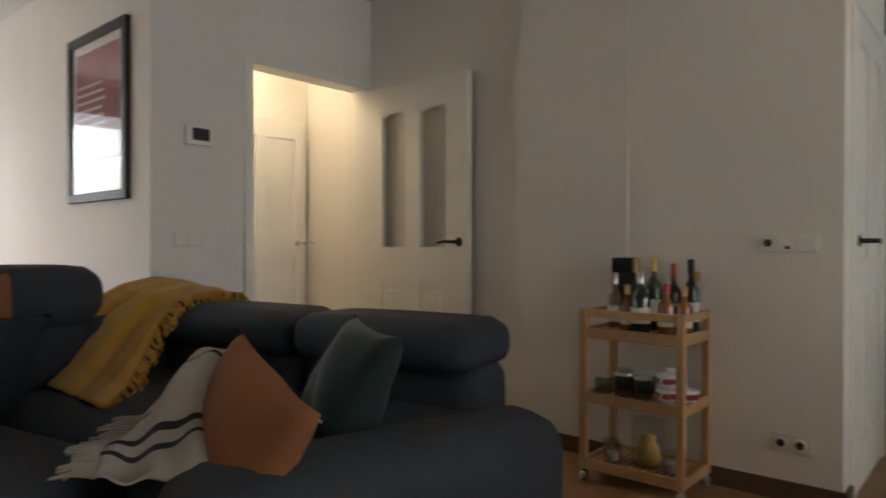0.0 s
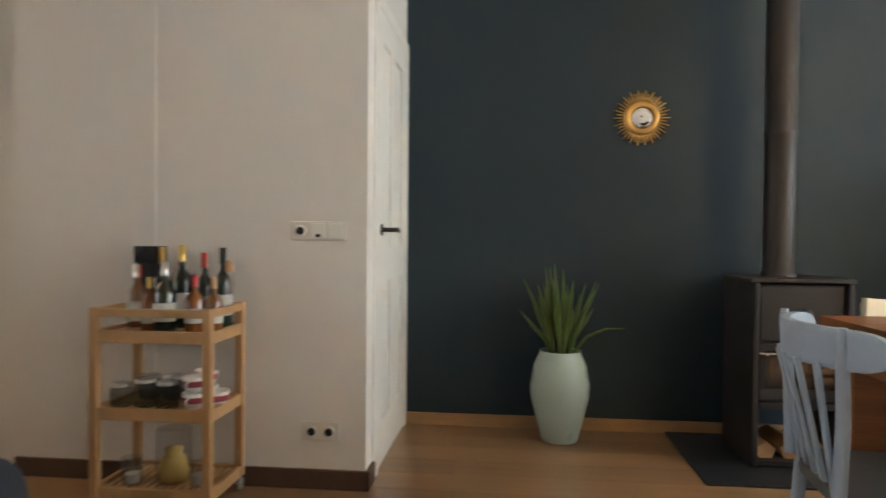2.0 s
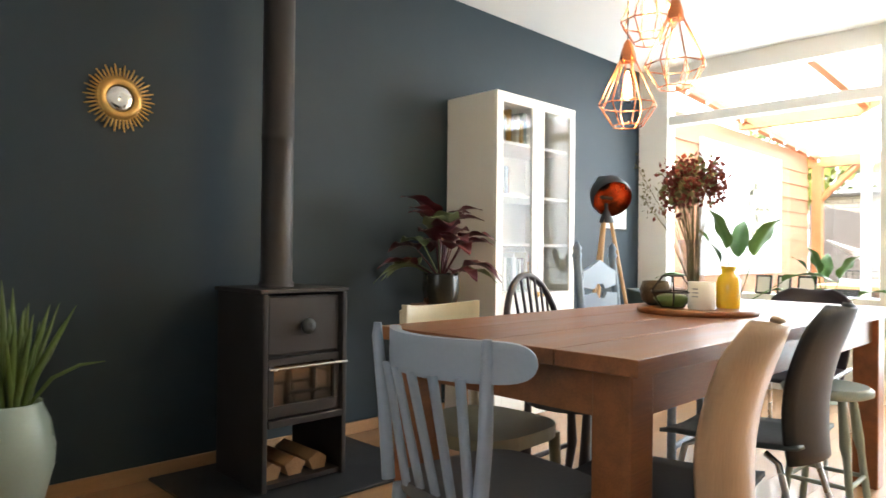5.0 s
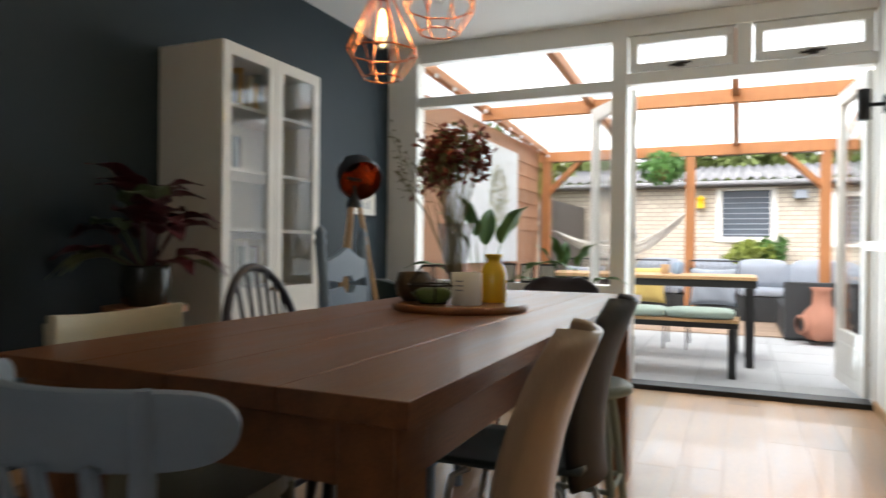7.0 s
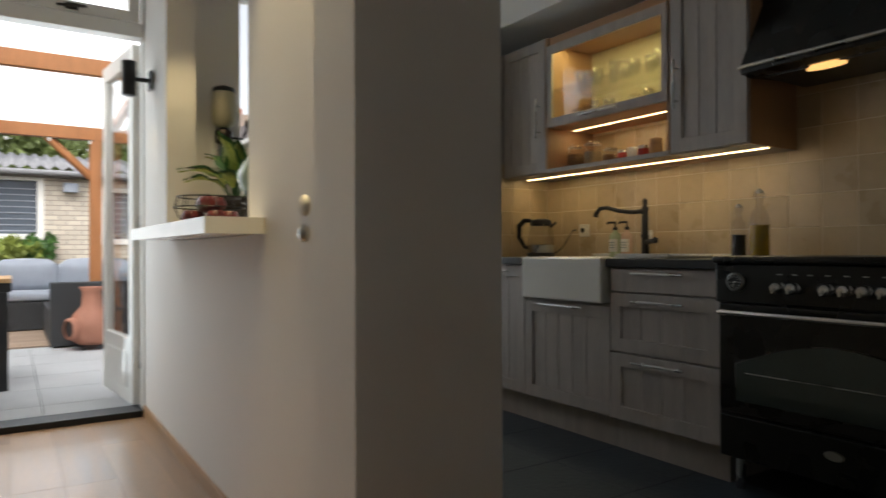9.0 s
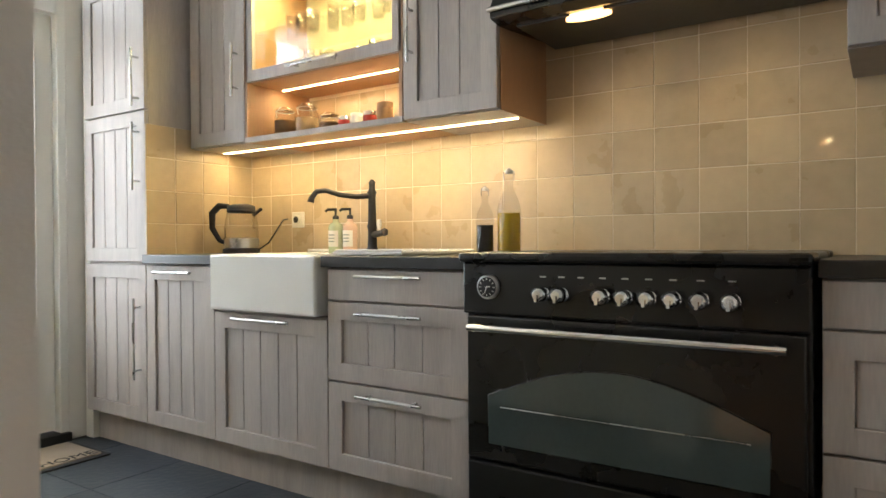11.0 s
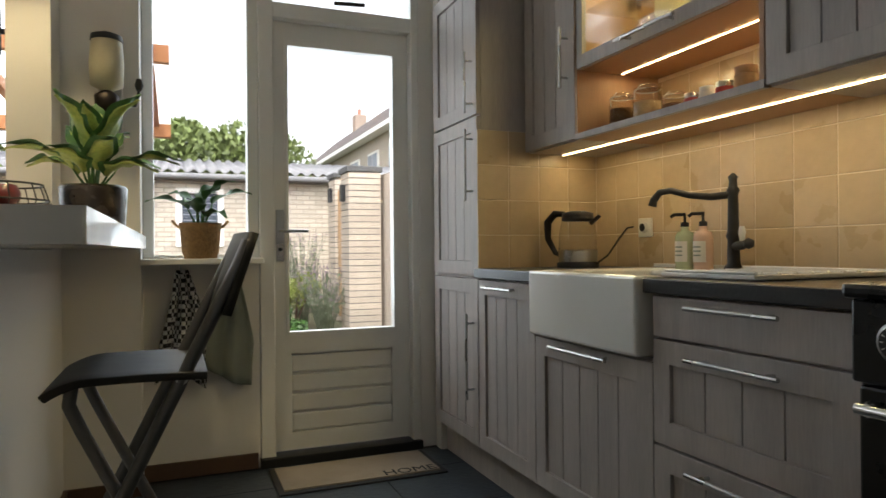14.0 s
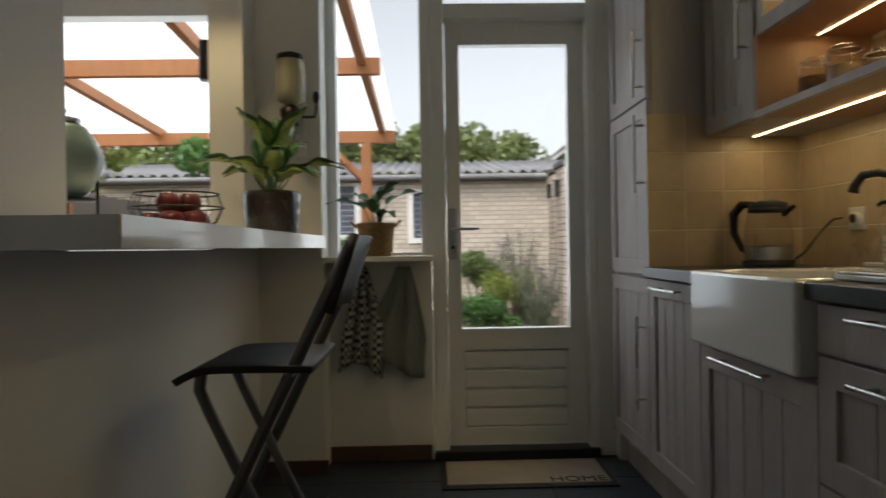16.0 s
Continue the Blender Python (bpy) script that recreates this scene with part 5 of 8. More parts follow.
def cream_chair(m):
    c = thing("dining_chair", m, "cream painted chair with a broad curved back and olive seat", "chair", "chairs round the table")
    part("seat", S().prism([(0.205 * math.copysign(abs(math.cos(a)) ** 0.6, math.cos(a)), 0.22 + 0.205 * math.copysign(abs(math.sin(a)) ** 0.6, math.sin(a))) for a in [k * math.pi / 16 for k in range(32)]], 0.425, 0.465), OLIVE, c, bevel=0.01)
    part("backrest", S().sheet(lambda u, v: (-0.19 + 0.38 * u, -0.02 + 0.05 * (2 * u - 1) ** 2, 0.70 + 0.14 * v - 0.012 * math.sin(math.pi * u) * v), 14, 3, 0.02), CREAMPAINT, c, bevel=0.004)
    for x in (-0.17, 0.17):
        part("back_post", S().tube([(x, 0.06, 0.0), (x, 0.04, 0.45), (x, 0.02, 0.82)], 0.014, 8), CREAMPAINT, c)
        part("leg", S().tube([(x, 0.38, 0.43), (x * 1.05, 0.40, 0)], [0.02, 0.014], 8), OLIVE, c)
    return c


cream_chair(pose(1.33, 1.86, 0, 0, 0, -88))


def windsor(m):
    c = thing("dining_chair", m, "dark aubergine spindle chair with a hooped back", "chair", "chairs round the table")
    part("seat", S().prism([(0.21 * math.cos(a), 0.21 + 0.20 * math.sin(a)) for a in [k * math.pi / 14 for k in range(28)]], 0.43, 0.465), PLUM, c, bevel=0.01)
    hoop = [(-0.20 * math.cos(a) * (1 + 0.05 * math.sin(a)), 0.03 - 0.08 * math.sin(a), 0.46 + 0.46 * math.sin(a) ** 0.75) for a in [k * math.pi / 18 for k in range(19)]]
    part("hoop", S().tube(hoop, 0.014, 8), PLUM, c)
    for k in range(7):
        x = -0.14 + 0.0467 * k
        z = 0.46 + 0.46 * max(0.05, 1 - (x / 0.205) ** 2) ** 0.375
        part("spindle", S().tube([(x * 0.75, 0.04, 0.46), (x, -0.04, z - 0.005)], [0.008, 0.006], 6), PLUM, c)
    for x in (-0.15, 0.15):
        for y in (0.08, 0.34):
            part("leg", S().tube([(x, y, 0.44), (x * 1.1, y, 0.22), (x * 1.3, y + (0.05 if y > 0.2 else -0.05), 0)], [0.014, 0.022, 0.012], 8), PLUM, c)
    part("stretcher", S().tube([(-0.17, 0.36, 0.2), (0.17, 0.36, 0.2)], 0.011, 8).tube([(-0.17, 0.06, 0.2), (0.17, 0.06, 0.2)], 0.011, 8), PLUM, c)
    return c


windsor(pose(1.30, 2.46, 0, 0, 0, -88))


def ladder(m):
    c = thing("dining_chair", m, "tall blue painted country chair with cut out back boards", "chair", "chairs round the table")
    part("seat", S().box(-0.21, 0.21, 0.02, 0.42, 0.43, 0.465), MIDBLUE, c, bevel=0.006)
    for x in (-0.20, 0.20):
        part("back_post", S().tube([(x, 0.02, 0), (x, 0.02, 0.45), (x, -0.04, 0.99)], 0.019, 10).lathe([(0.016, 0), (0.024, 0.02), (0.016, 0.04), (0.022, 0.055), (0.004, 0.085)], 12, pose(x, -0.04, 0.985)), MIDBLUE, c)
        part("leg", S().tube([(x, 0.40, 0.43), (x, 0.40, 0)], 0.019, 10), MIDBLUE, c)
    part("crest_board", S().prism([(-0.185, 0.86), (-0.06, 0.845), (-0.03, 0.87), (0.03, 0.87), (0.06, 0.845), (0.185, 0.86), (0.185, 0.93), (0.10, 0.95), (0.0, 0.985), (-0.10, 0.95), (-0.185, 0.93)], -0.01, 0.01, pose(0, -0.025, 0, 90)), MIDBLUE, c, bevel=0.003)
    part("cross_board", S().prism([(-0.185, 0.74), (0.185, 0.74), (0.185, 0.82), (0.06, 0.83), (0.03, 0.80), (-0.03, 0.80), (-0.06, 0.83), (-0.185, 0.82)], -0.01, 0.01, pose(0, -0.015, 0, 90)), MIDBLUE, c, bevel=0.003)
    part("stretcher", S().tube([(-0.2, 0.40, 0.2), (0.2, 0.40, 0.2)], 0.012, 8).tube([(-0.2, 0.02, 0.3), (0.2, 0.02, 0.3)], 0.012, 8), MIDBLUE, c)
    return c


ladder(pose(1.26, 3.04, 0, 0, 0, -82))


def shell_chair(m, top, seat, h, label, wide):
    c = thing("dining_chair", m, label, "chair", "chairs round the table")

    def back(u, v):
        w = wide * (0.62 + 0.38 * math.sin(math.pi * min(1, 0.12 + 0.62 * u)) ** 0.8) * (1 if u < 0.85 else math.sqrt(max(0.25, 1 - ((u - 0.85) / 0.155) ** 2)))
        s = 2 * v - 1
        return (s * w, -0.02 - 0.075 * u ** 1.3 + 0.055 * s * s + 0.03 * math.sin(math.pi * u), 0.40 + (h - 0.40) * u)
    part("backrest", S().sheet(back, 18, 10, 0.012), top, c)
    part("seat", S().sheet(lambda u, v: ((2 * v - 1) * (0.20 - 0.02 * u), 0.0 + 0.42 * u, 0.435 - 0.012 * math.sin(math.pi * v) + 0.02 * (1 - u) ** 3 - 0.03 * max(0, u - 0.8) * 5 * max(0, u - 0.8)), 12, 8, 0.012), seat, c)
    for x in (-0.15, 0.15):
        part("leg", S().tube([(x, 0.10, 0.42), (x * 1.1, 0.06, 0.40), (x * 1.35, -0.06, 0.0)], 0.010, 8), STEEL, c)
        part("leg", S().tube([(x, 0.30, 0.42), (x * 1.1, 0.34, 0.40), (x * 1.35, 0.42, 0.0)], 0.010, 8), STEEL, c)
    return c


shell_chair(pose(2.385, 1.82, 0, 0, 0, 94), PLY, mat("dark grey seat pad", (0.04, 0.042, 0.045), 0.7), 0.86, "bent beech plywood shell chair with steel legs", 0.175)
shell_chair(pose(2.35, 2.50, 0, 0, 0, 92), BLACKMATT, mat("grey green seat", (0.06, 0.085, 0.085), 0.5), 0.86, "black rounded shell chair with thin metal legs", 0.21)
shell_chair(pose(1.88, 3.98, 0, 0, 0, 180), PLUM, PLUM, 0.84, "dark brown chair at the far end of the table", 0.2)
st = thing("stool", pose(2.19, 3.17, 0), "sage green round wooden stool with turned legs", "stool")
part("seat", S().lathe([(0.14, 0.47), (0.16, 0.48), (0.16, 0.50), (0.145, 0.51)], 24), SAGE, st)
for k in range(4):
    a = math.pi / 4 + k * math.pi / 2
    c, s_ = math.cos(a), math.sin(a)
    part("leg", S().tube([(0.10 * c, 0.10 * s_, 0.475), (0.125 * c, 0.125 * s_, 0.30), (0.135 * c, 0.135 * s_, 0.25), (0.17 * c, 0.17 * s_, 0.0)], [0.014, 0.021, 0.014, 0.013], 8), SAGE, st)
    d, e = math.cos(a + math.pi / 2), math.sin(a + math.pi / 2)
    part("stretcher", S().tube([(0.15 * c, 0.15 * s_, 0.15), (0.15 * d, 0.15 * e, 0.15)], 0.009, 6), SAGE, st)

# stove
solid("hearth_plate", S().box(0.02, 0.76, 1.385, 2.42, 0.0, 0.012), mat("dark slate hearth", (0.022, 0.024, 0.028), 0.5, var=0.2, bump=0.1), "dark slate hearth plate under the stove", "hearth", 0.003)
sv = thing("wood_stove", pose(0, 0, 0), "dark brown cast iron wood stove with a log store", "stove")
part("side_panel", S().box(0.13, 0.545, 1.64, 1.665, 0.012, 0.832), IRON, sv, bevel=0.006)
part("side_panel", S().box(0.13, 0.545, 2.035, 2.06, 0.012, 0.832), IRON, sv, bevel=0.006)
part("top_plate", S().box(0.12, 0.54, 1.63, 2.07, 0.833, 0.85), IRON, sv, bevel=0.003)
part("firebox", S().box(0.15, 0.505, 1.666, 2.034, 0.30, 0.82), IRON, sv)
part("upper_panel", S().box(0.505, 0.525, 1.675, 2.025, 0.575, 0.815), IRON, sv, bevel=0.003)
part("base_plate", S().box(0.15, 0.53, 1.666, 2.034, 0.02, 0.04), IRON, sv)
part("knob", S().lathe([(0.012, 0), (0.012, 0.02), (0.034, 0.024), (0.034, 0.034), (0.012, 0.038)], 18, pose(0.525, 1.85, 0.69, 0, 90)), BLACKMATT, sv, "round air control knob")
fd = part("fire_door", S().box(0.507, 0.53, 1.672, 2.028, 0.31, 0.36).box(0.507, 0.53, 1.672, 2.028, 0.53, 0.56).box(0.507, 0.53, 1.672, 1.70, 0.36, 0.53).box(0.507, 0.53, 2.0, 2.028, 0.36, 0.53), IRON, sv, bevel=0.003)
part("fire_glass", S().box(0.512, 0.517, 1.70, 2.0, 0.36, 0.53), mat("dark fire glass", (0.05, 0.035, 0.025), 0.08, metal=0.4, var=0.4, scale=7, bump=0, coat=0.6), fd, "dark reflecting fire glass")
part("door_rail", S().tube([(0.56, 1.66, 0.52), (0.56, 2.05, 0.52)], 0.006, 8).tube([(0.53, 1.68, 0.52), (0.56, 1.68, 0.52)], 0.005, 6), STEEL, fd)
part("ash_lip", S().box(0.505, 0.55, 1.666, 2.034, 0.275, 0.305), IRON, sv, bevel=0.003)
part("flue_pipe", S().lathe([(0.078, 0.85), (0.078, 0.87), (0.070, 0.875), (0.070, 1.50), (0.073, 1.505), (0.073, 1.53), (0.070, 1.535), (0.070, H)], 28, pose(0.33, 1.822, 0)), IRON, sv, "dark brown flue pipe")
rng = random.Random(21)
for k, (y, z, r) in enumerate(((1.72, 0.04, 0.046), (1.83, 0.04, 0.050), (1.95, 0.04, 0.05))):
    lg = solid("firewood_log", S().prism([(r * math.cos(a) * (0.9 + 0.3 * rng.random()), r * 0.72 + r * 0.85 * math.sin(a)) for a in [j * math.pi * 2 / 5 + 0.31 for j in range(5)]], 0.0, 0.29, pose(0.20, y, z, 90, 0, 90)), LOG, "split firewood log stacked under the stove", "log", 0.004, group="firewood")

# green floor vase with snake plant
vs = thing("floor_vase", pose(0.20, 0.825, 0), "tall pale celadon ceramic floor vase with spiky leaves", "vase")
part("vase", S().lathe([(0.085, 0), (0.092, 0.008), (0.115, 0.10), (0.145, 0.22), (0.148, 0.29), (0.132, 0.38), (0.104, 0.445), (0.104, 0.455), (0.095, 0.45), (0.11, 0.38), (0.0, 0.36)], 36, caps=False), CELADON, vs)
rng = random.Random(6)
for k in range(34):
    a, lean = rng.random() * 6.28, rng.uniform(0.02, 0.20) * (1 if k > 6 else 0.25)
    L = rng.uniform(0.22, 0.38) if k > 3 else rng.uniform(0.40, 0.47)
    w = rng.uniform(0.012, 0.018)
    x0, y0 = 0.055 * math.cos(a) * rng.random(), 0.055 * math.sin(a) * rng.random()
    ca, sa = math.cos(a), math.sin(a)
    part("leaf", S().tube([(x0, y0, 0.38), (x0 + ca * lean * 0.3, y0 + sa * lean * 0.3, 0.43 + L * 0.35), (x0 + ca * lean * 0.75, y0 + sa * lean * 0.75, 0.43 + L * 0.75), (x0 + ca * lean * 1.05, y0 + sa * lean * 1.05, 0.44 + L)], [w * 0.8, w, w * 0.7, 0.001], 5), LEAFDARK, vs)
part("leaf", S().tube([(0, 0.03, 0.40), (0.02, 0.13, 0.53), (0.03, 0.22, 0.57), (0.03, 0.31, 0.575)], [0.008, 0.008, 0.007, 0.002], 5), LEAFDARK, vs)

# sunburst mirror
sm = thing("sunburst_mirror", pose(0.004, 1.248, 1.655, 0, 90), "small round mirror in a gold sunburst frame", "mirror")
part("ring", S().lathe([(0.058, 0.0), (0.095, 0.0), (0.092, 0.012), (0.075, 0.02), (0.058, 0.014)], 36, caps=False), GOLD, sm)
part("mirror_glass", S().lathe([(0.0, 0.006), (0.045, 0.010), (0.06, 0.006), (0.06, 0.0)], 36), MIRROR, sm, "convex mirror glass")
for k in range(44):
    a = 2 * math.pi * k / 44
    r = 0.145 if k % 2 else 0.130
    part("ray", S().tube([(0.085 * math.cos(a), 0.085 * math.sin(a), 0.006), (r * math.cos(a), r * math.sin(a), 0.006)], [0.006, 0.003], 5), GOLD, sm)

# glazed cabinet
cb = thing("display_cabinet", pose(0, 0, 0), "tall white cabinet with two glazed doors and books inside", "cabinet")
CX, CY0, CY1, CZ = 0.43, 3.21, 4.01, 1.98
part("body", S().box(0.017, CX - 0.02, CY0, CY0 + 0.02, 0, CZ).box(0.017, CX - 0.02, CY1 - 0.02, CY1, 0, CZ).box(0.017, CX - 0.02, CY0 + 0.02, CY1 - 0.02, CZ - 0.03, CZ).box(0.017, 0.025, CY0 + 0.02, CY1 - 0.02, 0.0, CZ - 0.03).box(0.025, CX - 0.02, CY0 + 0.02, CY1 - 0.02, 0.0, 0.08), WHITE, cb)
for z in (0.75, 1.06, 1.36, 1.68):
    part("shelf", S().box(0.025, CX - 0.04, CY0 + 0.02, CY1 - 0.02, z, z + 0.018), WHITE, cb)
mid = (CY0 + CY1) / 2
for y0, y1 in ((CY0, mid - 0.001), (mid + 0.001, CY1)):
    d = part("door", S().box(CX - 0.019, CX, y0, y0 + 0.06, 0.08, CZ).box(CX - 0.019, CX, y1 - 0.06, y1, 0.08, CZ).box(CX - 0.019, CX, y0 + 0.06, y1 - 0.06, CZ - 0.06, CZ).box(CX - 0.019, CX, y0 + 0.06, y1 - 0.06, 0.08, 0.77), WHITE, cb, bevel=0.002)
    part("glass_pane", S().box(CX - 0.012, CX - 0.008, y0 + 0.06, y1 - 0.06, 0.77, CZ - 0.06), CABGLASS, d).visible_shadow = False
    ky = y1 - 0.025 if y1 < mid + 0.01 else y0 + 0.025
    part("knob", S().lathe([(0.008, 0), (0.008, 0.012), (0.018, 0.02), (0.018, 0.028), (0.006, 0.034)], 14, pose(CX, ky, 0.76, 0, 90)), GOLD, d, "brass door knob")
rng = random.Random(12)
for z, n in ((0.768, 22), (1.078, 10), (1.378, 12), (1.698, 20)):
    y = CY0 + 0.04
    for k in range(n):
        w, h, dp = rng.uniform(0.016, 0.034), rng.uniform(0.19, 0.26), rng.uniform(0.15, 0.2)
        if y + w > CY1 - 0.03:
            break
        col = rng.choice([PAPER, PAPER, CREAMPAINT, OATMEAL, SAGE, MUSTARD, MIDBLUE, LEAFRED])
        solid("book", S().box(0.03, 0.03 + dp, y, y + w, z, z + h), col, "upright book on a shelf of the white cabinet", "book", 0.001, group="books in the cabinet")
        y += w + 0.002

# plant stand with burgundy plant
ps = thing("plant_stand", pose(0.36, 2.83, 0), "low wooden plant stand beside the cabinet", "stand")
part("top", S().lathe([(0.17, 0.70), (0.17, 0.725)], 24), PINE, ps)
for k in range(3):
    a = k * 2.094 + 0.4
    part("leg", S().tube([(0.12 * math.cos(a), 0.12 * math.sin(a), 0.70), (0.17 * math.cos(a), 0.17 * math.sin(a), 0)], 0.014, 8), PINE, ps)
bp = thing("house_plant", pose(0.36, 2.83, 0.725), "burgundy and green begonia in a dark glazed pot", "plant")
part("pot", S().lathe([(0.075, 0), (0.095, 0.02), (0.105, 0.09), (0.10, 0.16), (0.10, 0.175), (0.09, 0.17), (0.09, 0.14), (0.0, 0.14)], 28, caps=False), mat("dark olive glaze", (0.035, 0.038, 0.030), 0.18, var=0.3, scale=10, coat=0.5), bp)
g = random.Random(31)
for k in range(30):
    up = (2, 34, 54, 74)[k % 4] + g.uniform(-8, 8)
    broad_plant(bp, 0.15, [(k * 137.5 + g.uniform(-15, 15), up, 0.15 + 0.0018 * up + g.uniform(-0.04, 0.04), g.uniform(0.17, 0.23), g.uniform(0.13, 0.17), g.uniform(0.4, 0.9))], LEAFPALE if g.random() < 0.15 else LEAFRED)

# tripod floor lamp
tl = thing("floor_lamp", pose(0.42, 4.42, 0), "wooden tripod floor lamp with a black and copper shade", "lamp")
for k in range(3):
    a = k * 2.094 + 0.7
    part("leg", S().tube([(0.03 * math.cos(a), 0.03 * math.sin(a), 1.27), (0.27 * math.cos(a), 0.27 * math.sin(a), 0.0)], [0.014, 0.012], 8), BAMBOO, tl)
part("collar", S().lathe([(0.05, 1.24), (0.045, 1.27), (0.012, 1.34), (0.012, 1.38)], 16), BLACKMATT, tl)
sm_ = Matrix.Translation((0.02, 0, 1.45)) @ look((0, 0, 0), (0.75, -0.60, -0.62))
part("shade", S().lathe([(0.045, 0.17), (0.06, 0.16), (0.065, 0.10), (0.13, 0.03), (0.145, -0.05), (0.138, -0.09)], 28, sm_, caps=False), BLACKMATT, tl, "black outer shade")
part("shade_lining", S().lathe([(0.04, 0.13), (0.06, 0.09), (0.124, 0.028), (0.139, -0.05), (0.135, -0.091)], 28, sm_, caps=False), COPPER, tl, "copper lining")
part("cap", S().lathe([(0.0, 0.215), (0.035, 0.21), (0.05, 0.17)], 18, sm_), BLACKMATT, tl)
part("bulb", S().lathe([(0.015, 0.09), (0.03, 0.05), (0.033, 0.02), (0.012, -0.012)], 16, sm_), CABGLASS, tl)
part("knob", S().tube([(0.0, -0.07, 1.42), (0.0, 0.07, 1.42)], 0.012, 8), BLACKMATT, tl)

# small framed print and teal armchair in the corner
fp = thing("framed_print", pose(0, 0, 0), "small white print in a thin dark frame", "picture")
part("frame", S().box(0.002, 0.02, 5.04, 5.39, 1.22, 1.46), BLACKMATT, fp, bevel=0.002)
part("print", S().box(0.02, 0.023, 5.055, 5.375, 1.235, 1.445), PAPER, fp)
for k in range(4):
    part("motif", S().box(0.023, 0.0245, 5.12 + 0.05 * k, 5.14 + 0.05 * k, 1.28, 1.33 + 0.02 * (k % 2)), GREYCLOTH, fp)
ac = thing("armchair", pose(0.55, 4.98, 0, 0, 0, -50), "dark teal velvet armchair in the corner", "armchair")
part("seat_cushion", pillow(0.6, 0.6, 0.26), TEAL, ac, m=pose(0, 0.05, 0.34))
part("backrest", S().sheet(lambda u, v: (-0.36 + 0.72 * u, -0.25 + 0.35 * (2 * u - 1) ** 2, 0.2 + 0.56 * v * (0.85 + 0.15 * math.sin(math.pi * u))), 20, 8, 0.09), TEAL, ac, bevel=0.01)
for x in (-0.24, 0.24):
    for y in (-0.15, 0.25):
        part("leg", S().tube([(x, y, 0.24), (x * 1.1, y * 1.1, 0)], [0.018, 0.011], 8), BAMBOO, ac)
solid("cushion", pillow(0.42, 0.42, 0.16), mat("pale pink wool", (0.55, 0.40, 0.36), 0.95, bump=0.4), "pale pink knitted cushion on the armchair", "cushion", m=pose(0.62, 4.92, 0.60, 65, 0, -50))

# pendants over the table


def pendant(x, y, z, label):
    p = thing("pendant_lamp", pose(x, y, z), label, "pendant lamp", "pendants over the table")
    part("cord", S().tube([(0, 0, 0.30), (0, 0, H - z)], 0.003, 6), BLACKMATT, p)
    part("socket", S().lathe([(0.030, 0.235), (0.028, 0.26), (0.016, 0.30), (0.006, 0.315)], 16), COPPER, p, "copper lamp holder")
    rings = ((0.026, 0.245), (0.105, 0.075), (0.055, 0.0))
    for r, zz in rings[1:]:
        part("ring", S().tube([(r * math.cos(a), r * math.sin(a), zz) for a in [k * math.pi / 4 for k in range(8)]], 0.0028, 6, closed=True), COPPER, p)
    for k in range(8):
        a, b = k * math.pi / 4, (k + 1) * math.pi / 4
        part("wire", S().tube([(0.026 * math.cos(a), 0.026 * math.sin(a), 0.245), (0.105 * math.cos(a), 0.105 * math.sin(a), 0.075), (0.055 * math.cos(a), 0.055 * math.sin(a), 0.0)], 0.0028, 6), COPPER, p)
    part("bulb", S().lathe([(0.012, 0.235), (0.016, 0.20), (0.033, 0.135), (0.030, 0.105), (0.012, 0.085)], 18), CABGLASS, p, "clear glass bulb").visible_shadow = False
    part("filament", S().tube([(0.0, 0, 0.20), (0.010, 0, 0.125), (0.0, 0.010, 0.19), (-0.010, 0, 0.125), (0, -0.010, 0.19), (0.003, 0, 0.125)], 0.0028, 5), BULBGLOW, p)
    lamp("pendant_light", 'POINT', 0.9, WARM, pose(x, y, z + 0.15), 0.02)


pendant(1.738, 2.428, 1.478, "copper wire cage pendant with a glowing filament bulb")
pendant(1.918, 2.43, 1.588, "copper wire cage pendant with a glowing filament bulb")
pendant(1.765, 2.53, 1.80, "copper wire cage pendant hanging highest of three")

# on the table
cx, cy = 1.86, 2.74
solid("serving_board", S().lathe([(0.215, 0), (0.22, 0.006), (0.22, 0.018), (0.212, 0.022)], 40, pose(cx, cy, TZ)), TABLEWOOD, "round dark wooden serving board on the table", "tray")
TT = TZ + 0.022
fv = thing("flower_vase", pose(1.80, 2.84, TT), "clear glass vase with dried russet flowers", "vase")
part("glass_body", S().lathe([(0.045, 0), (0.05, 0.02), (0.04, 0.12), (0.065, 0.26), (0.061, 0.26), (0.036, 0.12), (0.0, 0.015)], 22, caps=False), CABGLASS, fv).visible_shadow = False
rng = random.Random(17)
stems, red, olive = S(), S(), S()
for k in range(60):
    a, r = rng.random() * 6.28, 0.092 * math.sqrt(rng.random())
    top = Vector((r * math.cos(a) * 1.2, r * math.sin(a) * 1.2, 0.50 + 0.10 * rng.random() - r * 0.7))
    stems.tube([(0.02 * math.cos(a), 0.02 * math.sin(a), 0.03), (r * 0.3 * math.cos(a), r * 0.3 * math.sin(a), 0.24), top], 0.0009, 4)
    target = red if rng.random() < 0.75 else olive
    for j in range(16):
        p = top + Vector((rng.gauss(0, 0.022), rng.gauss(0, 0.022), rng.gauss(-0.02, 0.035)))
        d = rng.uniform(0.009, 0.018)
        q = pose(p.x, p.y, p.z, rng.uniform(0, 360), rng.uniform(0, 360), 0)
        target.add([(-d, 0, 0), (0, -d * 0.6, 0.002), (d, 0, 0), (0, d * 0.6, 0.002)], [(0, 1, 2, 3)], True, q)
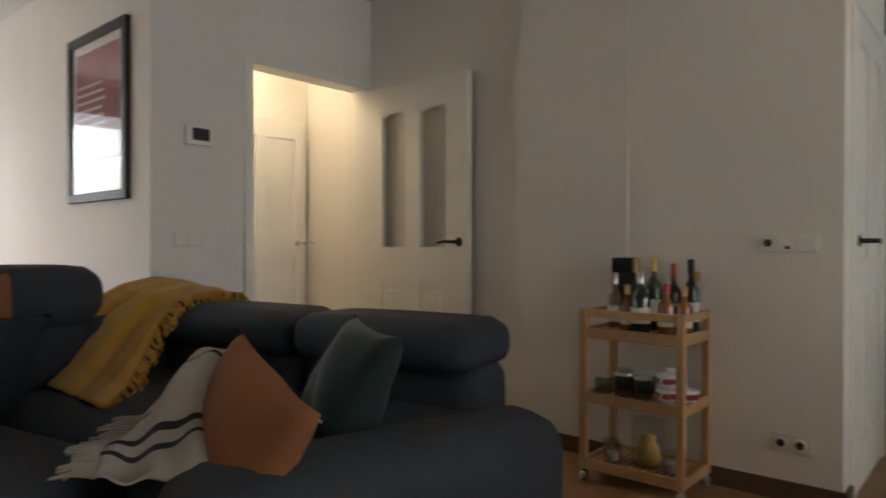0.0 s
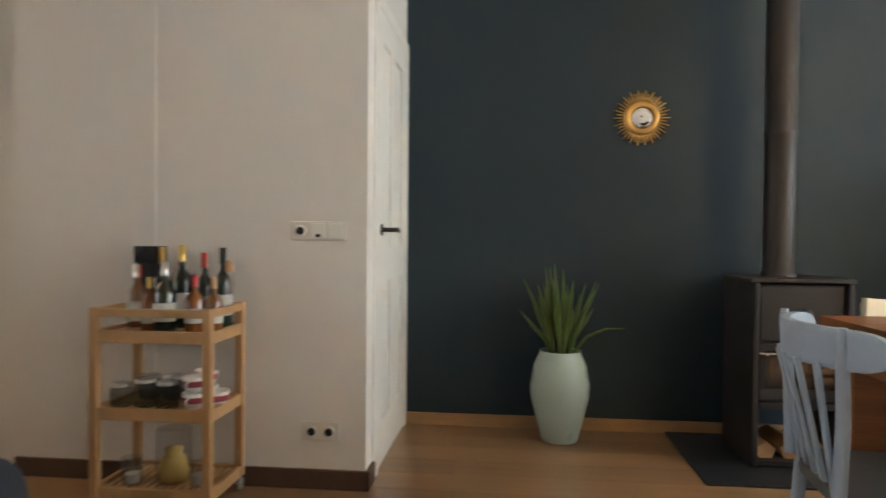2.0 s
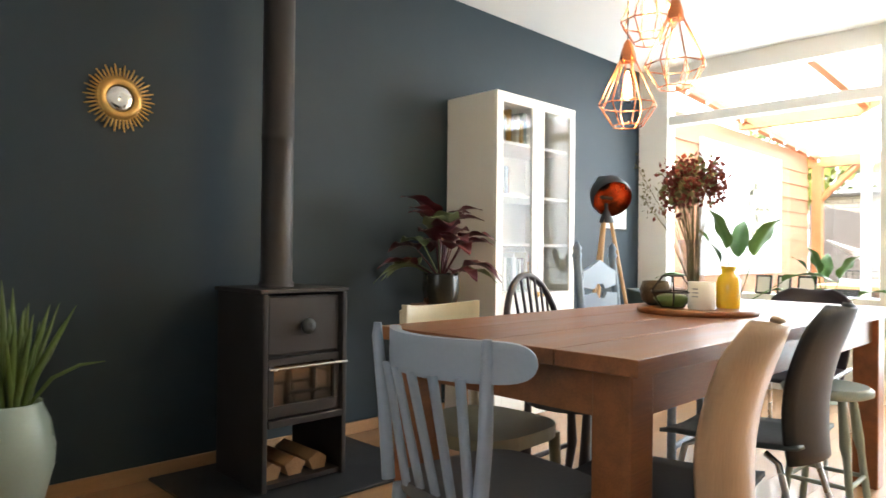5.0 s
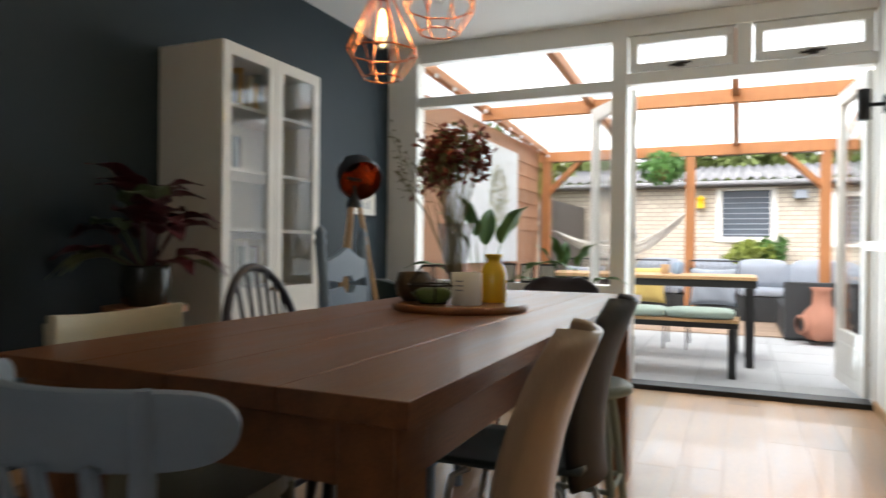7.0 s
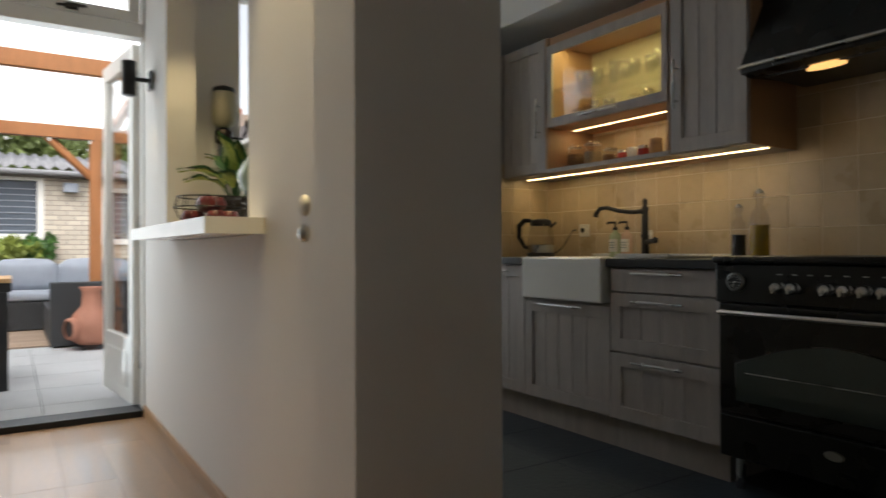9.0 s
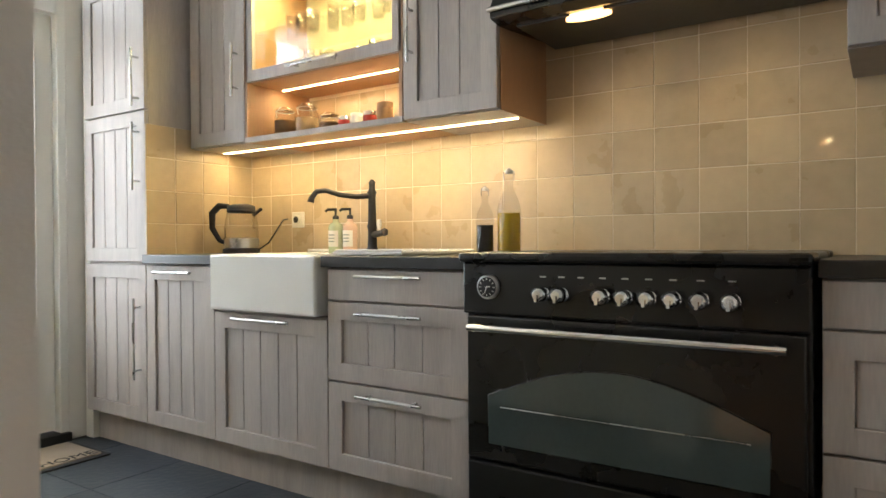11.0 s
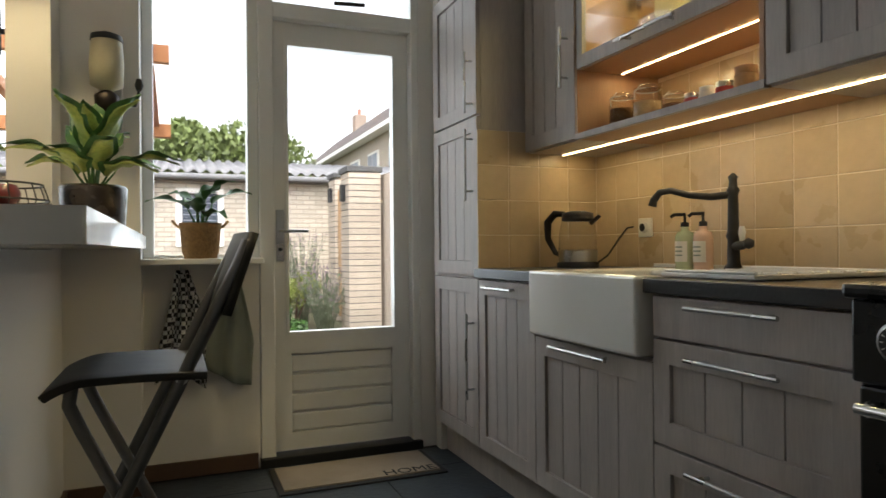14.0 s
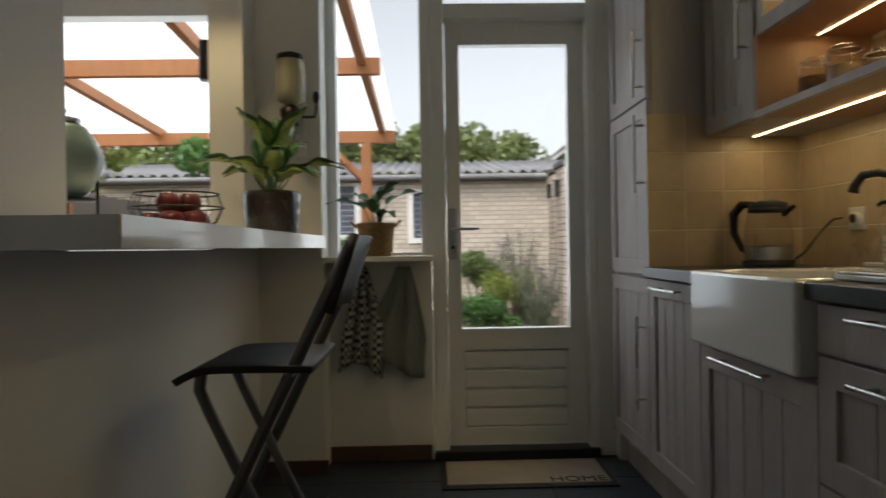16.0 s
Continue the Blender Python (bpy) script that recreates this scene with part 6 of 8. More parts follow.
for k in range(10):
    a = 2.6 + rng.uniform(-0.7, 0.7)
    top = Vector((0.27 * math.cos(a) * rng.uniform(0.6, 1), 0.27 * math.sin(a), rng.uniform(0.42, 0.60)))
    stems.tube([(0, 0, 0.05), top * 0.5 + Vector((0, 0, 0.08)), top], 0.0015, 4)
    for j in range(24):
        p = top * (1 - 0.25 * rng.random()) + Vector((rng.gauss(0, 0.012), rng.gauss(0, 0.012), rng.gauss(0.03, 0.02)))
        d = rng.uniform(0.005, 0.010)
        olive.add([(-d, 0, 0), (0, -d * 0.6, 0.002), (d, 0, 0), (0, d * 0.6, 0.002)], [(0, 1, 2, 3)], True, pose(p.x, p.y, p.z, rng.uniform(0, 360), rng.uniform(0, 360), 0))
part("stems", stems, DRYGREEN, fv, kind="stuff")
part("flower_heads", red, DRYRED, fv, "dried russet flower heads", kind="stuff")
part("sprigs", olive, DRYGREEN, fv, "dried olive sprigs", kind="stuff")
yb = thing("yellow_bottle", pose(1.955, 2.80, TT), "bright yellow glass bottle with a ribbed body", "bottle")
part("body", S().lathe([(0.04, 0), (0.043, 0.01), (0.043, 0.09), (0.038, 0.115), (0.024, 0.13), (0.024, 0.145), (0.028, 0.147), (0.026, 0.158)], 24), YELLOWGLASS, yb)
cn = thing("scented_candle", pose(1.915, 2.66, TT), "white boxed candle with small print", "candle")
part("cup", S().lathe([(0.046, 0), (0.048, 0.004), (0.048, 0.10), (0.042, 0.10), (0.042, 0.07), (0.0, 0.068)], 24, caps=False), PAPER, cn)
for k in range(3):
    part("print", S().sheet(lambda u, v: (0.0485 * math.cos(-1.9 + 0.5 * u), 0.0485 * math.sin(-1.9 + 0.5 * u), 0.045 + 0.014 * k + 0.004 * v), 4, 1), GREYCLOTH, cn)
tr = thing("terrarium", pose(1.81, 2.64, TT), "faceted glass terrarium with dark metal edges", "terrarium")
ring = [(0.085 * math.cos(k * math.pi / 3), 0.085 * math.sin(k * math.pi / 3), 0.06) for k in range(6)]
lo = [(0.045 * math.cos(k * math.pi / 3), 0.045 * math.sin(k * math.pi / 3), 0.004) for k in range(6)]
hi = [(0.04 * math.cos(k * math.pi / 3), 0.04 * math.sin(k * math.pi / 3), 0.12) for k in range(6)]
for k in range(6):
    part("edge", S().tube([lo[k], ring[k], hi[k]], 0.003, 5).tube([ring[k], ring[(k + 1) % 6]], 0.003, 5).tube([hi[k], hi[(k + 1) % 6]], 0.003, 5).tube([lo[k], lo[(k + 1) % 6]], 0.003, 5), BRONZE, tr)
    for a, b in ((lo, ring), (ring, hi)):
        part("pane", S().add([a[k], a[(k + 1) % 6], b[(k + 1) % 6], b[k]], [(0, 1, 2, 3)]), CABGLASS, tr).visible_shadow = False
part("moss", S().lathe([(0.045, 0.006), (0.07, 0.035), (0.04, 0.05), (0.0, 0.055)], 14), LEAFDARK, tr)
vt = thing("votive_holder", pose(1.70, 2.72, TT), "brown hammered metal votive holder", "candle holder")
part("bowl", S().lathe([(0.03, 0), (0.055, 0.02), (0.062, 0.06), (0.05, 0.095), (0.046, 0.095), (0.055, 0.06), (0.0, 0.02)], 22, caps=False), mat("hammered bronze", (0.14, 0.10, 0.06), 0.35, metal=0.8, var=0.4, scale=40, bump=0.6), vt)

# plants and photo frames at the garden window
STRELITZIA = ((205, 55, 0.36, 0.36, 0.14, 0.3), (325, 42, 0.46, 0.38, 0.15, 0.3), (350, 12, 0.42, 0.34, 0.13, 0.6), (100, 58, 0.40, 0.36, 0.14, 0.3), (250, 60, 0.46, 0.34, 0.13, 0.25), (190, 15, 0.34, 0.30, 0.13, 0.6))
for x, y, seed, rows, mt in ((0.95, 5.38, 41, STRELITZIA, LEAF), (1.55, 5.42, 44, STRELITZIA, LEAF)):
    p = thing("house_plant", pose(x, y, 0.0), "broad leaved green plant in a pale pot by the garden window", "plant", "plants at the garden window")
    part("pot", S().lathe([(0.10, 0), (0.13, 0.28), (0.12, 0.28), (0.11, 0.24), (0.0, 0.24)], 24, caps=False), CELADON, p)
    part("stalk", S().tube([(0, 0, 0.24), (0, 0, 0.66)], 0.018, 8), LEAFDARK, p)
    big = 1.0 if seed == 41 else 0.62
    broad_plant(p, 0.62, [(t_, u_, st * big, L * big, W * big, dr) for t_, u_, st, L, W, dr in rows], mt, flat=0.2)
for x, w in ((1.05, 0.12), (1.20, 0.10), (1.36, 0.13)):
    f = thing("photo_frame", pose(x, 5.665, 0.72, -12), "small dark photo frame standing on the window sill", "photo frame", "photo frames on the sill")
    part("frame", S().box(-w / 2, w / 2, -0.008, 0.008, 0, 0.15), BLACKMATT, f, bevel=0.002)
    part("photo", S().box(-w / 2 + 0.015, w / 2 - 0.015, -0.0095, -0.008, 0.015, 0.135), PAPER, f)

# ---- living room ----
SOFA = pose(2.2, -0.75, 0, 0, 0, 11) @ pose(-2.2, 0.75, 0)
sf = thing("corner_sofa", SOFA, "anthracite corner sofa with adjustable head rests", "sofa")


def soft(x0, x1, y0, y1, z0, z1, e=0.35, n=12, puff=0.0):
    """An upholstered block with well rounded edges."""
    sh, c = Shape(), Vector(((x0 + x1) / 2, (y0 + y1) / 2, (z0 + z1) / 2))
    h = Vector(((x1 - x0) / 2, (y1 - y0) / 2, (z1 - z0) / 2))
    r = min(h) * e * 2
    sh.weld = True

    def f(axis, sgn):
        def g(u, v):
            p = Vector((0, 0, 0))
            p[axis] = sgn
            p[(axis + 1) % 3], p[(axis + 2) % 3] = 2 * u - 1, 2 * v - 1
            q = Vector([p[i] * h[i] for i in range(3)])
            core = Vector([max(-(h[i] - r), min(h[i] - r, q[i])) for i in range(3)])
            d = q - core
            q = core + (d.normalized() * r if d.length > 1e-6 else d)
            b = puff * (1 - (2 * u - 1) ** 2) * (1 - (2 * v - 1) ** 2)
            q[axis] += sgn * b
            return tuple(c + q)
        return g
    for ax in range(3):
        for sg in (1, -1):
            sh.sheet(f(ax, sg), n, n)
    return sh


part("base", soft(1.86, 2.95, -2.55, -0.88, 0.08, 0.30, 0.25), LEATHER, sf)
part("back_panel", soft(1.78, 1.94, -2.60, -0.90, 0.10, 0.58, 0.3), LEATHER, sf)
part("arm", soft(2.14, 3.3, -0.80, -0.50, 0.08, 0.525, 0.4), LEATHER, sf, m=pose(2.2, -0.6, 0, 0, 0, -25) @ pose(-2.2, 0.6, 0))
for y0, y1 in ((-1.66, -0.86), (-2.60, -1.66)):
    part("back_cushion", soft(1.86, 2.12, y0, y1, 0.30, 0.64, 0.35, puff=0.02), LEATHER, sf)
    part("head_rest", soft(1.80, 2.20, y0 + 0.005, y1 - 0.005, 0.58, 0.76, 0.42, puff=0.01), LEATHER, sf)
    part("seat_cushion", soft(1.98, 2.95, y0, y1, 0.26, 0.46, 0.35, puff=0.02), LEATHER, sf)
part("corner_base", soft(1.85, 4.2, -3.35 + 0.52, -2.45, 0.08, 0.30, 0.25), LEATHER, sf)
part("corner_cushion", soft(1.95, 2.50, -2.78, -2.46, 0.28, 0.72, 0.35), LEATHER, sf)
part("corner_seat", soft(2.00, 3.00, -2.48, -2.40 + 0.0, 0.26, 0.46, 0.35), LEATHER, sf)
part("seat_cushion", soft(2.95, 4.15, -2.50, -1.50, 0.26, 0.46, 0.35, puff=0.02), LEATHER, sf)
part("back_cushion", soft(2.42, 4.15, -2.80, -2.48, 0.30, 0.74, 0.35, puff=0.02), LEATHER, sf)
part("head_rest", soft(2.40, 3.20, -2.80, -2.44, 0.70, 0.94, 0.42, puff=0.01), LEATHER, sf)
part("head_rest", soft(3.21, 4.0, -2.80, -2.44, 0.70, 0.94, 0.42, puff=0.01), LEATHER, sf)
for x, y in ((1.95, -0.85), (2.85, -0.85), (1.95, -2.7), (4.05, -2.7), (4.05, -1.6)):
    part("foot", S().lathe([(0.02, 0), (0.025, 0.09)], 12, pose(x, y, 0)), STEEL, sf)
th = thing("mustard_throw", SOFA, "mustard yellow knitted throw draped over the sofa back", "throw")
inner = [Vector(p) for p in ((1.76, -2.34, 0.62), (1.78, -2.33, 0.78), (1.98, -2.30, 0.80), (2.20, -2.27, 0.775), (2.31, -2.25, 0.68), (2.44, -2.18, 0.58), (2.60, -2.07, 0.50), (2.76, -1.96, 0.475))]
outer = [Vector(p) for p in ((1.76, -2.70, 0.64), (1.80, -2.70, 0.83), (2.00, -2.68, 0.86), (2.20, -2.66, 0.83), (2.38, -2.68, 0.74), (2.48, -2.66, 0.64), (2.56, -2.63, 0.55), (2.64, -2.60, 0.485))]


def along(line, u):
    k = u * (len(line) - 1)
    i = min(int(k), len(line) - 2)
    return line[i].lerp(line[i + 1], k - i)


def throw(u, v):
    p = along(outer, u).lerp(along(inner, u), v)
    fold = 0.012 * math.sin(13 * v + 3 * u) + 0.006 * math.sin(31 * v + 5 * u)
    return (p.x + fold, p.y, p.z + fold * 0.8 + 0.006)


part("cloth", S().sheet(throw, 48, 26, 0.008), MUSTARD, th)
fr = S()
rng = random.Random(2)
for k in range(110):
    u = k / 109
    p = Vector(throw(u, 1.0))
    fr.tube([p, p + Vector((rng.uniform(-0.02, 0.02), 0.03, -0.02)), p + Vector((rng.uniform(-0.03, 0.03), 0.04, -0.055))], 0.004, 4)
part("fringe", fr, MUSTARD, th, "knotted mustard fringe", kind="stuff")
solid("cushion", pillow(0.44, 0.44, 0.20), TEAL, "dark teal velvet cushion leaning on the sofa", "cushion", m=pose(2.57, -1.05, 0.58, 66, 3, 66))
solid("cushion", pillow(0.43, 0.43, 0.19), RUST, "rust linen cushion leaning on the sofa", "cushion", m=pose(3.0, -0.955, 0.535, 74, 22, 84))
ot = thing("woven_throw", pose(0, 0, 0), "crumpled oatmeal woven throw with dark stripes", "throw")


def crumple(u, v, up=0.0):
    a, b = -0.20 + 0.46 * u, -0.22 + 0.48 * v
    z = 0.478 + 0.265 * math.exp(-((a - 0.06) ** 2 / 0.035 + (b + 0.02) ** 2 / 0.03))
    z += 0.020 * math.sin(19 * a + 9 * b) + 0.013 * math.sin(37 * b - 15 * a) + 0.008 * math.sin(61 * a)
    a += 0.02 * math.sin(14 * b)
    return (2.935 + 0.656 * a + 0.755 * b, -1.085 - 0.755 * a + 0.656 * b, max(0.47, z) + up)


part("cloth", S().sheet(crumple, 48, 48, 0.008), OATMEAL, ot)
for v0 in (0.30, 0.52, 0.74, 0.80):
    part("stripe", S().sheet(lambda u, v: crumple(u, v0 + 0.022 * v, 0.003), 48, 2), BLACKMATT, ot)
tas, rng = S(), random.Random(9)
for k in range(60):
    p = Vector(crumple(1.0, k / 59))
    tas.tube([p, p + Vector((0.03, -0.03, 0.004)), p + Vector((0.05 + rng.uniform(-0.01, 0.02), -0.06 + rng.uniform(-0.02, 0.02), -0.005))], 0.004, 4)
part("fringe", tas, OATMEAL, ot, "pale knotted fringe", kind="stuff")
solid("cushion", pillow(0.45, 0.45, 0.2), mat("navy cloth", (0.015, 0.02, 0.035), 0.9), "dark navy cushion in the sofa corner", "cushion", m=pose(3.34, -1.98, 0.60, 62, 0, 20))
solid("cushion", pillow(0.42, 0.42, 0.2), RUST, "patterned rust and cream cushion in the sofa corner", "cushion", m=pose(3.33, -2.12, 0.70, 62, 20, 25))

# framed print on the wall
pf = thing("framed_print", pose(0, 0, 0), "large print with a red upper half in a dark frame", "picture")
part("frame", S().box(2.38, 2.41, -3.75, -3.70, 1.27, 2.22).box(2.38, 2.41, -3.02, -2.97, 1.27, 2.22).box(2.38, 2.41, -3.70, -3.02, 1.27, 1.32).box(2.38, 2.41, -3.70, -3.02, 2.17, 2.22), BLACKMATT, pf, bevel=0.003)
part("print", S().box(2.382, 2.39, -3.70, -3.02, 1.32, 2.17), PAPER, pf)
part("colour_field", S().box(2.39, 2.392, -3.65, -3.07, 1.50, 2.12), mat("crimson print", (0.30, 0.02, 0.05), 0.8, var=0.2), pf, "crimson printed field")
for k in range(9):
    part("printed_line", S().box(2.392, 2.3935, -3.63, -3.25 - 0.02 * (k % 3), 1.56 + 0.045 * k, 1.572 + 0.045 * k), PAPER, pf)
part("cover_glass", S().box(2.398, 2.401, -3.70, -3.02, 1.32, 2.17), GLASS, pf).visible_shadow = False

tm = thing("thermostat", pose(2.13, -2.748, 1.60), "white wall thermostat with a dark display", "thermostat")
part("housing", S().box(-0.075, 0.075, 0, 0.022, -0.05, 0.05), WHITE, tm, bevel=0.004)
part("display", S().box(-0.055, 0.04, 0.022, 0.024, -0.025, 0.038), BLACKMATT, tm)
socket("light_switch", pose(2.26, -2.748, 1.06, 0, 0, 180), 2, "double light switch on the plastered wall", "bb")
socket("wall_socket", pose(0.982, -0.305, 1.04, 0, 0, 90), 3, "three gang socket plate above the drinks cart", "sdb")
socket("wall_socket", pose(0.982, -0.255, 0.235, 0, 0, 90), 2, "double wall socket above the skirting", "ss")

# drinks cart
ct = thing("drinks_cart", pose(0, 0, 0), "bamboo serving cart on castors with three slatted shelves", "cart")
X0, X1, Y0, Y1 = 1.02, 1.335, -0.945, -0.485
for x in (X0, X1 - 0.032):
    for y in (Y0, Y1 - 0.032):
        part("post", S().box(x, x + 0.032, y, y + 0.032, 0.06, 0.755), BAMBOO, ct, bevel=0.003)
        part("castor", S().lathe([(0.022, -0.012), (0.026, -0.008), (0.026, 0.008), (0.022, 0.012)], 14, pose(x + 0.016, y + 0.016, 0.026, 90)).tube([(x + 0.016, y + 0.016, 0.026), (x + 0.016, y + 0.016, 0.06)], 0.008, 6), STEEL, ct, "steel castor")
for z in (0.09, 0.38, 0.66):
    for b in ((X0 + 0.032, X1 - 0.032, Y0 + 0.004, Y0 + 0.022, z - 0.032, z + 0.012), (X0 + 0.032, X1 - 0.032, Y1 - 0.022, Y1 - 0.004, z - 0.032, z + 0.012), (X0 + 0.004, X0 + 0.022, Y0 + 0.032, Y1 - 0.032, z - 0.032, z + 0.012), (X1 - 0.022, X1 - 0.004, Y0 + 0.032, Y1 - 0.032, z - 0.032, z + 0.012)):
        part("rail", S().box(*b), BAMBOO, ct, bevel=0.002)
    for k in range(12):
        y = Y0 + 0.032 + 0.033 * k
        part("slat", S().box(X0 + 0.022, X1 - 0.022, y, y + 0.022, z - 0.012, z), BAMBOO, ct)
for b in ((X0 + 0.032, X1 - 0.032, Y0 + 0.004, Y0 + 0.022), (X0 + 0.032, X1 - 0.032, Y1 - 0.022, Y1 - 0.004), (X0 + 0.004, X0 + 0.022, Y0 + 0.032, Y1 - 0.032), (X1 - 0.022, X1 - 0.004, Y0 + 0.032, Y1 - 0.032)):
    part("guard_rail", S().box(*b, 0.722, 0.752), BAMBOO, ct, bevel=0.002)


def bottle(x, y, z, r, h, glass_m, cap, label, neck=0.33):
    b = thing("bottle", pose(x, y, z), label, "bottle", "bottles on the cart")
    part("glass_body", S().lathe([(r * 0.95, 0), (r, 0.006), (r, h * 0.55), (r * 0.85, h * 0.62), (r * neck, h * 0.72), (r * neck, h * 0.84)], 18), glass_m, b)
    part("cap", S().lathe([(r * neck * 1.1, h * 0.80), (r * neck * 1.15, h), (r * neck * 0.9, h * 1.005)], 14), cap, b)
    part("label", S().lathe([(r * 1.01, h * 0.16), (r * 1.01, h * 0.42)], 18, caps=False), PAPER, b, "paper label")


GOLDFOIL = mat("gold foil", (0.65, 0.48, 0.16), 0.3, metal=0.9, var=0.1)
for x, y, r, h, g, c, lb in ((1.09, -0.80, 0.036, 0.31, GREENGLASS, GOLDFOIL, "dark wine bottle with gold foil neck"), (1.10, -0.71, 0.04, 0.32, GREENGLASS, GOLDFOIL, "dark wine bottle with gold foil neck"), (1.25, -0.70, 0.040, 0.26, GREENGLASS, STEEL, "dark sparkling wine bottle with silver foil"),
                             (1.10, -0.62, 0.034, 0.29, GREENGLASS, RED, "dark bottle with a red capsule"), (1.22, -0.60, 0.036, 0.21, BROWNGLASS, RED, "amber liquor bottle with a red cap"), (1.10, -0.545, 0.036, 0.31, GREENGLASS, BLACKMATT, "dark wine bottle with a black capsule"),
                             (1.20, -0.535, 0.033, 0.20, BROWNGLASS, CORK, "squat amber bottle with a cork"), (1.24, -0.82, 0.032, 0.25, CABGLASS, STEEL, "clear spirit bottle with a steel cap"), (1.12, -0.88, 0.03, 0.24, BROWNGLASS, RED, "slim amber bottle with a red cap"), (1.24, -0.765, 0.030, 0.20, BROWNGLASS, GOLDFOIL, "small golden bottle with foil neck")):
    bottle(x, y, 0.66, r, h, g, c, lb)
gx = thing("gift_box", pose(1.075, -0.855, 0.66), "tall black bottle box at the back of the cart", "box")
part("box", S().box(-0.04, 0.04, -0.045, 0.045, 0, 0.31), BLACKMATT, gx, bevel=0.002)
part("lid", S().box(-0.042, 0.042, -0.047, 0.047, 0.25, 0.314), BLACK, gx, bevel=0.002)
cork = thing("carafe", pose(1.12, -0.505 - 0.005, 0.66), "clear glass carafe with a cork stopper", "carafe")
part("glass_body", S().lathe([(0.02, 0), (0.022, 0.2), (0.014, 0.22)], 16), CABGLASS, cork).visible_shadow = False
part("stopper", S().lathe([(0.015, 0.22), (0.019, 0.25), (0.010, 0.262)], 12), CORK, cork)
for x, y, r, h in ((1.25, -0.87, 0.04, 0.075), (1.24, -0.78, 0.044, 0.09), (1.12, -0.83, 0.042, 0.08), (1.25, -0.69, 0.042, 0.085), (1.12, -0.73, 0.042, 0.08)):
    g = thing("glass_jar", pose(x, y, 0.38), "small glass jar with a metal lid on the cart", "jar", "jars on the cart")
    part("glass_body", S().lathe([(r * 0.8, 0), (r, 0.01), (r, h * 0.8), (r * 0.85, h)], 16), JARGLASS, g).visible_shadow = False
    part("lid", S().lathe([(r * 0.9, h), (r * 0.92, h + 0.012), (r * 0.7, h + 0.016)], 16), STEEL, g)
for x, y, z in ((1.24, -0.59, 0.38), (1.24, -0.59, 0.44), (1.12, -0.60, 0.38), (1.12, -0.60, 0.44), (1.20, -0.52, 0.38)):
    c = thing("floral_cup", pose(x, y, z), "white cup with a red floral pattern on the cart", "cup", "floral cups")
    part("bowl", S().lathe([(0.026, 0), (0.04, 0.02), (0.046, 0.058), (0.043, 0.058), (0.036, 0.022), (0.0, 0.008)], 18, caps=False), CERAMIC, c)
    part("pattern", S().lathe([(0.0415, 0.022), (0.0455, 0.045)], 18, caps=False), mat("red floral print", (0.35, 0.06, 0.08), 0.4, var=0.6, scale=60), c)
    part("handle", S().tube([(0.044, 0, 0.045), (0.066, 0, 0.04), (0.062, 0, 0.02), (0.040, 0, 0.016)], 0.004, 6), CERAMIC, c)
hc = thing("hurricane_lantern", pose(1.20, -0.69, 0.09), "glass hurricane lantern with a yellow candle", "lantern")
part("glass_body", S().lathe([(0.055, 0), (0.065, 0.02), (0.065, 0.19), (0.062, 0.20)], 22), CABGLASS, hc).visible_shadow = False
part("candle", S().lathe([(0.045, 0.004), (0.052, 0.05), (0.045, 0.09), (0.03, 0.10), (0.034, 0.125), (0.0, 0.135)], 18), YELLOWCLOTH, hc, "yellow shaped candle")
for x, y, c in ((1.22, -0.85, CERAMIC), (1.26, -0.82, PAPER), (1.24, -0.57, CERAMIC)):
    g = thing("tea_light_glass", pose(x, y, 0.09), "small tea light glass on the lowest shelf", "candle holder", "tea light glasses")
    part("cup", S().lathe([(0.028, 0), (0.034, 0.01), (0.036, 0.09), (0.032, 0.09), (0.028, 0.012), (0.0, 0.008)], 16, caps=False), CABGLASS, g)
    part("wax", S().lathe([(0.027, 0.012), (0.028, 0.045)], 14), c, g)

# ---- garden ----
GZ = -0.03
setting("ground", S().box(-400, 400, 5.78, 900, -0.30, GZ - 0.012).box(-400, 400, -500, -6.6, -0.30, GZ - 0.012).box(-400, -0.2, -6.6, 5.78, -0.30, GZ - 0.012).box(5.92, 400, -6.6, 5.78, -0.30, GZ - 0.012), EARTH, "garden soil reaching to the horizon", "ground")
pv = setting("pavement", S().box(-0.2, 4.2, 5.78, 10.6, GZ - 0.012, GZ - 0.008), GROUT, "joint bed of the patio", "pavement")
pm = None
for i in range(7):
    for j in range(6):
        sl = new("slab", pm) if pm else part("slab", S().box(0, 0.595, 0, 0.595, -0.008, 0.0), PATIO, pv)
        pm = sl.data
        sl.parent = pv
        sl.matrix_basis = pose(0.0 + 0.6 * i, 5.79 + 0.6 * j, GZ)
dk = setting("deck", S().box(-0.2, 4.2, 9.4, 12.6, GZ - 0.011, GZ - 0.009), GROUT, "bearers of the wooden deck", "deck")
dmesh = None
for j in range(21):
    sl = new("deck_board", dmesh) if dmesh else part("deck_board", S().box(0, 4.3, 0, 0.14, -0.008, 0.012), DECK, dk)
    dmesh = sl.data
    sl.parent = dk
    sl.matrix_basis = pose(-0.2, 9.42 + 0.15 * j, GZ)

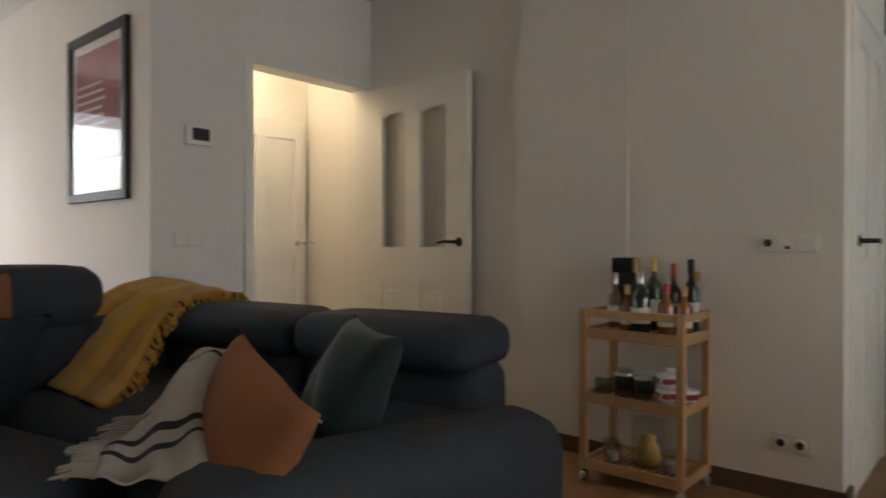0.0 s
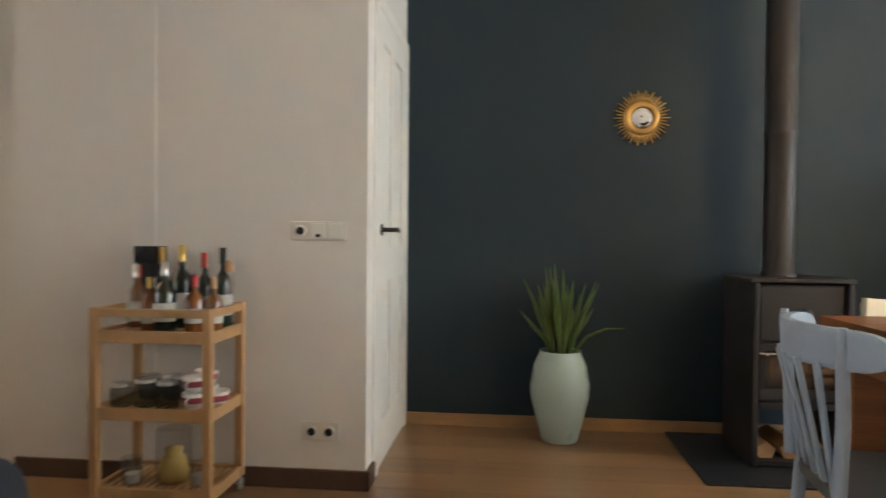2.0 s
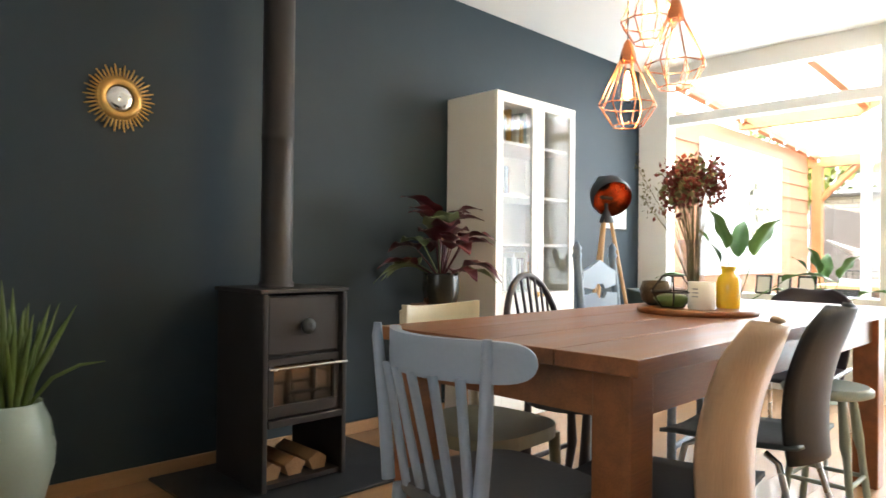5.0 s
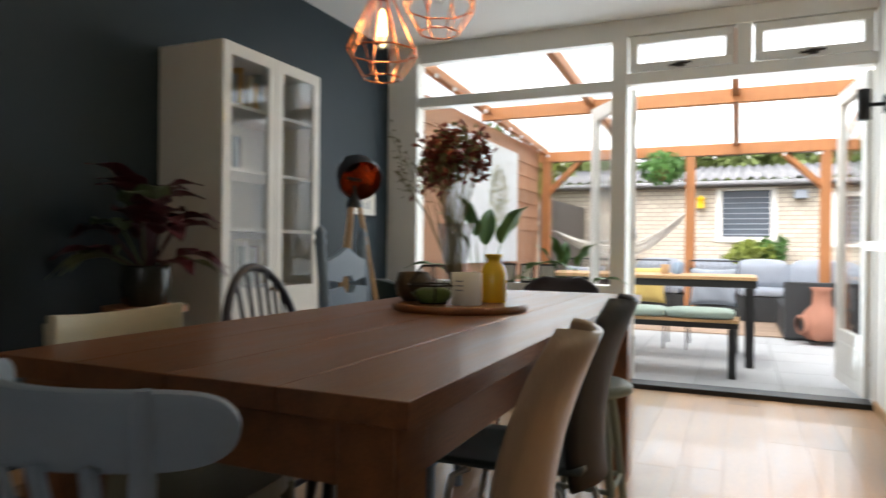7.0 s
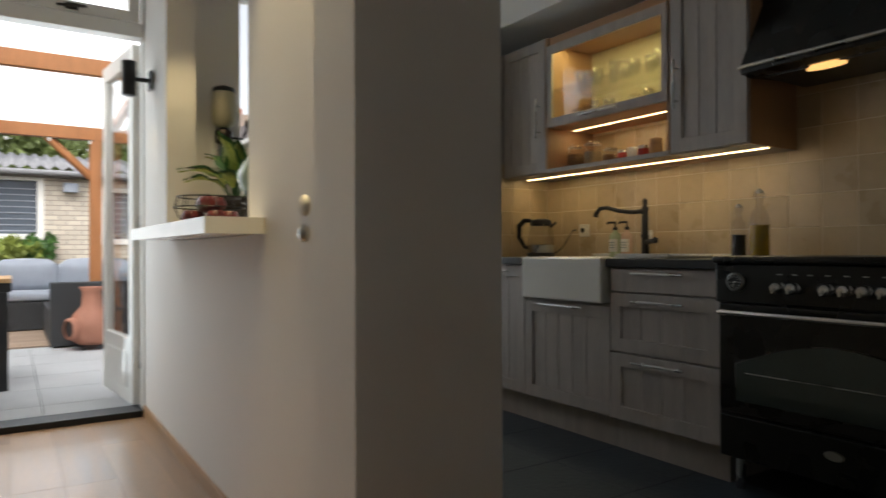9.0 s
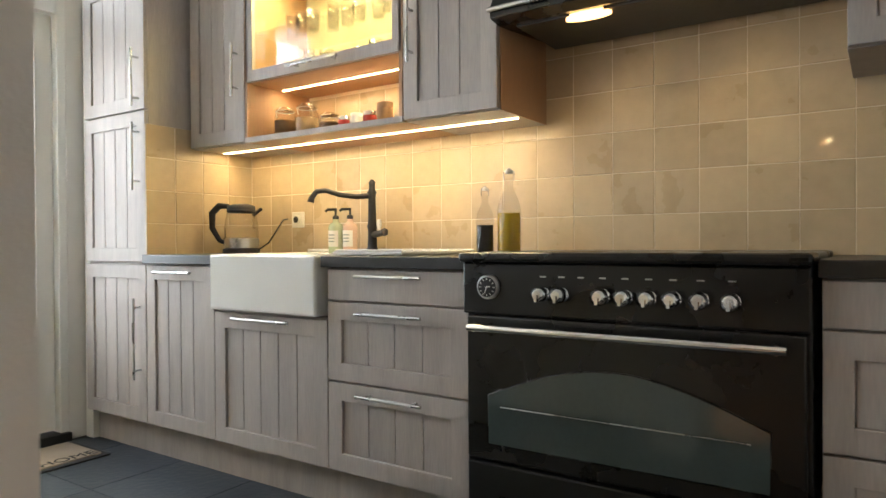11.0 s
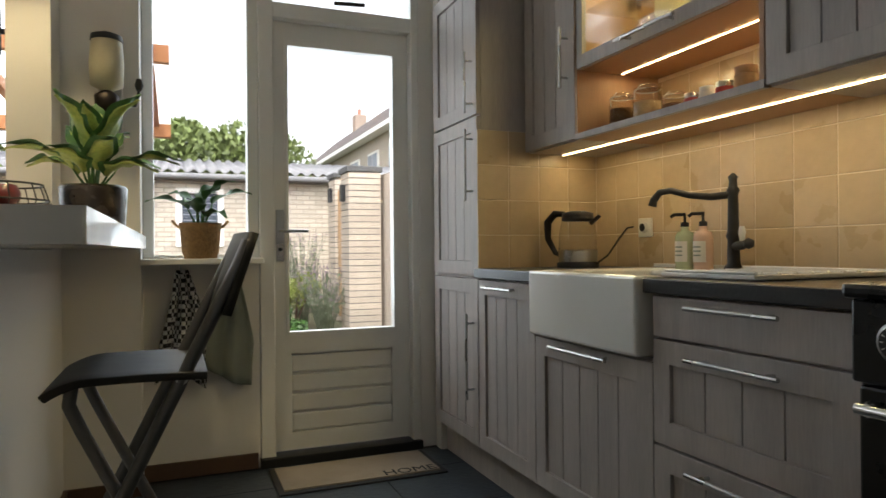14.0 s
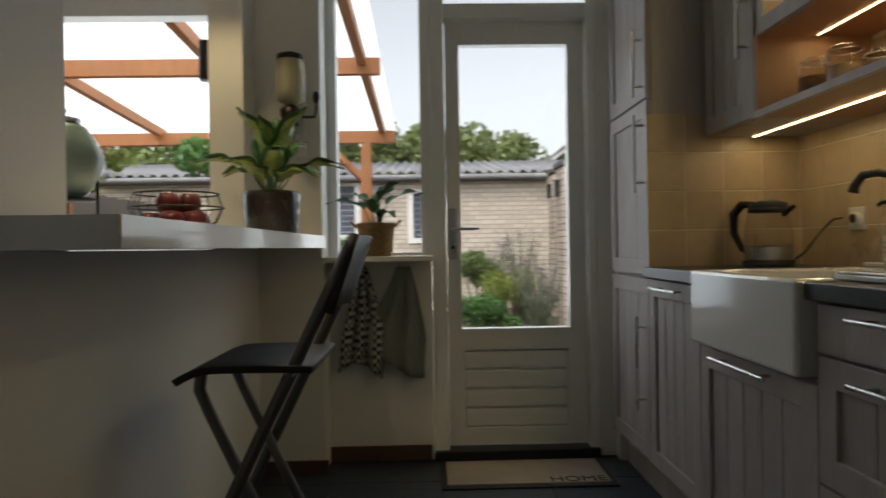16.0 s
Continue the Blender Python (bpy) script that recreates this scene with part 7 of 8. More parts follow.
# veranda
RZ = lambda y: 2.42 + 0.06 * (10.1 - y)
vr = thing("veranda", pose(0, 0, 0), "orange stained timber veranda with a milky sheet roof", "veranda")
for x in (0.15, 2.1, 3.66):
    part("post", S().box(x - 0.06, x + 0.06, 10.04, 10.16, GZ, 2.22), PINE, vr, bevel=0.004)
part("front_beam", S().box(0.05, 4.0, 10.04, 10.16, 2.22, 2.36), PINE, vr, bevel=0.004)
part("purlin", S().box(0.05, 4.0, 7.66, 7.74, 2.40, RZ(7.7) - 0.03), PINE, vr, bevel=0.004)
for x in (0.12, 1.27, 2.65, 3.85):
    m = Matrix(((0, 0, 1, x - 0.035), (1, 0, 0, 0), (0, 1, 0, 0), (0, 0, 0, 1)))
    part("rafter", S().prism([(5.78, RZ(5.78) - 0.10), (10.2, RZ(10.2) - 0.10), (10.2, RZ(10.2) - 0.005), (5.78, RZ(5.78) - 0.005)], 0, 0.07, m), PINE, vr, bevel=0.003)
for x, d in ((0.15, 1), (3.66, -1)):
    part("brace", S().tube([(x, 10.1, 1.75), (x + d * 0.48, 10.1, 2.23)], 0.045, 4), PINE, vr)
for k, (x0, x1) in enumerate(((0.05, 1.27), (1.27, 2.65), (2.65, 4.0))):
    m = Matrix(((0, 0, 1, x0 + 0.003), (1, 0, 0, 0), (0, 1, 0, 0), (0, 0, 0, 1)))
    part("roof_sheet", S().prism([(5.76, RZ(5.76)), (10.35, RZ(10.35)), (10.35, RZ(10.35) + 0.012), (5.76, RZ(5.76) + 0.012)], 0, x1 - x0 - 0.006, m), POLY, vr, "milky translucent roof sheet").visible_shadow = False
for k in range(10):
    y = 6.1 + 0.42 * k
    part("string_bulb", S().lathe([(0.006, 0.03), (0.012, 0.025), (0.016, 0.0), (0.006, -0.012)], 10, pose(0.22, y, RZ(y) - 0.16)), CERAMIC, vr)
for k in range(9):
    part("string_bulb", S().lathe([(0.006, 0.03), (0.012, 0.025), (0.016, 0.0), (0.006, -0.012)], 10, pose(0.4 + 0.4 * k, 10.02, 2.17 + 0.012 * math.sin(k * 1.9))), CERAMIC, vr)
part("bulb_cord", S().tube([(0.25 + 0.2 * k, 10.02, 2.205 + 0.01 * math.sin(k * 1.5)) for k in range(18)], 0.004, 5), BLACKMATT, vr)
part("bulb_cord", S().tube([(0.22, 6.0 + 0.21 * k, RZ(6.0 + 0.21 * k) - 0.12 - 0.02 * math.sin(k)) for k in range(20)], 0.004, 5), BLACKMATT, vr)

cw = setting("wall_cladding", S().box(-0.05, 0.03, 5.78, 10.04, GZ, 2.40), SIDING, "backing of the cedar clad side wall", "wall")
cm = None
for k in range(14):
    z = GZ + 0.18 * k
    if z + 0.18 > 2.46:
        break
    if not cm:
        sh = S().prism([(0.0, 0.0), (0.028, 0.0), (0.012, 0.185), (0.0, 0.185)], 0, 4.24, Matrix(((1, 0, 0, 0), (0, 0, 1, 0), (0, 1, 0, 0), (0, 0, 0, 1))))
        b = part("cladding_board", sh, SIDING, cw)
        cm = b.data
    else:
        b = new("cladding_board", cm)
        b.parent = cw
    b.matrix_basis = pose(0.031, 5.79, z)
gp = thing("garden_poster", pose(0, 0, 0), "large pale garden canvas with a faded tree print", "poster")
part("canvas", S().box(0.062, 0.085, 6.70, 8.93, 0.82, 2.20), mat("white canvas", (0.66, 0.70, 0.72), 0.85, var=0.05, scale=2), gp, bevel=0.003)
tp = S()
rng = random.Random(30)
for k in range(420):
    r, a = 0.42 * math.sqrt(rng.random()), rng.random() * 6.28
    y, z, d = 8.2 + r * math.cos(a) * 0.8, 1.55 + r * math.sin(a), rng.uniform(0.012, 0.03)
    tp.add([(0.0862, y - d, z), (0.0862, y, z - d), (0.0862, y + d, z), (0.0862, y, z + d)], [(0, 1, 2, 3)])
part("tree_print", tp, mat("faded olive print", (0.46, 0.47, 0.34), 0.9, var=0.2), gp, "faded olive tree print", kind="stuff")

fn = thing("garden_fence", pose(0, 0, 0), "weathered grey board fence at the side of the garden", "fence")
for k in range(26):
    part("board", S().box(0.02, 0.045, 10.2 + 0.115 * k, 10.30 + 0.115 * k, GZ, 1.74 + 0.015 * math.sin(k * 2.3)), GREYWOOD, fn)
for z in (0.4, 1.4):
    part("rail", S().box(-0.03, 0.02, 10.2, 13.2, z, z + 0.07), GREYWOOD, fn)

# shed
sd = thing("garden_shed", pose(0, 0, 0), "long pale brick shed with a corrugated roof", "shed")
for b in ((-5, 2.33, GZ, 2.14), (3.27, 4.05, GZ, 2.14), (4.75, 9.5, GZ, 2.14), (2.33, 3.27, GZ, 1.12), (2.33, 3.27, 2.08, 2.14), (4.05, 4.75, GZ, 1.05), (4.05, 4.75, 1.95, 2.14)):
    part("wall", S().box(b[0], b[1], 13.2, 13.4, b[2], b[3]), SHEDBRICK, sd)
for x0, x1, z0, z1 in ((2.33, 3.27, 1.12, 2.08), (4.05, 4.75, 1.05, 1.95)):
    wd = part("window", S().box(x0, x0 + 0.09, 13.17, 13.3, z0, z1).box(x1 - 0.09, x1, 13.17, 13.3, z0, z1).box(x0 + 0.09, x1 - 0.09, 13.17, 13.3, z0, z0 + 0.09).box(x0 + 0.09, x1 - 0.09, 13.17, 13.3, z1 - 0.07, z1), WHITE, sd, bevel=0.004)
    part("pane", S().box(x0 + 0.09, x1 - 0.09, 13.26, 13.27, z0 + 0.09, z1 - 0.07), mat("dark window with blind", (0.10, 0.12, 0.15), 0.15, var=0.15, scale=4, bump=0), wd, "dark window pane")
    for k in range(8):
        part("blind_slat", S().box(x0 + 0.1, x1 - 0.1, 13.245, 13.255, z0 + 0.13 + 0.09 * k, z0 + 0.145 + 0.09 * k), GREYCLOTH, wd)
sh = S()
sh.sheet(lambda u, v: (-5.1 + 14.7 * u, 13.0 + 3.0 * v, 2.20 + 0.55 * v + 0.028 * math.sin(2 * math.pi * u * 14.7 / 0.18)), 980, 1, 0.008)
part("roof", sh, ROOFING, sd, "corrugated grey roof sheets")
part("gutter", S().tube([(-5.1, 12.98, 2.12), (9.6, 12.98, 2.12)], 0.045, 8), ROOFING, sd)
part("fascia", S().box(-5.1, 9.6, 13.05, 13.19, 2.06, 2.16), GREYWOOD, sd)
ln = thing("shed_lamp", pose(3.62, 13.2, 1.92), "grey box lamp on the shed wall", "lamp")
part("housing", S().box(-0.10, 0.10, -0.14, 0, -0.07, 0.07), GREYCLOTH, ln, bevel=0.01)
yl = thing("yellow_lantern", pose(2.08, 13.12, 1.70), "small yellow lantern on the shed wall", "lantern")
part("body", S().box(-0.06, 0.06, -0.06, 0.08, 0, 0.16), YELLOWGLASS, yl, bevel=0.01)
part("roof", S().add([(-0.08, -0.08, 0.16), (0.08, -0.08, 0.16), (0.08, 0.08, 0.16), (-0.08, 0.08, 0.16), (0, 0, 0.24)], [(0, 1, 4), (1, 2, 4), (2, 3, 4), (3, 0, 4), (3, 2, 1, 0)]), YELLOWGLASS, yl)


def leaf_cloud(sh, c, r, n, d, seed, squash=0.8):
    g = random.Random(seed)
    for k in range(n):
        v = Vector((g.gauss(0, 1), g.gauss(0, 1), g.gauss(0, 1))).normalized() * r * (0.35 + 0.65 * g.random() ** 0.6)
        p = Vector(c) + Vector((v.x, v.y, v.z * squash))
        s = d * g.uniform(0.6, 1.4)
        sh.add([(-s, 0, 0), (0, -s * 0.55, s * 0.15), (s, 0, 0), (0, s * 0.55, s * 0.15)], [(0, 1, 2, 3)], True, pose(p.x, p.y, p.z, g.uniform(0, 360), g.uniform(0, 360), g.uniform(0, 360)))


LEAFTREE = mat("tree foliage", (0.16, 0.21, 0.06), 0.6, var=0.4, scale=0.8, bump=0)
LEAFLIME = mat("lime foliage", (0.22, 0.27, 0.05), 0.6, var=0.35, scale=2, bump=0)


def tree(x, y, h, r, seed, label):
    t = thing("tree", pose(x, y, GZ), label, "tree", "trees behind the shed")
    g = random.Random(seed)
    tr_ = S().tube([(0, 0, 0), (0.1, 0.05, h * 0.35), (0.0, 0.1, h * 0.6), (0.05, 0, h * 0.85)], [0.03 * h, 0.022 * h, 0.014 * h, 0.004 * h], 9)
    for k in range(8):
        a, z = g.random() * 6.28, h * g.uniform(0.3, 0.7)
        tr_.tube([(0.03, 0.05, z), (r * 0.4 * math.cos(a), r * 0.4 * math.sin(a), z + h * 0.12), (r * 0.8 * math.cos(a), r * 0.8 * math.sin(a), z + h * 0.2)], [0.011 * h, 0.007 * h, 0.002 * h], 6)
    part("trunk", tr_, GREYWOOD, t)
    cr = S()
    for k in range(22):
        a, q = g.random() * 6.28, r * math.sqrt(g.random()) * 0.85
        leaf_cloud(cr, (q * math.cos(a), q * math.sin(a), h * g.uniform(0.45, 0.95) - q * 0.25), r * g.uniform(0.22, 0.40), 260, 0.022 * h, seed * 50 + k)
    part("crown", cr, LEAFTREE, t, kind="stuff")


for x, y, h, r, s_ in ((1.0, 26, 5.8, 2.6, 1), (-3.0, 24, 5.2, 2.6, 2), (4.6, 30, 6.4, 2.8, 3), (7.2, 34, 6.6, 2.8, 4), (9.6, 38, 5.6, 2.2, 5), (-8, 27, 6, 3, 6)):
    tree(x, y, h, r, s_, "broad leafy green tree standing behind the shed")


def shrub(x, y, z, r, n, d, material, label, seed, squash=0.9):
    b = thing("shrub", pose(x, y, GZ), label, "shrub", "garden shrubs")
    sh = S()
    g = random.Random(seed)
    for k in range(7):
        leaf_cloud(sh, (g.uniform(-r, r) * 0.6, g.uniform(-r, r) * 0.4, z + g.uniform(-0.3, 0.5) * r), r * g.uniform(0.35, 0.6), n // 7, d, seed * 9 + k, squash)
    part("foliage", sh, material, b, kind="stuff")
    part("stems", S().tube([(0, 0, 0), (0.05, 0, z)], 0.015, 6).tube([(0, 0, 0), (-r * 0.4, 0.05, z)], 0.012, 6).tube([(0, 0, 0), (r * 0.4, 0.0, z)], 0.012, 6), DARKTRIM, b)


shrub(2.85, 13.0, 0.85, 0.55, 1300, 0.05, LEAFLIME, "climbing plant under the shed window", 61, 0.8)
shrub(3.2, 13.05, 1.0, 0.25, 500, 0.045, LEAF, "green climber beside the shed window", 62, 1.4)
shrub(5.15, 10.1, 0.16, 0.36, 2600, 0.022, LEAF, "low bright green ground cover by the path", 63, 0.6)
shrub(5.45, 10.9, 0.42, 0.40, 3000, 0.022, LEAFLIME, "lime green bush in the garden bed", 64)
shrub(5.05, 11.9, 0.65, 0.40, 2400, 0.026, LEAFDARK, "tall grey green bush against the shed", 65)
shrub(4.75, 11.3, 0.14, 0.36, 2000, 0.022, LEAF, "low ground cover plant in the garden bed", 67, 0.6)
GREYLEAF = mat("grey green stems", (0.16, 0.19, 0.12), 0.8, var=0.3, scale=9, bump=0)
LILAC = mat("faded lilac flowers", (0.26, 0.20, 0.24), 0.9, var=0.3, scale=20, bump=0)


def tuft(x, y, h, r, n, seed, label):
    """Thin leaning stems with small leaves, tipped with faded flowers."""
    t = thing("flowering_tuft", pose(x, y, GZ), label, "plant", "tufts in the garden bed")
    g, st, fl_ = random.Random(seed), S(), S()
    for k in range(n):
        a, q, hh = g.random() * 6.28, r * math.sqrt(g.random()), h * g.uniform(0.55, 1.1)
        top = Vector((q * math.cos(a), q * math.sin(a), hh))
        st.tube([(0.25 * top.x, 0.25 * top.y, 0), (0.55 * top.x, 0.55 * top.y, hh * 0.6), top], 0.003, 3)
        for j in range(7):
            p = top * g.uniform(0.3, 0.95)
            leaf_cloud(st, (p.x, p.y, p.z), 0.02, 1, 0.022, seed * 999 + k * 9 + j)
        leaf_cloud(fl_, top, 0.025, 9, 0.011, seed * 777 + k, 1.6)
    part("stems", st, GREYLEAF, t, kind="stuff")
    part("flowers", fl_, LILAC, t, "faded lilac flower heads", kind="stuff")


tuft(5.72, 10.3, 0.75, 0.34, 110, 5, "feathery grey green tuft beside the brick pier")
tuft(5.62, 11.3, 1.15, 0.36, 90, 6, "tall faded lilac flower stems by the gate")
tuft(5.35, 12.2, 1.0, 0.30, 70, 7, "tall faded lilac flower stems by the shed")
shrub(-0.6, 11.6, 2.2, 0.9, 1500, 0.07, LEAFLIME, "leafy hedge rising over the grey fence", 68)
for k, (x, y, z) in enumerate(((1.75, 10.0, 2.12),)):
    hb_ = thing("hanging_plant", pose(x, y, z), "trailing green plant in a hanging basket", "plant")
    part("basket", S().lathe([(0.02, -0.22), (0.11, -0.16), (0.14, -0.08), (0.13, -0.08), (0.0, -0.16)], 16, caps=False), BASKET, hb_)
    part("chain", S().tube([(-0.13, 0, -0.08), (0, 0, 0.10)], 0.003, 4).tube([(0.13, 0, -0.08), (0, 0, 0.10)], 0.003, 4), BLACKMATT, hb_)
    sh = S()
    leaf_cloud(sh, (0, 0, -0.05), 0.30, 700, 0.04, 90, 0.75)
    part("foliage", sh, LEAF, hb_, kind="stuff")

# brick piers and gate towards the side
for x, y, h in ((6.15, 10.2, 1.95), (6.35, 11.8, 2.05), (5.95, 9.0, 0.0)):
    if h:
        pr = thing("brick_pier", pose(x, y, GZ), "pale brick gate pier with a flat cap", "pier", "gate piers")
        for j in range(int(h / 0.075)):
            part("brick_course", S().box(-0.2 + 0.004 * (j % 2), 0.2, -0.2, 0.2, 0.075 * j, 0.075 * j + 0.064), BRICKPALE, pr)
        part("core", S().box(-0.19, 0.19, -0.19, 0.19, 0, h), GROUT, pr)
        part("cap", S().box(-0.22, 0.22, -0.22, 0.22, h, h + 0.06), GROUT, pr)
        part("lamp", S().box(-0.25, -0.2, -0.05, 0.05, h - 0.35, h - 0.15), BLACKMATT, pr)
gt = thing("wooden_gate", pose(6.2, 10.42, GZ), "light wooden board gate between the brick piers", "gate")
for k in range(10):
    part("board", S().box(-0.015, 0.015, 0.115 * k, 0.115 * k + 0.105, 0.08, 1.85), BAMBOO, gt)
for z in (0.3, 1.5):
    part("rail", S().box(0.015, 0.05, 0, 1.14, z, z + 0.09), BAMBOO, gt)
setting("garden_wall", S().box(6.4, 6.6, 5.9, 13.2, GZ, 1.9), BRICKPALE, "pale brick side wall of the garden", "wall")
ph = thing("row_house", pose(0, 0, 0), "row of brown brick houses with white windows", "house")
part("wall", S().box(11.5, 18, 20, 48, GZ, 5.6), BRICKPALE, ph)
part("roof", S().prism([(11.1, 5.55), (18.4, 5.55), (14.75, 8.6)], 19.8, 48.2, Matrix(((1, 0, 0, 0), (0, 0, 1, 0), (0, 1, 0, 0), (0, 0, 0, 1)))), ROOFTILE, ph)
part("eave", S().box(11.05, 11.5, 19.8, 48.2, 5.45, 5.62), WHITE, ph)
for k in range(9):
    for z in (0.9, 3.5):
        y = 21.5 + 2.9 * k
        w = part("window", S().box(11.44, 11.5, y, y + 1.5, z, z + 1.4), WHITE, ph)
        part("pane", S().box(11.42, 11.44, y + 0.1, y + 0.7, z + 0.1, z + 1.3), GREYCLOTH, w)
        part("pane", S().box(11.42, 11.44, y + 0.8, y + 1.4, z + 0.1, z + 1.3), GREYCLOTH, w)
for y in (42,):
    part("chimney", S().box(14.4, 15.1, y, y + 0.8, 7.6, 9.3), HOUSEBRICK, ph)
    part("chimney_pot", S().lathe([(0.12, 9.3), (0.10, 9.7)], 12, pose(14.75, y + 0.4, 0)), TERRACOTTA, ph)

# patio furniture
gt2 = thing("garden_table", pose(0, 0, GZ), "garden table with a pale wooden top on a black frame", "table")
for k in range(5):
    part("top_board", S().box(0.95, 2.84, 7.02 + 0.15 * k, 7.165 + 0.15 * k, 0.755, 0.785), BAMBOO, gt2, bevel=0.002)
part("frame", S().box(0.95, 2.84, 7.03, 7.07, 0.69, 0.754).box(0.95, 2.84, 7.72, 7.76, 0.69, 0.754), BLACKMATT, gt2)
for x in (0.97, 2.75):
    for y in (7.03, 7.69):
        part("leg", S().box(x, x + 0.07, y, y + 0.07, 0, 0.689), BLACKMATT, gt2, bevel=0.003)
gb = thing("garden_bench", pose(0, 0, GZ), "garden bench with a wooden seat on a black frame", "bench")
for k in range(3):
    part("seat_board", S().box(1.05, 2.70, 6.42 + 0.12 * k, 6.535 + 0.12 * k, 0.44, 0.465), BAMBOO, gb, bevel=0.002)
part("frame", S().box(1.05, 2.70, 6.43, 6.46, 0.395, 0.439).box(1.05, 2.70, 6.74, 6.77, 0.395, 0.439), BLACKMATT, gb)
for x in (1.07, 2.62):
    for y in (6.43, 6.71):
        part("leg", S().box(x, x + 0.06, y, y + 0.06, 0, 0.394), BLACKMATT, gb, bevel=0.003)
for x0, x1 in ((1.1, 1.62), (1.63, 2.14), (2.15, 2.66)):
    solid("bench_cushion", soft(x0, x1, 6.42, 6.78, GZ + 0.466, GZ + 0.535, 0.4, 8, 0.01), MINT, "mint green seat pad on the garden bench", "cushion", group="bench pads")
for x, cl in ((1.75, YELLOWCLOTH), (2.45, GREYCLOTH), (1.1, GREYCLOTH)):
    gc_ = thing("garden_chair", pose(x, 8.15, GZ), "black wire garden chair behind the patio table", "chair", "patio chairs")
    for s_ in (-0.24, 0.24):
        part("side_frame", S().tube([(s_, -0.25, 0), (s_, -0.2, 0.43), (s_, 0.2, 0.43), (s_, 0.28, 0.9)], 0.009, 7).tube([(s_, 0.2, 0.43), (s_, 0.26, 0)], 0.009, 7), BLACKMATT, gc_)
    for y_, z_ in ((-0.2, 0.43), (0.2, 0.43), (0.28, 0.9)):
        part("cross_rail", S().tube([(-0.24, y_, z_), (0.24, y_, z_)], 0.009, 7), BLACKMATT, gc_)
    for k in range(7):
        part("back_wire", S().tube([(-0.18 + 0.06 * k, 0.2, 0.43), (-0.18 + 0.06 * k, 0.28, 0.9)], 0.004, 5), BLACKMATT, gc_)
    solid("cushion", pillow(0.46, 0.40, 0.16), cl, "plump outdoor cushion on a garden chair", "cushion", m=pose(x, 8.26, GZ + 0.63, 78, 0, 0), group="patio cushions")
for x, c, h in ((2.05, CORK, 0.09), (2.16, MIDBLUE, 0.11)):
    solid("garden_cup", S().lathe([(0.035, 0), (0.04, h), (0.035, h), (0.03, 0.01), (0, 0.01)], 14, pose(x, 7.4, GZ + 0.785), caps=False), c, "small cup on the patio table", "cup", group="cups on the patio table")
ls = thing("lounge_sofa", pose(0, 0, GZ), "dark wicker lounge sofa with grey blue cushions", "sofa")
part("base", S().box(1.2, 4.1, 11.0, 11.9, 0.02, 0.36), WICKER, ls, bevel=0.01)
part("back", S().box(1.2, 4.1, 11.75, 11.9, 0.36, 0.72), WICKER, ls, bevel=0.01)
part("side_base", S().box(3.17, 4.1, 9.35, 10.99, 0.02, 0.36), WICKER, ls, bevel=0.01)
part("side_arm", S().box(3.17, 4.1, 9.20, 9.345, 0.02, 0.66), WICKER, ls, bevel=0.01)
for k in range(4):
    part("seat_cushion", soft(1.22 + 0.72 * k, 1.92 + 0.72 * k, 11.0, 11.6, 0.36, 0.48, 0.4, 8, 0.01), GREYCLOTH, ls)
    part("back_cushion", soft(1.22 + 0.72 * k, 1.92 + 0.72 * k, 11.52, 11.75, 0.46, 0.86, 0.45, 8, 0.03), GREYCLOTH, ls)
part("back_cushion", soft(3.75, 4.0, 9.5, 10.2, 0.46, 0.86, 0.45, 8, 0.03), GREYCLOTH, ls)
part("back_cushion", soft(3.75, 4.0, 10.2, 10.9, 0.46, 0.86, 0.45, 8, 0.03), GREYCLOTH, ls)
cm_ = thing("chiminea", pose(3.52, 9.0, GZ) @ Matrix.Scale(0.86, 4), "terracotta chiminea with an open mouth", "chiminea")
part("pot", S().lathe([(0.10, 0.03), (0.20, 0.10), (0.245, 0.25), (0.20, 0.40), (0.11, 0.50), (0.10, 0.66), (0.13, 0.72), (0.10, 0.72), (0.085, 0.5)], 26, caps=False), TERRACOTTA, cm_)
part("mouth", S().lathe([(0.095, 0.0), (0.125, 0.0), (0.125, 0.06), (0.10, 0.07)], 20, pose(-0.19, -0.09, 0.25, 0, -90, 25), caps=False), TERRACOTTA, cm_)
part("fire_hole", S().lathe([(0.0, 0), (0.095, 0), (0.095, 0.03)], 18, pose(-0.205, -0.097, 0.25, 0, -90, 25)), BLACKMATT, cm_)
part("stand", S().tube([(0.16 * math.cos(a), 0.16 * math.sin(a), 0.05) for a in [k * math.pi / 8 for k in range(16)]], 0.009, 6, closed=True).tube([(0.16, 0, 0.05), (0.2, 0, 0)], 0.008, 6).tube([(-0.08, 0.139, 0.05), (-0.1, 0.17, 0)], 0.008, 6).tube([(-0.08, -0.139, 0.05), (-0.1, -0.17, 0)], 0.008, 6), BLACKMATT, cm_)
hm = thing("hammock", pose(0, 0, 0), "white net hammock hung between fence and veranda post", "hammock")
for k in range(9):
    f = k / 8 - 0.5
    part("net_cord", S().tube([(0.1 + 2.0 * u, 10.7 + f * 0.7 * math.sin(math.pi * u), 1.15 + 0.35 * (2 * u - 1) ** 2 * (1 if u > 0.5 else 0.3) - 0.35 * math.sin(math.pi * u) * (1 - abs(f)) + 0.1 * u) for u in [j / 14 for j in range(15)]], 0.012, 5), PAPER, hm)
net = S()
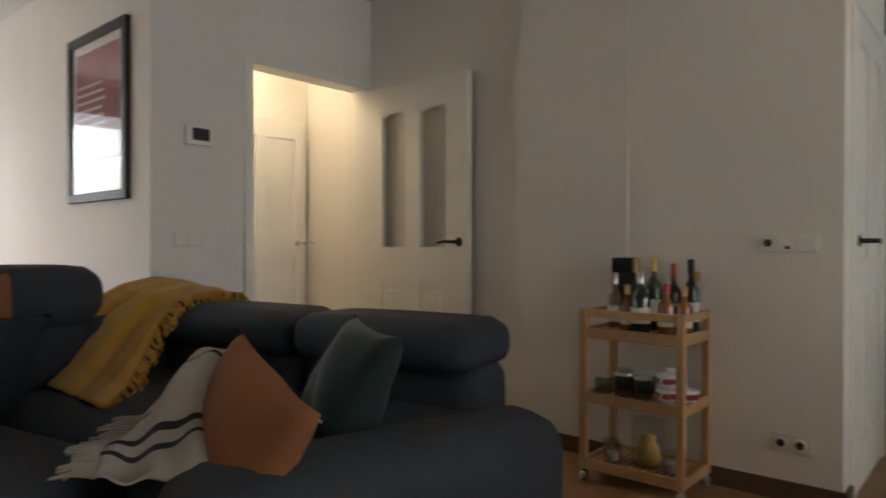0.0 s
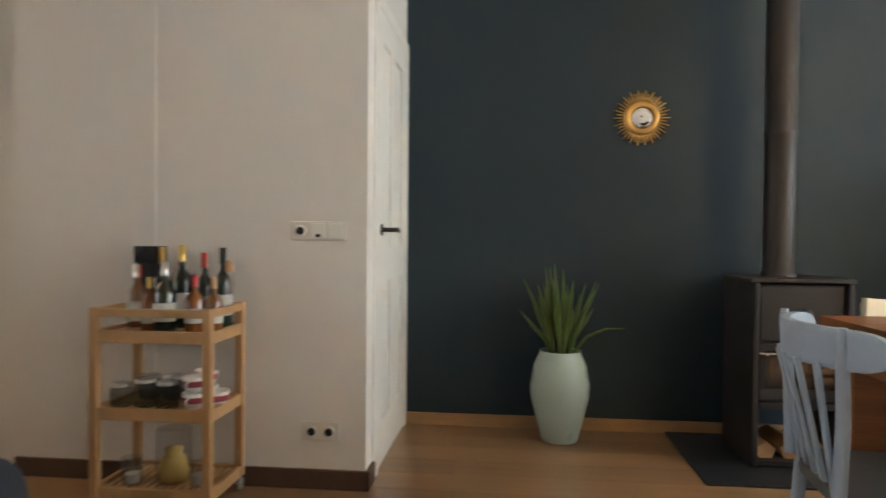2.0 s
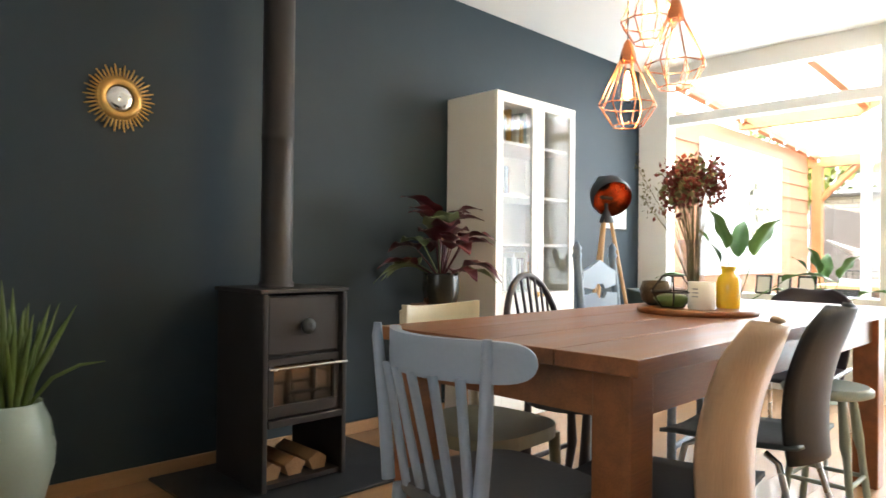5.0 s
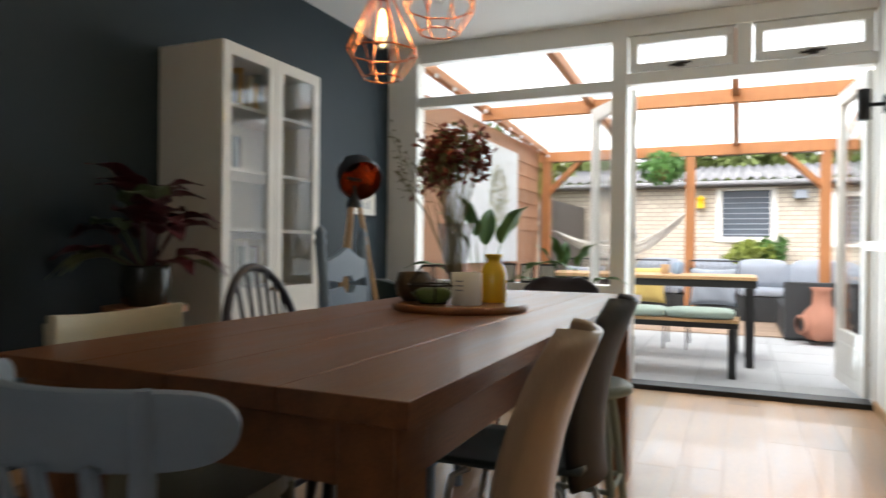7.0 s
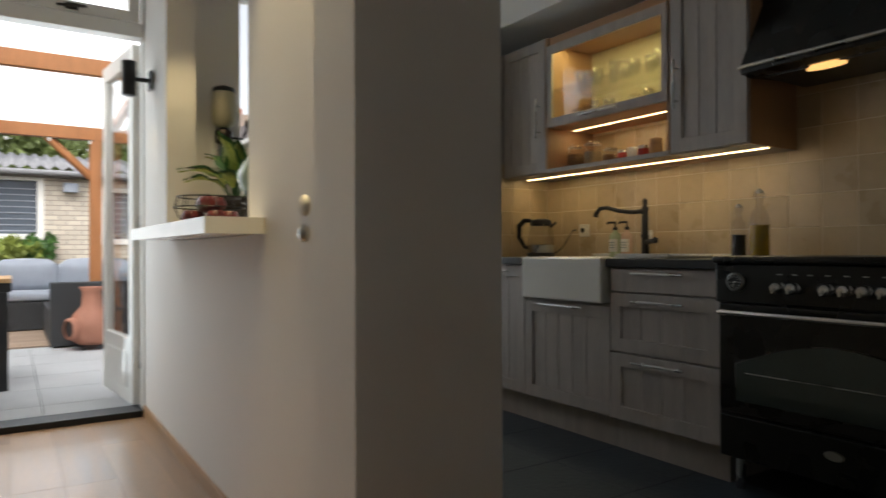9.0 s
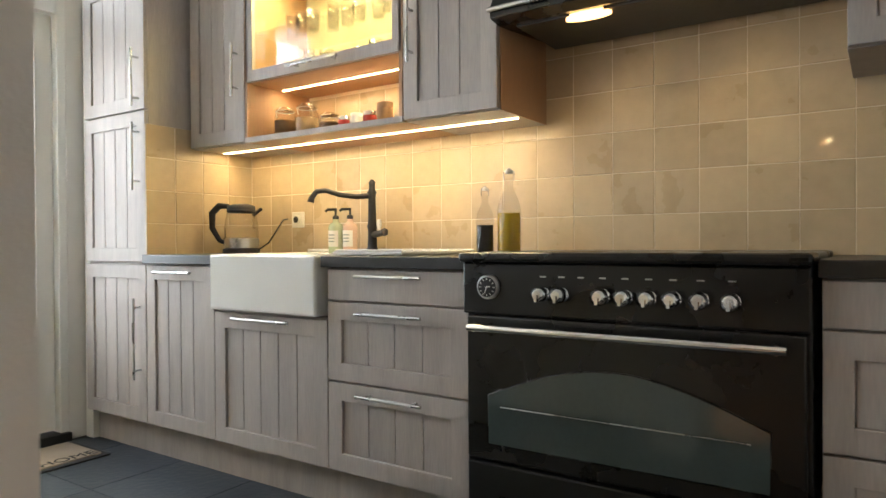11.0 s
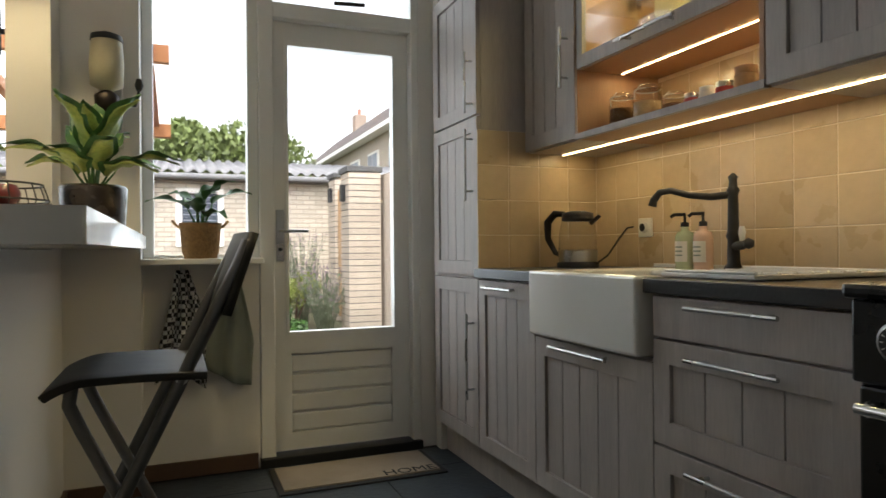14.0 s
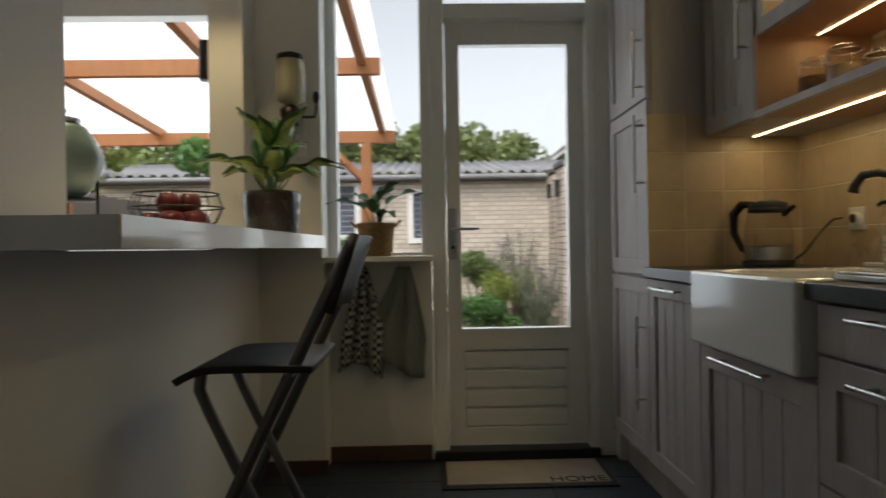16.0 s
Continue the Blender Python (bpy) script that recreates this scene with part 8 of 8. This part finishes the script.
for j in range(34):
    u = 0.1 + 0.8 * j / 33
    net.tube([(0.1 + 2.0 * u + 0.03 * (1 if k % 2 else -1), 10.7 + (k / 8 - 0.5) * 0.7 * math.sin(math.pi * u), 1.15 + 0.35 * (2 * u - 1) ** 2 * (1 if u > 0.5 else 0.3) - 0.35 * math.sin(math.pi * u) * (1 - abs(k / 8 - 0.5)) + 0.1 * u) for k in range(9)], 0.007, 4)
part("net", net, PAPER, hm, "knotted white cotton net", kind="stuff")

# ---- boards and tiles of the floors ----
fl = bpy.data.objects["floor"]
rng = random.Random(5)
board_mesh = {}


def board(name, parent, key, dims, material, loc):
    if key not in board_mesh:
        x, y, z = dims
        c = 0.0015 if name == "tile" else 0.0007
        sh = S()
        sh.add([(0, 0, 0), (x, 0, 0), (x, y, 0), (0, y, 0), (0, 0, z - c), (x, 0, z - c), (x, y, z - c), (0, y, z - c), (c, c, z), (x - c, c, z), (x - c, y - c, z), (c, y - c, z)],
               [(0, 1, 5, 4), (1, 2, 6, 5), (2, 3, 7, 6), (3, 0, 4, 7), (4, 5, 9, 8), (5, 6, 10, 9), (6, 7, 11, 10), (7, 4, 8, 11), (8, 9, 10, 11)])
        board_mesh[key] = mesh_of(name, sh, material)
    ob = new(name, board_mesh[key])
    ob.parent = parent
    ob.matrix_basis = pose(*loc)
    return ob


lens = (1.2, 1.55, 1.9)
far = S()
for i in range(30):
    x = 0.004 + i * 0.188
    if x > 5.5:
        break
    y = -6.5 - rng.random() * 1.2
    while y < 5.64:
        L = lens[rng.randrange(3)]
        y1 = min(y + L, 5.638)
        lo = max(y, -6.48)
        ok = y1 > lo + 0.02
        if x > 3.42:
            y1 = min(y1, 0.9)
            ok = y1 > lo + 0.02
        if ok:
            near = lo > -1.6 and x < 3.5
            if near and y1 - lo > L - 0.001:
                board("floor_board", fl, ("b", L), (0.1874, L - 0.0006, 0.013), OAK, (x, lo, -0.013))
            elif near:
                k = round(y1 - lo, 2)
                board("floor_board", fl, ("b", k), (0.1874, max(0.02, y1 - lo - 0.0006), 0.013), OAK, (x, lo, -0.013))
            else:
                far.box(x, x + 0.1874, lo, y1 - 0.0006, -0.013, 0.0)
        y += L
part("floor_boards", far, OAK, fl, kind="stuff")
for i in range(5):
    for j in range(10):
        x, y = 3.50 + 0.452 * i, 1.0 + 0.452 * j
        w = 0.448 if x + 0.448 < 5.76 else 0.3
        board("floor_tile", fl, ("t", w, j == 9), (w, 0.448 if j < 9 else 0.26, 0.013), SLATE, (x, y, -0.013))

# ---- glazed tiles behind the worktop ----
back = bpy.data.objects["wall_kitchen_east"]
side_wall = thing("tiled_return", pose(0, 0, 0), "sand coloured glazed tiles on the side of the tall cabinet", "tiles", kind="structure")
setting("tile_bed", S().box(5.7896, 5.800, 1.03, 4.779, 0.88, 2.3), mat("cream grout", (0.80, 0.70, 0.54), 0.9), "cream grout bed behind the tiles", "grout")
tile_sh = S()
for i in range(26):
    for j in range(9):
        y1 = 4.776 - 0.147 * i
        z0 = 0.892 + 0.147 * j
        if y1 - 0.145 < 1.03 or (z0 > 1.34 and not 2.0 < y1 < 3.2) and not (j == 3) or z0 > 2.2 or (3.53 < y1 < 4.37 and j == 4):
            if not (j == 4 and 3.4 < y1 < 4.5):
                continue
        if "tile" not in board_mesh:
            b = board("tile", back, "tile", (0.1445, 0.1443, 0.008), TILE, (0, 0, 0))
            bpy.data.objects.remove(b)
        ob = new("tile", board_mesh["tile"])
        ob.parent = back
        g = random.Random(i * 31 + j)
        ob.matrix_basis = Matrix(((0, 0, -1, 5.796), (-1, 0, 0, y1), (0, 1, 0, z0), (0, 0, 0, 1))) @ pose(0, 0, 0, g.uniform(-0.12, 0.12), g.uniform(-0.12, 0.12), g.uniform(-0.2, 0.2))
part("grout_bed", S().box(5.205, 5.788, 4.7705, 4.779, 0.892, 1.478), bpy.data.materials["cream grout"], side_wall)
for i in range(4):
    for j in range(4):
        ob = new("tile", board_mesh["tile"])
        ob.parent = side_wall
        x0 = 5.788 - 0.1475 * (i + 1)
        ob.matrix_basis = Matrix(((1, 0, 0, x0), (0, 0, -1, 4.777), (0, 1, 0, 0.892 + 0.147 * j), (0, 0, 0, 1)))
